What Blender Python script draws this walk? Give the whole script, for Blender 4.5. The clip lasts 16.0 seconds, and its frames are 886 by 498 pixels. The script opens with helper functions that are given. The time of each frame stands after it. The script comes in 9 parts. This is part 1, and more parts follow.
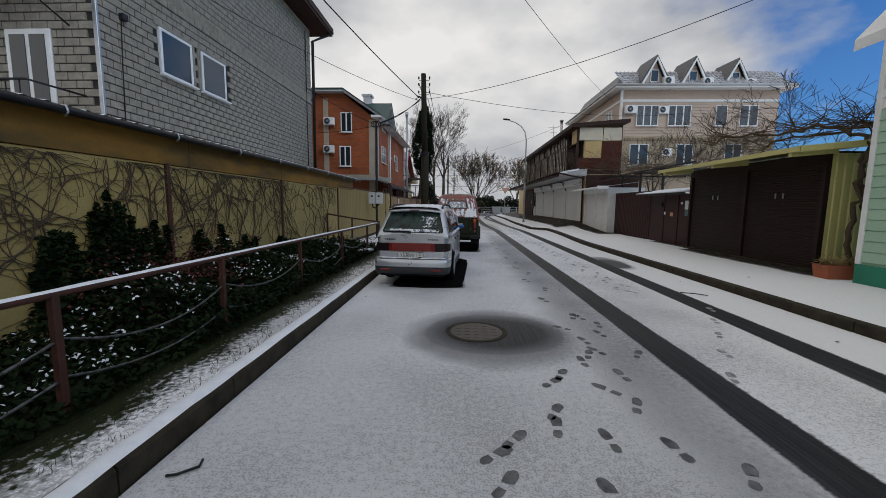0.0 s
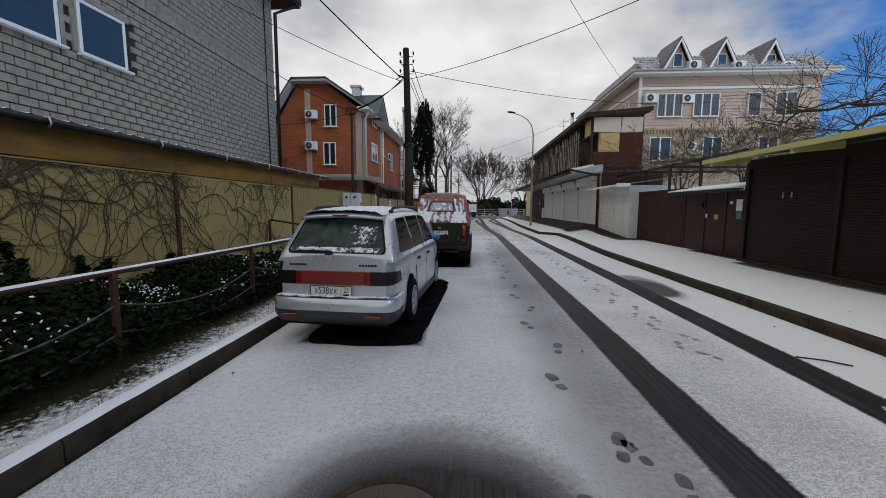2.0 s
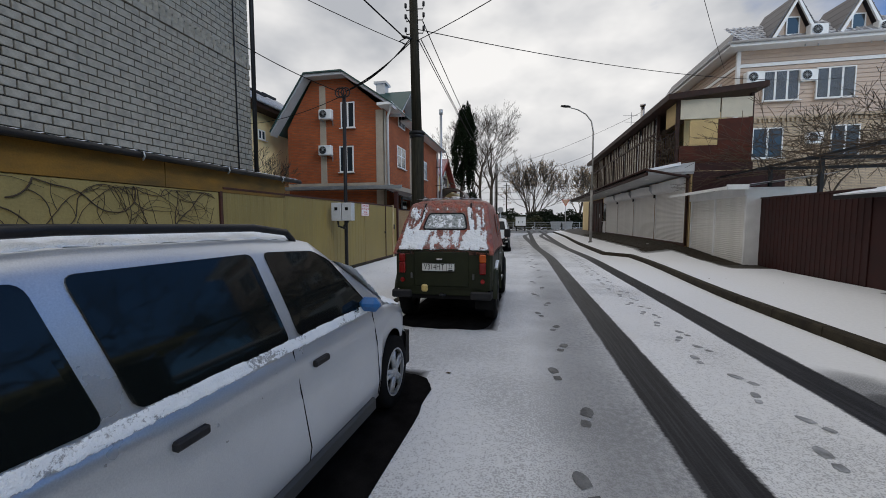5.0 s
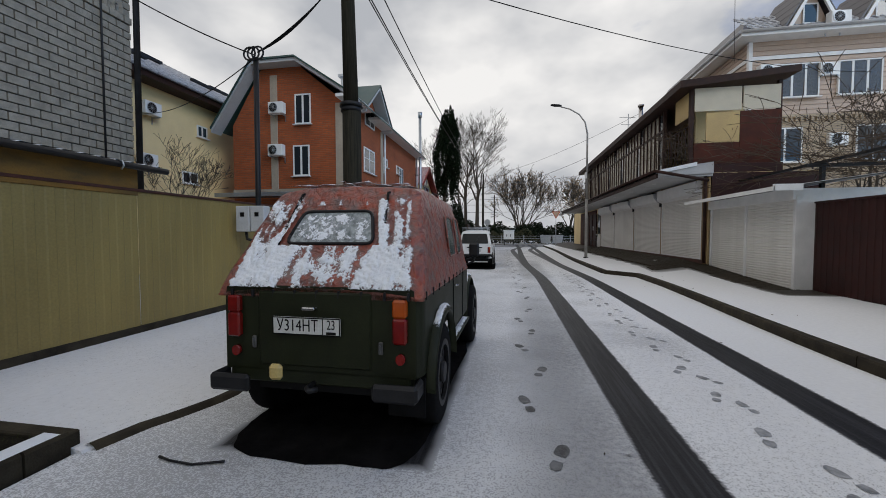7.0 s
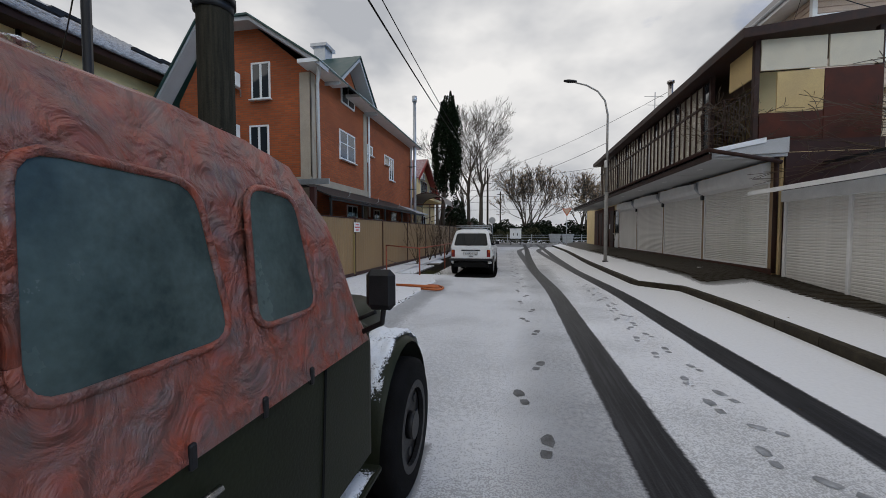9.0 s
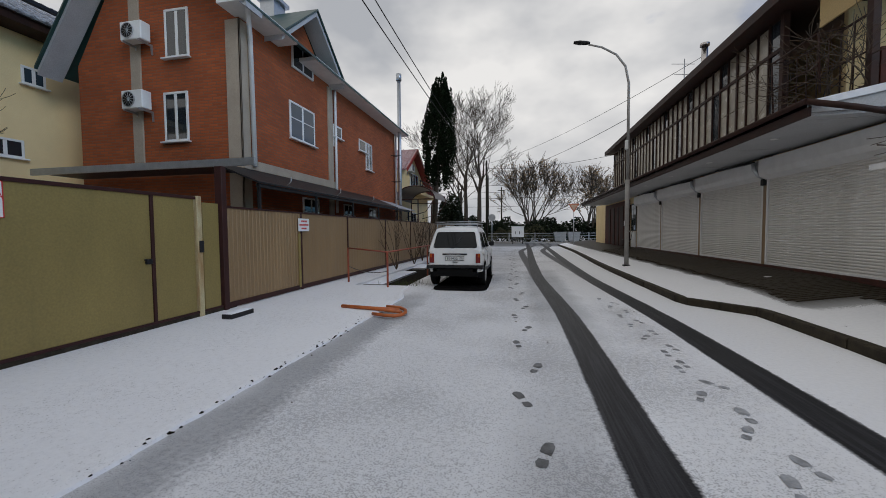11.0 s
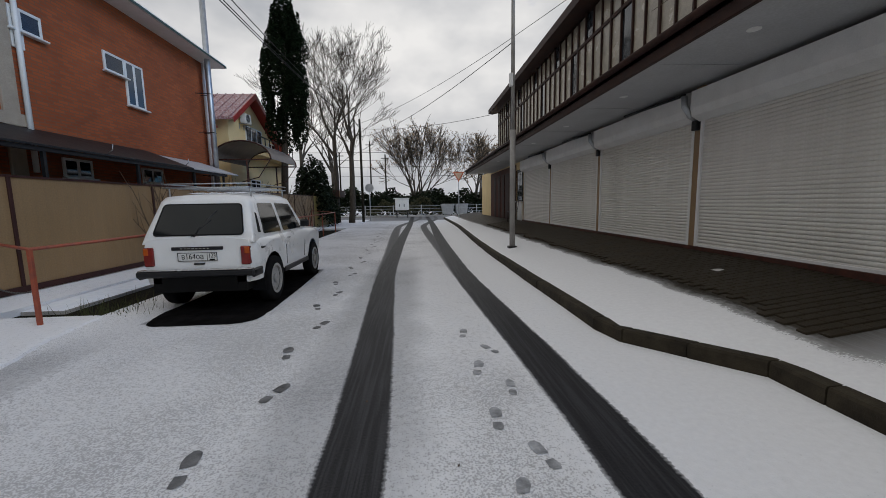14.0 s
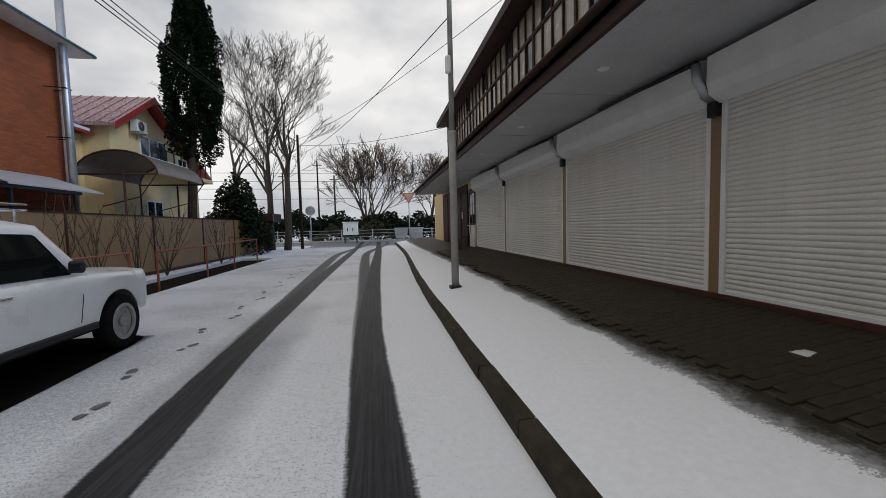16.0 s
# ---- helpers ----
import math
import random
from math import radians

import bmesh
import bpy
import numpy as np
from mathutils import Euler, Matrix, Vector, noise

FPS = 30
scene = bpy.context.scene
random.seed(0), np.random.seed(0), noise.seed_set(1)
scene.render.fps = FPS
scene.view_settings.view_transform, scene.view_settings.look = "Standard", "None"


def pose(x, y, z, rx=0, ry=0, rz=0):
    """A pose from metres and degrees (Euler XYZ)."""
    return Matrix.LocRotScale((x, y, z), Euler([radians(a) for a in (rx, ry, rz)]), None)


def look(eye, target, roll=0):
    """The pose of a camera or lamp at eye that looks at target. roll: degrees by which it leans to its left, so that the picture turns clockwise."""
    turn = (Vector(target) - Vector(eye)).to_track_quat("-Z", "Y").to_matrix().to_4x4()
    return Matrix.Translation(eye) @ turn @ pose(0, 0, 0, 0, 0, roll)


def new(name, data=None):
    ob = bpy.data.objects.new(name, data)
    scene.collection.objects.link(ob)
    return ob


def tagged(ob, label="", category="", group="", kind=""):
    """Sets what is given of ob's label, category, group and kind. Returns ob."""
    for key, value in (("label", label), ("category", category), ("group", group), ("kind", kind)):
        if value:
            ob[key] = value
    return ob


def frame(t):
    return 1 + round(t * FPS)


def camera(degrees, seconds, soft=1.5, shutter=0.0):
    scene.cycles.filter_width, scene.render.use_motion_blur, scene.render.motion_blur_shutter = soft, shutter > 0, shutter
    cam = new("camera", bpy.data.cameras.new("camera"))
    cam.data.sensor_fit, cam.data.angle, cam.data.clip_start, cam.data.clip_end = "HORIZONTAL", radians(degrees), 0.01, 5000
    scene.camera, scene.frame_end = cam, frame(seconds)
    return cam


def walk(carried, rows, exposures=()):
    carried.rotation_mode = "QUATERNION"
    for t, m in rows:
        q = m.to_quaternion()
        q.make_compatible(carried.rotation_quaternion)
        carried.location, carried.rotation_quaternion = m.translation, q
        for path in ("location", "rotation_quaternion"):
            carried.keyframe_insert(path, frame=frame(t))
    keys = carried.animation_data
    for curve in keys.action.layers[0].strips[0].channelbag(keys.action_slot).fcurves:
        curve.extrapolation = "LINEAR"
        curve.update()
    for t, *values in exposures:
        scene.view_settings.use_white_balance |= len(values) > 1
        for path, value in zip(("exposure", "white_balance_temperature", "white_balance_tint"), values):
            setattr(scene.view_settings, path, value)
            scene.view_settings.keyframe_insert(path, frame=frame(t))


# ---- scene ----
cam = camera(98.5, 16.0, soft=0.9)
# seconds, x, y, z, yaw, pitch, roll
ROWS = [
    (0.0, 0.043, 0.276, 1.486, 2.64, -6.60, -0.64),
    (0.5, 0.191, 0.983, 1.478, 2.79, -7.29, -0.48),
    (1.0, 0.343, 1.688, 1.475, 2.42, -7.05, -0.33),
    (1.5, 0.493, 2.391, 1.479, 2.70, -6.57, -0.31),
    (2.0, 0.626, 3.092, 1.485, 3.91, -6.27, -0.24),
    (2.5, 0.742, 3.789, 1.495, 5.84, -6.34, -0.21),
    (3.0, 0.836, 4.482, 1.501, 6.43, -6.22, -0.20),
    (3.5, 0.900, 5.176, 1.511, 8.54, -6.65, -0.03),
    (4.0, 0.939, 5.869, 1.540, 10.04, -6.17, -0.06),
    (6.5, 1.118, 9.488, 1.450, 12.05, -2.21, 0.25),
    (7.0, 1.170, 10.237, 1.447, 9.95, -2.24, 0.09),
    (7.5, 1.214, 10.997, 1.443, 10.13, -2.87, 0.02),
    (8.0, 1.257, 11.761, 1.453, 10.13, -2.40, -0.15),
    (10.5, 1.300, 15.654, 1.519, 12.65, -2.56, 0.60),
    (11.0, 1.392, 16.511, 1.478, 11.54, -2.65, 0.46),
    (11.5, 1.503, 17.346, 1.443, 5.35, -2.72, 0.39),
    (12.0, 1.655, 18.143, 1.418, 0.35, -3.46, 0.32),
    (12.5, 1.852, 18.894, 1.408, -5.10, -3.41, 0.47),
    (13.0, 2.084, 19.639, 1.403, -5.70, -4.81, 0.69),
    (13.5, 2.330, 20.399, 1.403, -5.11, -6.03, 0.85),
    (14.0, 2.577, 21.150, 1.411, -3.82, -6.88, 1.01),
    (14.5, 2.817, 21.870, 1.421, -3.45, -7.02, 1.06),
    (15.0, 3.062, 22.552, 1.430, -4.89, -6.24, 1.12),
    (15.5, 3.324, 23.190, 1.433, -8.80, -4.72, 1.33),
    (16.0, 3.618, 23.779, 1.432, -9.55, -3.54, 1.41),
]
walk(cam, [(t, pose(x, y, z, 90 + pitch, roll, yaw)) for t, x, y, z, yaw, pitch, roll in ROWS], exposures=[(0.0, -0.16), (2.0, -0.06), (4.0, 0.04), (7.5, -0.04), (10.5, -0.10), (12.0, -0.26), (13.0, -0.18), (15.0, -0.06), (16.0, 0.0)])
# ---- light: winter overcast, thin cloud with blue gaps low on one side ----
world = bpy.data.worlds.new("world")
scene.world = world
world.use_nodes = True
wn, wl = world.node_tree.nodes, world.node_tree.links
wn.clear()
SUN_EL, SUN_ROT = radians(27), radians(124)
w_out = wn.new("ShaderNodeOutputWorld")
w_bg = wn.new("ShaderNodeBackground")
w_sky = wn.new("ShaderNodeTexSky")
w_sky.sky_type, w_sky.sun_disc, w_sky.sun_elevation, w_sky.sun_rotation = "NISHITA", False, SUN_EL, SUN_ROT
w_tc = wn.new("ShaderNodeTexCoord")
w_map = wn.new("ShaderNodeMapping")
w_map.inputs["Scale"].default_value = (1.0, 1.0, 1.8)
w_big = wn.new("ShaderNodeTexNoise")
w_big.inputs["Scale"].default_value, w_big.inputs["Detail"].default_value, w_big.inputs["Roughness"].default_value = 1.7, 7, 0.55
w_fine = wn.new("ShaderNodeTexNoise")
w_fine.inputs["Scale"].default_value, w_fine.inputs["Detail"].default_value = 2.2, 5
w_shade = wn.new("ShaderNodeValToRGB")
w_shade.color_ramp.elements[0].position, w_shade.color_ramp.elements[0].color = 0.36, (0.52, 0.54, 0.58, 1)
w_shade.color_ramp.elements[1].position, w_shade.color_ramp.elements[1].color = 0.58, (1.03, 1.015, 1.0, 1)
w_cover = wn.new("ShaderNodeValToRGB")
w_cover.color_ramp.elements[0].position, w_cover.color_ramp.elements[0].color = 0.22, (0, 0, 0, 1)
w_cover.color_ramp.elements[1].position, w_cover.color_ramp.elements[1].color = 0.36, (1, 1, 1, 1)
w_gain = wn.new("ShaderNodeMix")
w_gain.data_type, w_gain.blend_type = "RGBA", "MULTIPLY"
w_gain.inputs["Factor"].default_value = 1.0
w_gain.inputs["B"].default_value = (0.042, 0.088, 0.155, 1)
w_mix = wn.new("ShaderNodeMix")
w_mix.data_type = "RGBA"
w_sep = wn.new("ShaderNodeSeparateXYZ")
w_side = wn.new("ShaderNodeMath")
w_side.operation, w_side.inputs[1].default_value = "MULTIPLY", -0.56
w_add = wn.new("ShaderNodeMath")
w_add.operation = "ADD"
wl.new(w_tc.outputs["Generated"], w_map.inputs["Vector"])
wl.new(w_map.outputs[0], w_big.inputs["Vector"])
wl.new(w_map.outputs[0], w_fine.inputs["Vector"])
wl.new(w_fine.outputs["Fac"], w_shade.inputs["Fac"])
wl.new(w_tc.outputs["Generated"], w_sep.inputs[0])
wl.new(w_sep.outputs["X"], w_side.inputs[0])
wl.new(w_side.outputs[0], w_add.inputs[0])
wl.new(w_big.outputs["Fac"], w_add.inputs[1])
wl.new(w_add.outputs[0], w_cover.inputs["Fac"])
wl.new(w_sky.outputs[0], w_gain.inputs["A"])
wl.new(w_gain.outputs["Result"], w_mix.inputs["A"])
wl.new(w_shade.outputs[0], w_mix.inputs["B"])
wl.new(w_cover.outputs[0], w_mix.inputs["Factor"])
wl.new(w_mix.outputs["Result"], w_bg.inputs["Color"])
w_bg.inputs["Strength"].default_value = 0.89
wl.new(w_bg.outputs[0], w_out.inputs[0])

sun_data = bpy.data.lights.new("sun", "SUN")
sun_data.energy, sun_data.angle, sun_data.color = 0.72, radians(22), (1.0, 0.94, 0.86)
sun = new("sun", sun_data)
sun.matrix_world = look((18, -12, 11), (0, 0, 0))
# ---- mesh and material helpers ----
class Shape:
    """Collects vertices and faces; boxes, tubes, slabs and lofts are added to one mesh."""

    def __init__(self):
        self.v, self.f, self.smooth = [], [], []

    def add(self, verts, faces, smooth=False):
        n = len(self.v)
        self.v += [tuple(p) for p in verts]
        self.f += [tuple(i + n for i in q) for q in faces]
        self.smooth += [smooth] * len(faces)
        return self

    def box(self, x0, y0, z0, x1, y1, z1, c=0.0):
        x0, x1, y0, y1, z0, z1 = min(x0, x1), max(x0, x1), min(y0, y1), max(y0, y1), min(z0, z1), max(z0, z1)
        if c <= 0:
            v = [(x, y, z) for z in (z0, z1) for y in (y0, y1) for x in (x0, x1)]
            return self.add(v, [(0, 2, 3, 1), (4, 5, 7, 6), (0, 1, 5, 4), (2, 6, 7, 3), (0, 4, 6, 2), (1, 3, 7, 5)])
        c = min(c, (x1 - x0) / 2.1, (y1 - y0) / 2.1, (z1 - z0) / 2.1)
        v, key = [], {}
        lo, hi = (x0, y0, z0), (x1, y1, z1)
        for sx in (0, 1):
            for sy in (0, 1):
                for sz in (0, 1):
                    s = (sx, sy, sz)
                    for a in range(3):
                        p = [(hi[i] - (0 if i == a else c)) if s[i] else (lo[i] + (0 if i == a else c)) for i in range(3)]
                        key[s + (a,)] = len(v)
                        v.append(p)
        f = []
        for a in range(3):
            b, d = [(1, 2), (2, 0), (0, 1)][a]
            for sa in (0, 1):
                q = []
                for sb, sd in ((0, 0), (1, 0), (1, 1), (0, 1)):
                    s = [0, 0, 0]
                    s[a], s[b], s[d] = sa, sb, sd
                    q.append(key[tuple(s) + (a,)])
                f.append(q if sa else q[::-1])
        for a in range(3):
            b, d = [(1, 2), (2, 0), (0, 1)][a]
            for sb in (0, 1):
                for sd in (0, 1):
                    s0, s1 = [0, 0, 0], [0, 0, 0]
                    s0[b] = s1[b] = sb
                    s0[d] = s1[d] = sd
                    s1[a] = 1
                    q = [key[tuple(s0) + (b,)], key[tuple(s1) + (b,)], key[tuple(s1) + (d,)], key[tuple(s0) + (d,)]]
                    f.append(q if (sb == sd) != True else q[::-1])
        for sx in (0, 1):
            for sy in (0, 1):
                for sz in (0, 1):
                    q = [key[(sx, sy, sz, a)] for a in range(3)]
                    f.append(q if (sx + sy + sz) % 2 else q[::-1])
        return self.add(v, f)

    def tube(self, pts, r, n=8, cap=True):
        pts = [Vector(p) for p in pts]
        rs = r if isinstance(r, (list, tuple)) else [r] * len(pts)
        rings, v = [], []
        ref = None
        for i, p in enumerate(pts):
            d = (pts[min(i + 1, len(pts) - 1)] - pts[max(i - 1, 0)])
            d = d.normalized() if d.length > 1e-9 else Vector((0, 0, 1))
            if ref is None:
                ref = Vector((1, 0, 0)) if abs(d.x) < 0.8 else Vector((0, 1, 0))
            a = (ref - d * ref.dot(d)).normalized()
            b = d.cross(a)
            ref = a
            rings.append(len(v))
            for k in range(n):
                t = 2 * math.pi * k / n
                v.append(p + (a * math.cos(t) + b * math.sin(t)) * rs[i])
        f = []
        for i in range(len(pts) - 1):
            for k in range(n):
                f.append((rings[i] + k, rings[i] + (k + 1) % n, rings[i + 1] + (k + 1) % n, rings[i + 1] + k))
        self.add(v, f, True)
        if cap:
            m = len(self.v) - len(v)
            self.f += [tuple(m + k for k in reversed(range(n))), tuple(m + rings[-1] + k for k in range(n))]
            self.smooth += [False, False]
        return self

    def disc(self, centre, axis, r, depth, n=24, inner=0.0):
        """A flat drum, or a ring where inner is given, along axis."""
        c, d = Vector(centre), Vector(axis).normalized()
        a = d.orthogonal().normalized()
        b = d.cross(a)
        if inner <= 0:
            return self.tube([c, c + d * depth], r, n)
        v, f = [], []
        for rr in (inner, r):
            for h in (0, depth):
                for k in range(n):
                    t = 2 * math.pi * k / n
                    v.append(c + d * h + (a * math.cos(t) + b * math.sin(t)) * rr)
        for k in range(n):
            j = (k + 1) % n
            f += [(k, n + k, n + j, j), (2 * n + k, 2 * n + j, 3 * n + j, 3 * n + k), (n + k, 3 * n + k, 3 * n + j, n + j), (k, j, 2 * n + j, 2 * n + k)]
        return self.add(v, f)

    def slab(self, outline, direction):
        """A flat outline pushed along a direction."""
        n = len(outline)
        d = Vector(direction)
        v = [Vector(p) for p in outline] + [Vector(p) + d for p in outline]
        f = [tuple(reversed(range(n))), tuple(range(n, 2 * n))] + [(i, (i + 1) % n, n + (i + 1) % n, n + i) for i in range(n)]
        return self.add(v, f)

    def loft(self, rows, cap=True, smooth=True, close=False):
        n = len(rows[0])
        v = [p for r in rows for p in r]
        f = []
        for i in range(len(rows) - 1):
            for k in range(n if close else n - 1):
                j = (k + 1) % n
                f.append((i * n + k, i * n + j, (i + 1) * n + j, (i + 1) * n + k))
        self.add(v, f, smooth)
        if cap:
            m = len(self.v) - len(v)
            self.f += [tuple(m + k for k in reversed(range(n))), tuple(m + (len(rows) - 1) * n + k for k in range(n))]
            self.smooth += [False, False]
        return self

    def mesh(self, name):
        me = bpy.data.meshes.new(name)
        me.from_pydata([tuple(p) for p in self.v], [], self.f)
        me.polygons.foreach_set("use_smooth", self.smooth)
        me.update()
        bm = bmesh.new()
        bm.from_mesh(me)
        if len(bm.faces) < 60000:
            bmesh.ops.recalc_face_normals(bm, faces=bm.faces)
        bm.to_mesh(me)
        bm.free()
        return me


def part(name, shape, material, parent=None, label=""):
    me = shape.mesh(name) if isinstance(shape, Shape) else shape
    ob = new(name, me)
    if not me.materials:
        me.materials.append(material)
    if parent:
        ob.parent = parent
    if label:
        ob["label"] = label
    return ob


def thing(name, label, category, at=(0, 0, 0), turn=0, group="", kind=""):
    ob = new(name)
    ob.empty_display_size = 0.2
    ob.matrix_world = pose(at[0], at[1], at[2], 0, 0, turn)
    return tagged(ob, label, category, group, kind)


def whole(name, shape, material, label, category="", group="", kind=""):
    return tagged(part(name, shape, material), label, category, group, kind)


def smooth_edge(a, b, x):
    t = min(1.0, max(0.0, (x - a) / (b - a)))
    return t * t * (3 - 2 * t)


def mat(name, col, col2=None, rough=0.6, metal=0.0, scale=3.0, fine=60.0, bump=0.15, amount=0.7, spec=0.5, streak=None, clear=0.0):
    """Two-scale variation between col and col2, with fine relief."""
    m = bpy.data.materials.new(name)
    m.use_nodes = True
    n, l = m.node_tree.nodes, m.node_tree.links
    b = n["Principled BSDF"]
    col2 = col2 or tuple(c * 0.72 for c in col)
    tc = n.new("ShaderNodeTexCoord")
    mp = n.new("ShaderNodeMapping")
    if streak:
        mp.inputs["Scale"].default_value = streak
    l.new(tc.outputs["Object"], mp.inputs["Vector"])
    a = n.new("ShaderNodeTexNoise")
    a.inputs["Scale"].default_value, a.inputs["Detail"].default_value, a.inputs["Roughness"].default_value = scale, 6, 0.62
    g = n.new("ShaderNodeTexNoise")
    g.inputs["Scale"].default_value, g.inputs["Detail"].default_value = fine, 3
    l.new(mp.outputs[0], a.inputs["Vector"])
    l.new(tc.outputs["Object"], g.inputs["Vector"])
    r = n.new("ShaderNodeValToRGB")
    r.color_ramp.elements[0].position, r.color_ramp.elements[1].position = 0.35, 0.68
    r.color_ramp.elements[0].color, r.color_ramp.elements[1].color = (*col2, 1), (*col, 1)
    l.new(a.outputs["Fac"], r.inputs["Fac"])
    x = n.new("ShaderNodeMix")
    x.data_type, x.blend_type = "RGBA", "OVERLAY"
    x.inputs["Factor"].default_value = 0.35 * amount
    l.new(r.outputs[0], x.inputs["A"])
    l.new(g.outputs["Fac"], x.inputs["B"])
    l.new(x.outputs["Result"], b.inputs["Base Color"])
    mr = n.new("ShaderNodeMapRange")
    mr.inputs["To Min"].default_value, mr.inputs["To Max"].default_value = max(0.02, rough - 0.12), min(1, rough + 0.12)
    l.new(a.outputs["Fac"], mr.inputs["Value"])
    l.new(mr.outputs[0], b.inputs["Roughness"])
    b.inputs["Metallic"].default_value = metal
    b.inputs["Specular IOR Level"].default_value = spec
    b.inputs["Coat Weight"].default_value = clear
    if bump > 0:
        bp = n.new("ShaderNodeBump")
        bp.inputs["Strength"].default_value, bp.inputs["Distance"].default_value = bump, 0.01
        l.new(g.outputs["Fac"], bp.inputs["Height"])
        l.new(bp.outputs[0], b.inputs["Normal"])
    return m


def glass_mat(name, col=(0.02, 0.025, 0.03), rough=0.04, spec=0.7):
    """A dark pane over an unlit room: glossy, nearly black."""
    m = bpy.data.materials.new(name)
    m.use_nodes = True
    n, l = m.node_tree.nodes, m.node_tree.links
    b = n["Principled BSDF"]
    b.inputs["Base Color"].default_value = (*col, 1)
    b.inputs["Roughness"].default_value = rough
    b.inputs["Specular IOR Level"].default_value = spec
    g = n.new("ShaderNodeTexNoise")
    g.inputs["Scale"].default_value = 1.3
    tc = n.new("ShaderNodeTexCoord")
    l.new(tc.outputs["Object"], g.inputs["Vector"])
    bp = n.new("ShaderNodeBump")
    bp.inputs["Strength"].default_value, bp.inputs["Distance"].default_value = 0.04, 0.03
    l.new(g.outputs["Fac"], bp.inputs["Height"])
    l.new(bp.outputs[0], b.inputs["Normal"])
    return m


def brick_mat(name, c1, c2, mortar, w=0.26, h=0.075, gap=0.012, axis="x"):
    """Courses of brick for walls that stay far off; axis is the wall's long way."""
    m = bpy.data.materials.new(name)
    m.use_nodes = True
    n, l = m.node_tree.nodes, m.node_tree.links
    b = n["Principled BSDF"]
    tc = n.new("ShaderNodeTexCoord")
    sp = n.new("ShaderNodeSeparateXYZ")
    l.new(tc.outputs["Object"], sp.inputs[0])
    cb = n.new("ShaderNodeCombineXYZ")
    ad = n.new("ShaderNodeMath")
    ad.operation = "ADD"
    l.new(sp.outputs["X"], ad.inputs[0])
    l.new(sp.outputs["Y"], ad.inputs[1])
    l.new(ad.outputs[0], cb.inputs["X"])
    l.new(sp.outputs["Z"], cb.inputs["Y"])
    k = n.new("ShaderNodeTexBrick")
    k.inputs["Scale"].default_value = 1.0
    k.inputs["Brick Width"].default_value, k.inputs["Row Height"].default_value, k.inputs["Mortar Size"].default_value = w, h, gap
    k.inputs["Color1"].default_value, k.inputs["Color2"].default_value, k.inputs["Mortar"].default_value = (*c1, 1), (*c2, 1), (*mortar, 1)
    l.new(cb.outputs[0], k.inputs["Vector"])
    g = n.new("ShaderNodeTexNoise")
    g.inputs["Scale"].default_value, g.inputs["Detail"].default_value = 0.8, 6
    l.new(tc.outputs["Object"], g.inputs["Vector"])
    x = n.new("ShaderNodeMix")
    x.data_type, x.blend_type = "RGBA", "OVERLAY"
    x.inputs["Factor"].default_value = 0.45
    l.new(k.outputs["Color"], x.inputs["A"])
    l.new(g.outputs["Fac"], x.inputs["B"])
    l.new(x.outputs["Result"], b.inputs["Base Color"])
    b.inputs["Roughness"].default_value = 0.85
    bp = n.new("ShaderNodeBump")
    bp.inputs["Strength"].default_value, bp.inputs["Distance"].default_value = 0.6, 0.012
    bp.invert = True
    l.new(k.outputs["Fac"], bp.inputs["Height"])
    l.new(bp.outputs[0], b.inputs["Normal"])
    return m


def text_on(body, size, material, parent, m, name="lettering", depth=0.001, squeeze=1.0):
    """Lettering as a mesh under parent; m places it, reading along its own x."""
    cu = bpy.data.curves.new(name, "FONT")
    cu.body, cu.size, cu.align_x, cu.align_y, cu.extrude = body, size, "CENTER", "CENTER", depth
    ob = bpy.data.objects.new(name, cu)
    scene.collection.objects.link(ob)
    bpy.context.view_layer.update()
    me = bpy.data.meshes.new_from_object(ob.evaluated_get(bpy.context.evaluated_depsgraph_get()))
    bpy.data.objects.remove(ob)
    bpy.data.curves.remove(cu)
    me.materials.clear()
    me.materials.append(material)
    me.transform(m @ Matrix.Diagonal((squeeze, 1, 1, 1)))
    out = new(name, me)
    out.parent = parent
    return out
# ---- materials ----
class Ex:
    """Arithmetic on shader sockets."""

    def __init__(self, tree, sock):
        self.t, self.s = tree, sock

    def op(self, kind, *others):
        nd = self.t.nodes.new("ShaderNodeMath")
        nd.operation = kind
        for i, o in enumerate((self, *others)):
            if isinstance(o, Ex):
                self.t.links.new(o.s, nd.inputs[i])
            else:
                nd.inputs[i].default_value = o
        return Ex(self.t, nd.outputs[0])

    def __add__(self, o): return self.op("ADD", o)
    def __sub__(self, o): return self.op("SUBTRACT", o)
    def __mul__(self, o): return self.op("MULTIPLY", o)
    def most(self, o): return self.op("MAXIMUM", o)
    def least(self, o): return self.op("MINIMUM", o)
    def size(self): return self.op("ABSOLUTE")

    def ramp(self, a, b):
        """0 below a, 1 above b (or falling, where a > b)."""
        nd = self.t.nodes.new("ShaderNodeMapRange")
        nd.interpolation_type = "SMOOTHSTEP"
        lo, hi = (a, b) if a < b else (b, a)
        nd.inputs["From Min"].default_value, nd.inputs["From Max"].default_value = lo, hi
        nd.inputs["To Min"].default_value, nd.inputs["To Max"].default_value = (0, 1) if a < b else (1, 0)
        self.t.links.new(self.s, nd.inputs["Value"])
        return Ex(self.t, nd.outputs[0])


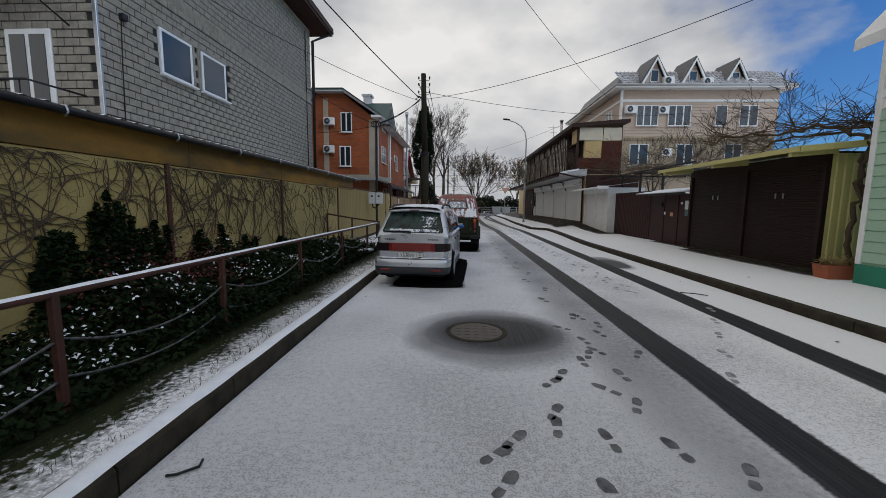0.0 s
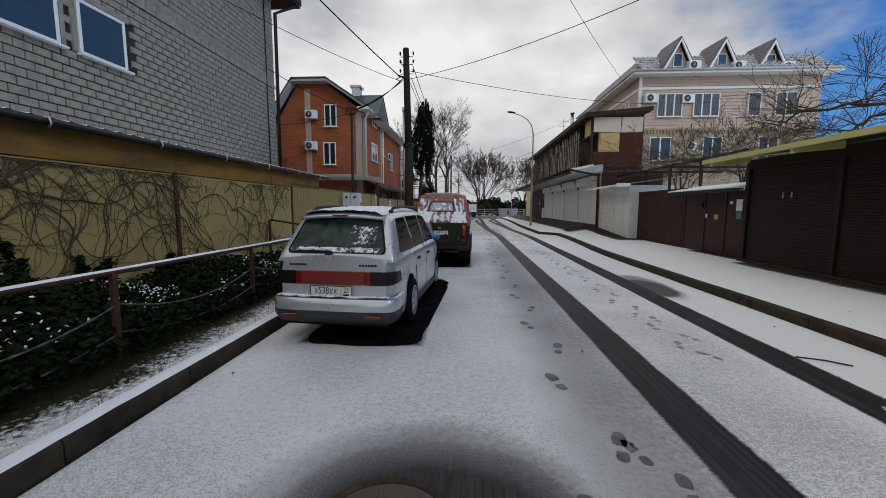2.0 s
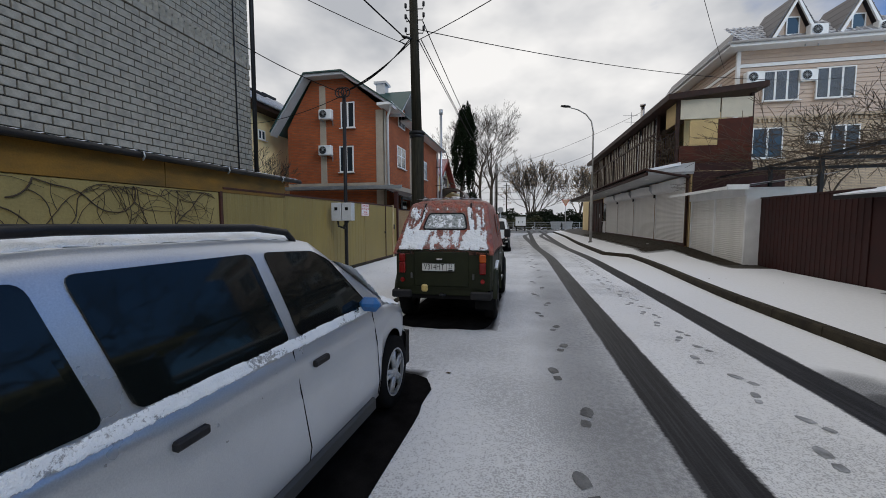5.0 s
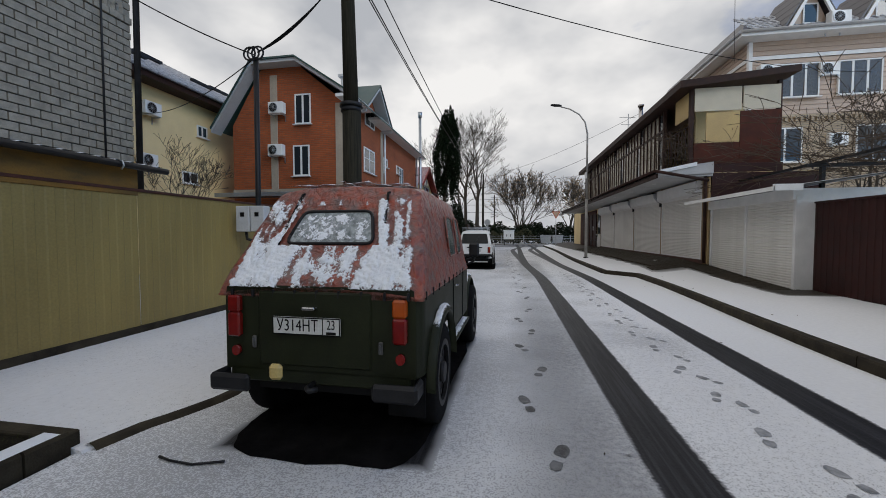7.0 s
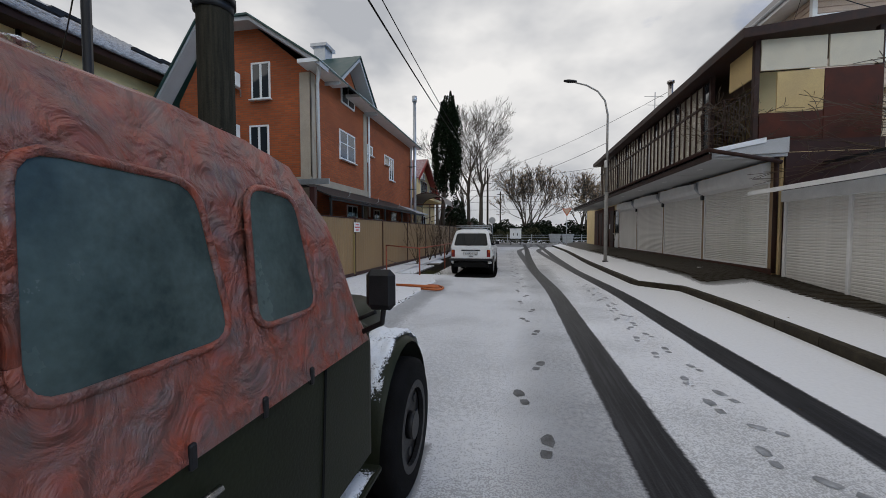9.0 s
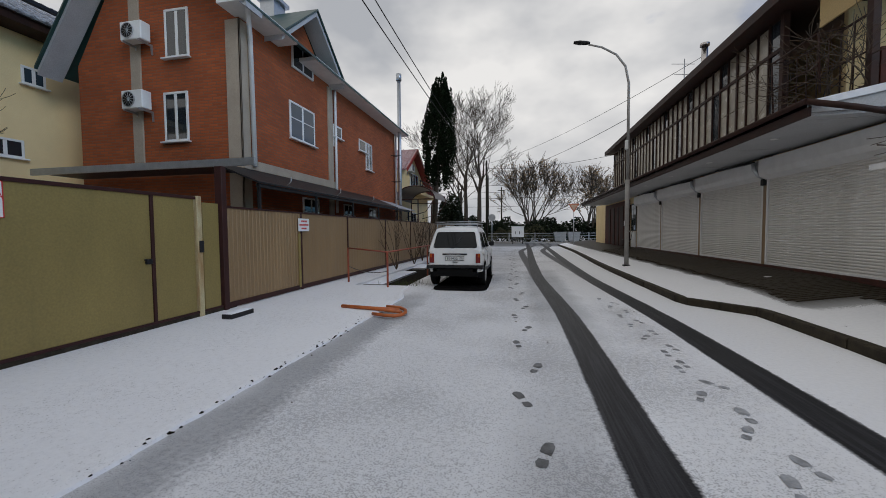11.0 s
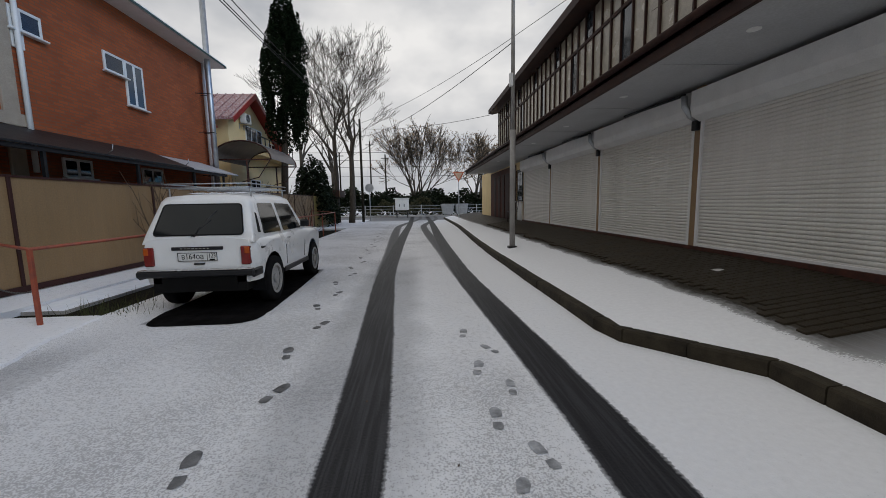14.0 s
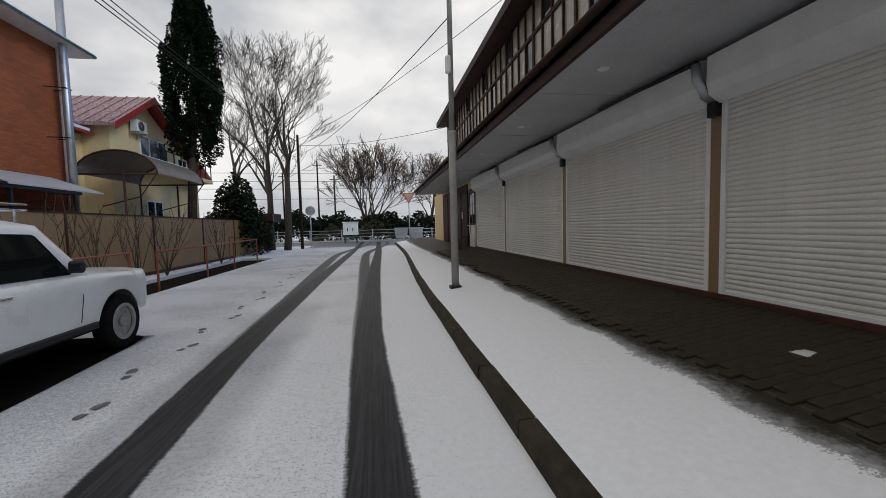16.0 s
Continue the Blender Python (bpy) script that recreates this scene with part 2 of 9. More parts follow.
def noise_ex(tree, vec, scale, detail=3, rough=0.5):
    nd = tree.nodes.new("ShaderNodeTexNoise")
    nd.inputs["Scale"].default_value, nd.inputs["Detail"].default_value, nd.inputs["Roughness"].default_value = scale, detail, rough
    tree.links.new(vec, nd.inputs["Vector"])
    return Ex(tree, nd.outputs["Fac"])


def snow_ground(name, bare_col, patches, speckle=0.5, white=(0.88, 0.885, 0.90), slush=None):
    """Thin snow over a bare surface. patches(x, y, wob) returns how bare the surface is, 0 to 1."""
    m = bpy.data.materials.new(name)
    m.use_nodes = True
    t = m.node_tree
    b = t.nodes["Principled BSDF"]
    tc = t.nodes.new("ShaderNodeTexCoord")
    vec = tc.outputs["Object"]
    sp = t.nodes.new("ShaderNodeSeparateXYZ")
    t.links.new(vec, sp.inputs[0])
    x, y = Ex(t, sp.outputs["X"]), Ex(t, sp.outputs["Y"])
    wob = noise_ex(t, vec, 1.6, 4) - 0.5
    grain = noise_ex(t, vec, 75, 2, 0.6)
    coarse = noise_ex(t, vec, 22, 3, 0.6)
    big = noise_ex(t, vec, 0.55, 5)
    along = t.nodes.new('ShaderNodeMapping')
    along.inputs['Scale'].default_value = (16, 0.35, 1)
    t.links.new(vec, along.inputs['Vector'])
    streaks = noise_ex(t, along.outputs[0], 2.0, 4, 0.65)
    bare = patches(x, y, wob, coarse - 0.5)
    bare = (bare * (streaks.ramp(0.25, 0.62) * 0.30 + 0.97)).least(1.0)
    thin = (big.ramp(0.35, 0.7) * 0.16 + 0.30) * speckle * 2
    if slush:
        thin = thin * (x.ramp(4.4, 3.0) * 0.65 + 0.35)  # less trodden towards the kerb
    edge = grain * 0.72 + coarse * 0.28
    # snow lies where the grain tops the bareness
    cover = (edge - bare * 1.1 + (thin * -0.6) + 0.27).ramp(0.36, 0.54)
    keep = (bare * -1.0 + 1.0) * 0.62
    cover = cover.most(keep.least((cover * 0.5) + 0.62))
    asph = t.nodes.new("ShaderNodeValToRGB")
    asph.color_ramp.elements[0].color = (*[c * 0.3 for c in bare_col], 1)
    asph.color_ramp.elements[1].color = (*[c * 2.3 for c in bare_col], 1)
    t.links.new((grain * 0.5 + streaks.ramp(0.42, 0.64) * 0.5).s, asph.inputs["Fac"])
    snow = t.nodes.new("ShaderNodeValToRGB")
    snow.color_ramp.elements[0].color = (*[c * 0.84 for c in white], 1)
    snow.color_ramp.elements[1].color = (*white, 1)
    t.links.new(coarse.s, snow.inputs["Fac"])
    mx = t.nodes.new("ShaderNodeMix")
    mx.data_type = "RGBA"
    t.links.new(cover.s, mx.inputs["Factor"])
    t.links.new(asph.outputs[0], mx.inputs["A"])
    if slush:
        wet = t.nodes.new("ShaderNodeMix")
        wet.data_type = "RGBA"
        wet.inputs["B"].default_value = (0.14, 0.145, 0.155, 1)
        t.links.new((slush(x, y, wob, coarse - 0.5) * (grain.ramp(0.2, 0.7) * 0.4 + 0.6)).s, wet.inputs["Factor"])
        t.links.new(snow.outputs[0], wet.inputs["A"])
        t.links.new(wet.outputs["Result"], mx.inputs["B"])
    else:
        t.links.new(snow.outputs[0], mx.inputs["B"])
    t.links.new(mx.outputs["Result"], b.inputs["Base Color"])
    rg = cover * 0.35 + 0.5
    t.links.new(rg.s, b.inputs["Roughness"])
    b.inputs["Specular IOR Level"].default_value = 0.14
    bp = t.nodes.new("ShaderNodeBump")
    bp.inputs["Strength"].default_value, bp.inputs["Distance"].default_value = 0.55, 0.012
    hh = cover * 0.7 + grain * 0.4
    t.links.new(hh.s, bp.inputs["Height"])
    t.links.new(bp.outputs[0], b.inputs["Normal"])
    return m


def rect_patch(x, y, x0, x1, y0, y1, soft=0.12):
    a = (x - (x0 + x1) / 2).size().ramp((x1 - x0) / 2 + soft, (x1 - x0) / 2 - soft)
    c = (y - (y0 + y1) / 2).size().ramp((y1 - y0) / 2 + soft, (y1 - y0) / 2 - soft)
    return a.least(c)


def round_patch(x, y, cx, cy, rx, ry, inner=0.7):
    dx, dy = (x - cx) * (1 / rx), (y - cy) * (1 / ry)
    return (dx * dx + dy * dy).ramp(1.0, inner)


def road_slush(x, y, wob, coarse):
    """Where the snow is soaked grey."""
    xw = x + wob * 0.35 + coarse * 0.06
    a = (xw + coarse * 0.3 - 1.72).size().ramp(0.9, 0.05) * y.ramp(24, 15) * 0.72
    b = (xw - 3.0).size().ramp(0.9, 0.2) * 0.07
    c = (xw + coarse * 0.25 + 0.90).size().ramp(0.55, 0.1) * y.ramp(14, 17) * y.ramp(27, 23) * 0.68
    d = round_patch(xw, y + wob * 0.3, 0.45, 4.6, 1.25, 1.2, 0.3) * 0.9
    e = round_patch(xw, y + wob * 0.3, 4.05, 10.6, 0.5, 1.3, 0.4) * 0.9
    f = (xw - 2.05).size().ramp(0.75, 0.3) * y.ramp(20, 24) * y.ramp(34, 28) * 0.5
    g = ((xw - 0.2).size().ramp(2.0, 1.0) * 0.17).most(y.ramp(8, 1.5) * x.ramp(2.2, 1.2) * 0.40)
    return a.most(b).most(c).most(d).most(e).most(f).most(g)


def road_patches(x, y, wob, coarse):
    xw = x + wob * 0.03 + coarse * 0.02
    yw = y + wob * 0.15 + coarse * 0.05
    xw = xw + y.ramp(22, 30) * 0.30 - y.ramp(33, 50) * 0.15
    tread = (y * 190).op("SINE") * 0.003
    left = ((xw + coarse * 0.02 - 2.20).size() + tread).ramp(0.20, 0.165)
    right = ((xw + coarse * 0.02 - 3.72).size() + tread).ramp(0.21, 0.165)
    bend_l = (xw - 2.20 + y.ramp(27, 46) * 0.62 + y.ramp(44, 58) * -1.4).size().ramp(0.22, 0.14) * y.ramp(27, 30)
    bend_r = (xw - 3.72 + y.ramp(27, 46) * 0.62 + y.ramp(44, 58) * -1.4).size().ramp(0.22, 0.14) * y.ramp(27, 30)
    out = left.most(right).most((bend_l.most(bend_r)) * 0.75)
    melt = round_patch(x + wob * 0.1 + coarse * 0.1, yw, 0.46, 4.66, 0.86, 0.74, 0.12) * 1.05
    pud = round_patch(x + wob * 0.2, yw, 4.05, 10.4, 0.38, 0.85, 0.5) * 0.5
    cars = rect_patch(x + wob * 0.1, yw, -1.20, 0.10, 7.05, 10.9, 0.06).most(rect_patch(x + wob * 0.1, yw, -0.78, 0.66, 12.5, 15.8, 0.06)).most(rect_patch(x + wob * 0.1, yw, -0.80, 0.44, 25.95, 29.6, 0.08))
    far = y.ramp(52, 55) * (0.55)
    return out.most(melt).most(pud).most(cars).most(far)


M_ROAD = snow_ground("snowy asphalt", (0.022, 0.022, 0.024), road_patches, 0.56, white=(0.84, 0.845, 0.86), slush=road_slush)
M_SNOWFIELD = snow_ground("snowy ground", (0.07, 0.06, 0.05), lambda x, y, w, c: (w + c).ramp(0.28, 0.6) * 0.5, 0.35, white=(0.80, 0.805, 0.82))
M_PAVE_SNOW = snow_ground("snowy pavement", (0.040, 0.035, 0.028), lambda x, y, w, c: ((x + w * 0.25 + c * 0.22 - 5.78).ramp(-0.12, 0.22) * y.ramp(23.1, 24.5)).most((x + w * 0.2 + c * 0.2 - 7.05).ramp(-0.1, 0.2) * (y - 10.5).size().ramp(2.6, 2.2)).most((x + w * 0.2 + c * 0.2 - 7.55).ramp(-0.1, 0.1) * (y - 14.6).size().ramp(1.2, 1.0)).most((x + w * 0.3 + c * 0.3 - 6.80).ramp(-0.12, 0.2) * (y - 21.7).size().ramp(2.6, 2.2)), 0.06)
M_VERGE = snow_ground("snow on lawn", (0.012, 0.016, 0.006), lambda x, y, w, c: (x + 2.12 + w * 0.6 + c * 0.9).ramp(0.12, -0.18), 0.7)
M_SNOW = mat("fresh snow", (0.82, 0.84, 0.87), (0.72, 0.75, 0.80), 0.75, scale=9, fine=110, bump=0.5, amount=0.4, spec=0.25)


def thin_snow_mat():
    """Snow that thins out into grains where the cover runs low."""
    m = mat("thin clinging snow", (0.84, 0.86, 0.89), (0.74, 0.77, 0.82), 0.75, scale=14, fine=130, bump=0.6, amount=0.4, spec=0.25)
    t = m.node_tree
    b = t.nodes["Principled BSDF"]
    at = t.nodes.new("ShaderNodeAttribute")
    at.attribute_name = "cover"
    tc = t.nodes.new("ShaderNodeTexCoord")
    f = noise_ex(t, tc.outputs["Object"], 80, 4, 0.7)
    al = (Ex(t, at.outputs["Fac"]) * 1.0 + f * 1.5 - 0.75).ramp(-0.06, 0.30)
    t.links.new(al.s, b.inputs["Alpha"])
    return m


M_THINSNOW = thin_snow_mat()
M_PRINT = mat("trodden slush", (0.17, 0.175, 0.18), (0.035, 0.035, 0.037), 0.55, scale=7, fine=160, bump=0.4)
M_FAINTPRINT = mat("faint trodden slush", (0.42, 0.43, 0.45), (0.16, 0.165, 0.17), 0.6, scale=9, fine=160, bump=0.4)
M_ASPHALT = mat("wet asphalt", (0.05, 0.05, 0.052), (0.03, 0.03, 0.03), 0.45, scale=6, fine=220, bump=0.4)
M_KERB = mat("wet concrete kerb", (0.052, 0.043, 0.028), (0.020, 0.016, 0.011), 0.8, spec=0.2, scale=5, fine=90, bump=0.4)
M_PAVER = mat("wet paving brick", (0.050, 0.037, 0.021), (0.022, 0.017, 0.010), 0.6, scale=3, fine=80, bump=0.3, spec=0.25)
M_YELLOW = mat("ochre painted wall", (0.38, 0.285, 0.098), (0.30, 0.225, 0.078), 0.8, scale=1.4, fine=45, bump=0.2, streak=(1, 1, 0.35))
M_FENCE = mat("yellow painted sheet steel", (0.275, 0.205, 0.063), (0.21, 0.156, 0.05), 0.5, scale=1.2, fine=40, bump=0.05, streak=(1, 1, 0.3))
M_BEIGE = mat("beige painted sheet steel", (0.265, 0.168, 0.080), (0.21, 0.132, 0.062), 0.5, scale=1.0, fine=40, bump=0.05, streak=(1, 1, 0.3))
M_RUST = mat("rust and ochre sheet", (0.27, 0.13, 0.012), (0.075, 0.048, 0.010), 0.7, scale=1.6, fine=50, bump=0.2, streak=(1, 0.5, 1.6))
M_REDPAINT = mat("weathered red-brown paint", (0.085, 0.03, 0.02), (0.04, 0.018, 0.014), 0.6, spec=0.25, scale=9, fine=140, bump=0.25)
M_REDRAIL = mat("red oxide painted steel", (0.33, 0.07, 0.03), (0.2, 0.05, 0.03), 0.5, scale=9, fine=140, bump=0.2)
M_DARK = mat("dark painted metal", (0.016, 0.016, 0.018), (0.008, 0.008, 0.009), 0.5, spec=0.3, scale=8, fine=120, bump=0.1)
M_DBROWN = mat("dark brown painted steel", (0.045, 0.014, 0.012), (0.028, 0.010, 0.009), 0.5, spec=0.25, scale=3, fine=60, bump=0.05)
M_KIOSK = mat("near-black brown shutter paint", (0.024, 0.012, 0.009), (0.014, 0.008, 0.006), 0.55, spec=0.2, scale=3, fine=60, bump=0.05)
M_WBRICK = mat("grey-white silicate brick", (0.31, 0.28, 0.228), (0.20, 0.18, 0.147), 0.85, scale=7, fine=90, bump=0.45)
M_MORTAR = mat("dark mortar", (0.03, 0.028, 0.025), (0.018, 0.017, 0.015), 0.9, scale=9, fine=90, bump=0.3)
M_OBRICK = brick_mat("orange brick", (0.40, 0.088, 0.020), (0.28, 0.062, 0.015), (0.22, 0.085, 0.042))
M_CREAM = mat("cream render", (0.78, 0.61, 0.33), (0.70, 0.54, 0.29), 0.85, scale=1.0, fine=50, bump=0.15)
M_TANBAND = mat("tan plaster band", (0.42, 0.35, 0.27), (0.34, 0.28, 0.22), 0.85, scale=2.0, fine=50, bump=0.2)
M_SIDING = mat("pink-beige vinyl siding", (0.49, 0.375, 0.295), (0.43, 0.33, 0.26), 0.55, scale=1.2, fine=30, bump=0.05)
M_CBRICK = brick_mat("cream brick", (0.44, 0.345, 0.235), (0.37, 0.29, 0.195), (0.25, 0.21, 0.17))
M_WHITE = mat("white plastic", (0.78, 0.78, 0.77), (0.68, 0.68, 0.67), 0.4, scale=3, fine=60, bump=0.03)
M_SHUTTER = mat("white roller shutter", (0.72, 0.70, 0.66), (0.60, 0.58, 0.54), 0.45, scale=1.0, fine=40, bump=0.05, streak=(1, 1, 0.3))
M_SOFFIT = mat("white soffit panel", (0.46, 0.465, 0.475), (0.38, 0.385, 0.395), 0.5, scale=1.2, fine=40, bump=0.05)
M_BROWNTRIM = mat("chocolate painted timber", (0.045, 0.02, 0.014), (0.022, 0.011, 0.009), 0.6, spec=0.2, scale=5, fine=90, bump=0.15)
M_GLASS = glass_mat("window glass")
M_GLASSBLUE = glass_mat("tinted window glass", (0.03, 0.05, 0.07))
M_CURTAIN = mat("pale curtain", (0.55, 0.53, 0.5), (0.4, 0.39, 0.37), 0.9, scale=4, fine=40, bump=0.2, streak=(6, 6, 0.4))
M_GALV = mat("galvanised steel", (0.48, 0.50, 0.52), (0.38, 0.40, 0.42), 0.38, 0.8, scale=5, fine=70, bump=0.08)
M_CONC = mat("grey concrete", (0.36, 0.35, 0.33), (0.26, 0.25, 0.24), 0.9, scale=3, fine=70, bump=0.35)
M_WOODPOLE = mat("weathered pole timber", (0.038, 0.034, 0.024), (0.016, 0.015, 0.011), 0.95, spec=0.1, scale=6, fine=60, bump=0.6, streak=(6, 6, 0.4))
M_BARK = mat("bare bark", (0.095, 0.08, 0.064), (0.045, 0.038, 0.03), 0.95, spec=0.1, scale=5, fine=60, bump=0.5, streak=(4, 4, 0.6))
M_VINE = mat("dry vine stem", (0.085, 0.055, 0.032), (0.05, 0.033, 0.02), 0.9, scale=12, fine=90, bump=0.4)
M_LEAF = mat("evergreen leaf", (0.013, 0.024, 0.008), (0.006, 0.011, 0.004), 0.7, spec=0.06, scale=4, fine=60, bump=0.1)
M_CYPRESS = mat("cypress foliage", (0.013, 0.023, 0.009), (0.006, 0.011, 0.005), 0.8, spec=0.06, scale=3, fine=40, bump=0.2)
M_HEDGE = mat("dark hedge leaf", (0.02, 0.03, 0.013), (0.008, 0.013, 0.006), 0.7, spec=0.15, scale=3, fine=40, bump=0.1)
M_GREENSIDE = mat("mint green siding", (0.36, 0.52, 0.38), (0.30, 0.45, 0.33), 0.55, scale=1.4, fine=40, bump=0.05)
M_OLIVE = mat("pale yellow-green sheet", (0.55, 0.50, 0.19), (0.46, 0.42, 0.17), 0.5, scale=1.5, fine=40, bump=0.05)
M_ROOFTILE = mat("dark metal roof tile", (0.085, 0.075, 0.08), (0.05, 0.045, 0.05), 0.45, scale=3, fine=50, bump=0.1)
M_ROOFRED = mat("red metal roof", (0.36, 0.035, 0.03), (0.25, 0.03, 0.025), 0.45, scale=3, fine=50, bump=0.1)
M_ROOFGREEN = mat("dark green fascia", (0.02, 0.06, 0.055), (0.015, 0.045, 0.04), 0.45, scale=3, fine=50, bump=0.05)
M_REDTXT = mat("red sign paint", (0.55, 0.03, 0.03), (0.5, 0.03, 0.03), 0.5, bump=0)
M_BLACK = mat("black paint", (0.005, 0.005, 0.005), (0.003, 0.003, 0.003), 0.6, bump=0, spec=0.15)
M_SIGNWHITE = mat("white sign board", (0.75, 0.75, 0.74), (0.7, 0.7, 0.69), 0.4, bump=0.02)
M_ORANGEPIPE = mat("orange painted pipe", (0.52, 0.12, 0.02), (0.34, 0.09, 0.02), 0.5, scale=9, fine=90, bump=0.2)
M_EARTH = mat("dark wet earth", (0.020, 0.017, 0.012), (0.009, 0.008, 0.006), 0.95, spec=0.05, scale=5, fine=60, bump=0.7)

M_GALLERYPANE = mat("dusty gallery pane", (0.36, 0.32, 0.25), (0.22, 0.195, 0.155), 0.25, scale=2, fine=50, bump=0.02, spec=0.6)
M_CREAMPANE = mat("cream frosted panel", (0.58, 0.52, 0.40), (0.50, 0.45, 0.35), 0.5, scale=2, fine=50, bump=0.03)
M_REDBOARD = mat("reddish plywood", (0.085, 0.022, 0.012), (0.045, 0.014, 0.009), 0.6, spec=0.15, scale=2, fine=50, bump=0.1)
M_OCHREBOARD = mat("ochre board", (0.50, 0.36, 0.15), (0.44, 0.31, 0.13), 0.6, scale=2, fine=50, bump=0.05)
M_CHROMEPIPE = mat("stainless pipe", (0.55, 0.52, 0.5), (0.45, 0.42, 0.4), 0.25, 1.0, scale=4, fine=60, bump=0.03)
# ---- ground, road, kerbs, pavement ----
def strip(rows, smooth=False):
    """A surface from rows of points."""
    return Shape().loft(rows, cap=False, smooth=smooth)


def slab_grid(x0, x1, y0, y1, z, t, step=2.0):
    s = Shape()
    s.box(x0, y0, z - t, x1, y1, z)
    return s


whole("ground", Shape().box(-900, -700, -0.6, 900, 900, -0.10), M_SNOWFIELD, "snow-dusted ground reaching the horizon", kind="structure")
whole("road", Shape().box(-1.66, -14, -0.3, 5.6, 56, 0.0), M_ROAD, "asphalt lane under thin snow with dark wheel tracks", kind="structure")
whole("road_cross", Shape().box(-60, 56, -0.3, 60, 62, 0.0), M_ROAD, "wet asphalt cross road under slush", kind="structure")


def kerb_x(y):
    """The road edge of the pavement kerb."""
    jog = min(1.0, max(0.0, (y - 23.85) / 0.95))
    return 4.83 + 0.47 * smooth_edge(14, 23, y) - 0.82 * jog + 0.40 * smooth_edge(30, 46, y)


def back_z(y):
    return 0.16 + 0.36 * smooth_edge(19, 26, y)


def pave_z(x, y):
    k = kerb_x(y) + 0.12
    return 0.135 + (back_z(y) - 0.135) * min(1.0, max(0.0, (x - k) / (7.5 - k)))


rows = []
ys = sorted([-14 + i * 0.8 for i in range(88)] + [23.9, 24.05, 24.3, 24.55, 24.8])
for y in ys:
    k = kerb_x(y) + 0.12
    rows.append([(k + (9.3 - k) * i / 8, y, pave_z(k + (9.3 - k) * i / 8, y)) for i in range(9)])
s = strip(rows)
n = len(s.v)
lower = [(x, y, z - 0.4) for x, y, z in s.v]
s2 = Shape().add(s.v + lower, s.f + [tuple(i + n for i in reversed(f)) for f in s.f])
whole("pavement", s2, M_PAVE_SNOW, "sloping pavement under snow, bare under the shop canopy", kind="structure")

kerb = thing("kerb", "dark wet concrete kerb stones beside the pavement", "kerb", kind="structure")
y = -10.0
while y < 55:
    step = 1.0 if not 22.4 < y < 24.9 else 0.425
    y1 = y + step - 0.012
    xa, xb = kerb_x(y), kerb_x(y1)
    j = random.uniform(-0.006, 0.006)
    st = Shape()
    a, b2 = Vector((xa + j, y, 0)), Vector((xb + j, y1, 0))
    side = Vector((0.13, 0, 0))
    prof = [(0, -0.1), (0.0, 0.115), (0.014, 0.135), (0.13, 0.138), (0.13, -0.1)]
    st.loft([[(p.x + u, p.y, z) for u, z in prof] for p in (a, b2)], cap=True, smooth=False, close=True)
    part("kerb_stone", st, M_KERB, kerb)
    y += step

kerb_l = thing("kerb_left", "dark wet concrete kerb stones along the planted verge", "kerb", kind="structure")
y = -10.0
while y < 12.1:
    y1 = min(y + 1.0, 12.25)
    st = Shape()
    prof = [(0, -0.1), (0.0, 0.13), (-0.014, 0.15), (-0.15, 0.152), (-0.15, -0.1)]
    j = random.uniform(-0.006, 0.006)
    st.loft([[(-1.68 + u + j, yy, z) for u, z in prof] for yy in (y, y1 - 0.012)], cap=True, smooth=False, close=True)
    part("kerb_stone", st, M_KERB, kerb_l)
    y += 1.0


def lumpy(x0, x1, y0, y1, z, thick, nx, ny, seed, rough=0.012):
    """A low bank of snow with an uneven top and thinning rim."""
    s = Shape()
    top = []
    for i in range(ny + 1):
        row = []
        for k in range(nx + 1):
            u, w = k / nx, i / ny
            x, y = x0 + (x1 - x0) * u, y0 + (y1 - y0) * w
            rim = min(1, 6 * min(u, 1 - u) + 0.02) * min(1, 14 * min(w, 1 - w) + 0.02)
            h = thick * rim + rough * rim * noise.noise((x * 3 + seed, y * 3, seed))
            row.append((x + 0.02 * noise.noise((y * 4, seed, x)), y, z + h))
        top.append(row)
    s.loft(top, cap=False, smooth=True)
    return s


whole("kerb_snow", lumpy(-1.83, -1.70, -10, 12.2, 0.152, 0.016, 4, 120, 3), M_SNOW, "thin snow lying on the kerb top", "snow", kind="stuff")
# verge, left apron and ditch
whole("verge", Shape().box(-4.15, -14, -0.3, -1.831, 12.25, 0.10), M_VERGE, "grass verge dusted with snow", kind="structure")


def apron_x(y):
    """The broken road-side edge of the apron."""
    return -1.60 + 0.30 * smooth_edge(12.3, 13.3, y) + 0.14 * smooth_edge(13.5, 17, y) - 0.42 * smooth_edge(24.2, 26.2, y) + 0.05 * noise.noise((y * 1.6, 3, 0)) + 0.02 * noise.noise((y * 6, 8, 0))


rows = []
for k in range(141):
    y = 12.25 + 14.05 * k / 140
    e = apron_x(y)
    rows.append([(-4.3, y, -0.3), (-4.3, y, 0.03), (e - 0.06, y, 0.03), (e, y, 0.022), (e + 0.03, y, -0.02), (e + 0.03, y, -0.3)])
whole("apron", Shape().loft(rows, cap=True, smooth=False, close=True), M_SNOWFIELD, "snowy gravel apron before the gates", kind="structure")
whole("apron_far", Shape().box(-4.3, 26.301, -0.6, -3.1, 56, 0.03), M_SNOWFIELD, "snowy strip along the beige fence", kind="structure")
whole("ditch", Shape().box(-3.1, 26.3, -0.62, -1.66, 44, -0.075), M_EARTH, "dark open drainage ditch", kind="structure")
whole("apron_end", Shape().box(-3.1, 44, -0.6, -1.66, 56, 0.03), M_SNOWFIELD, "snow beyond the ditch", kind="structure")
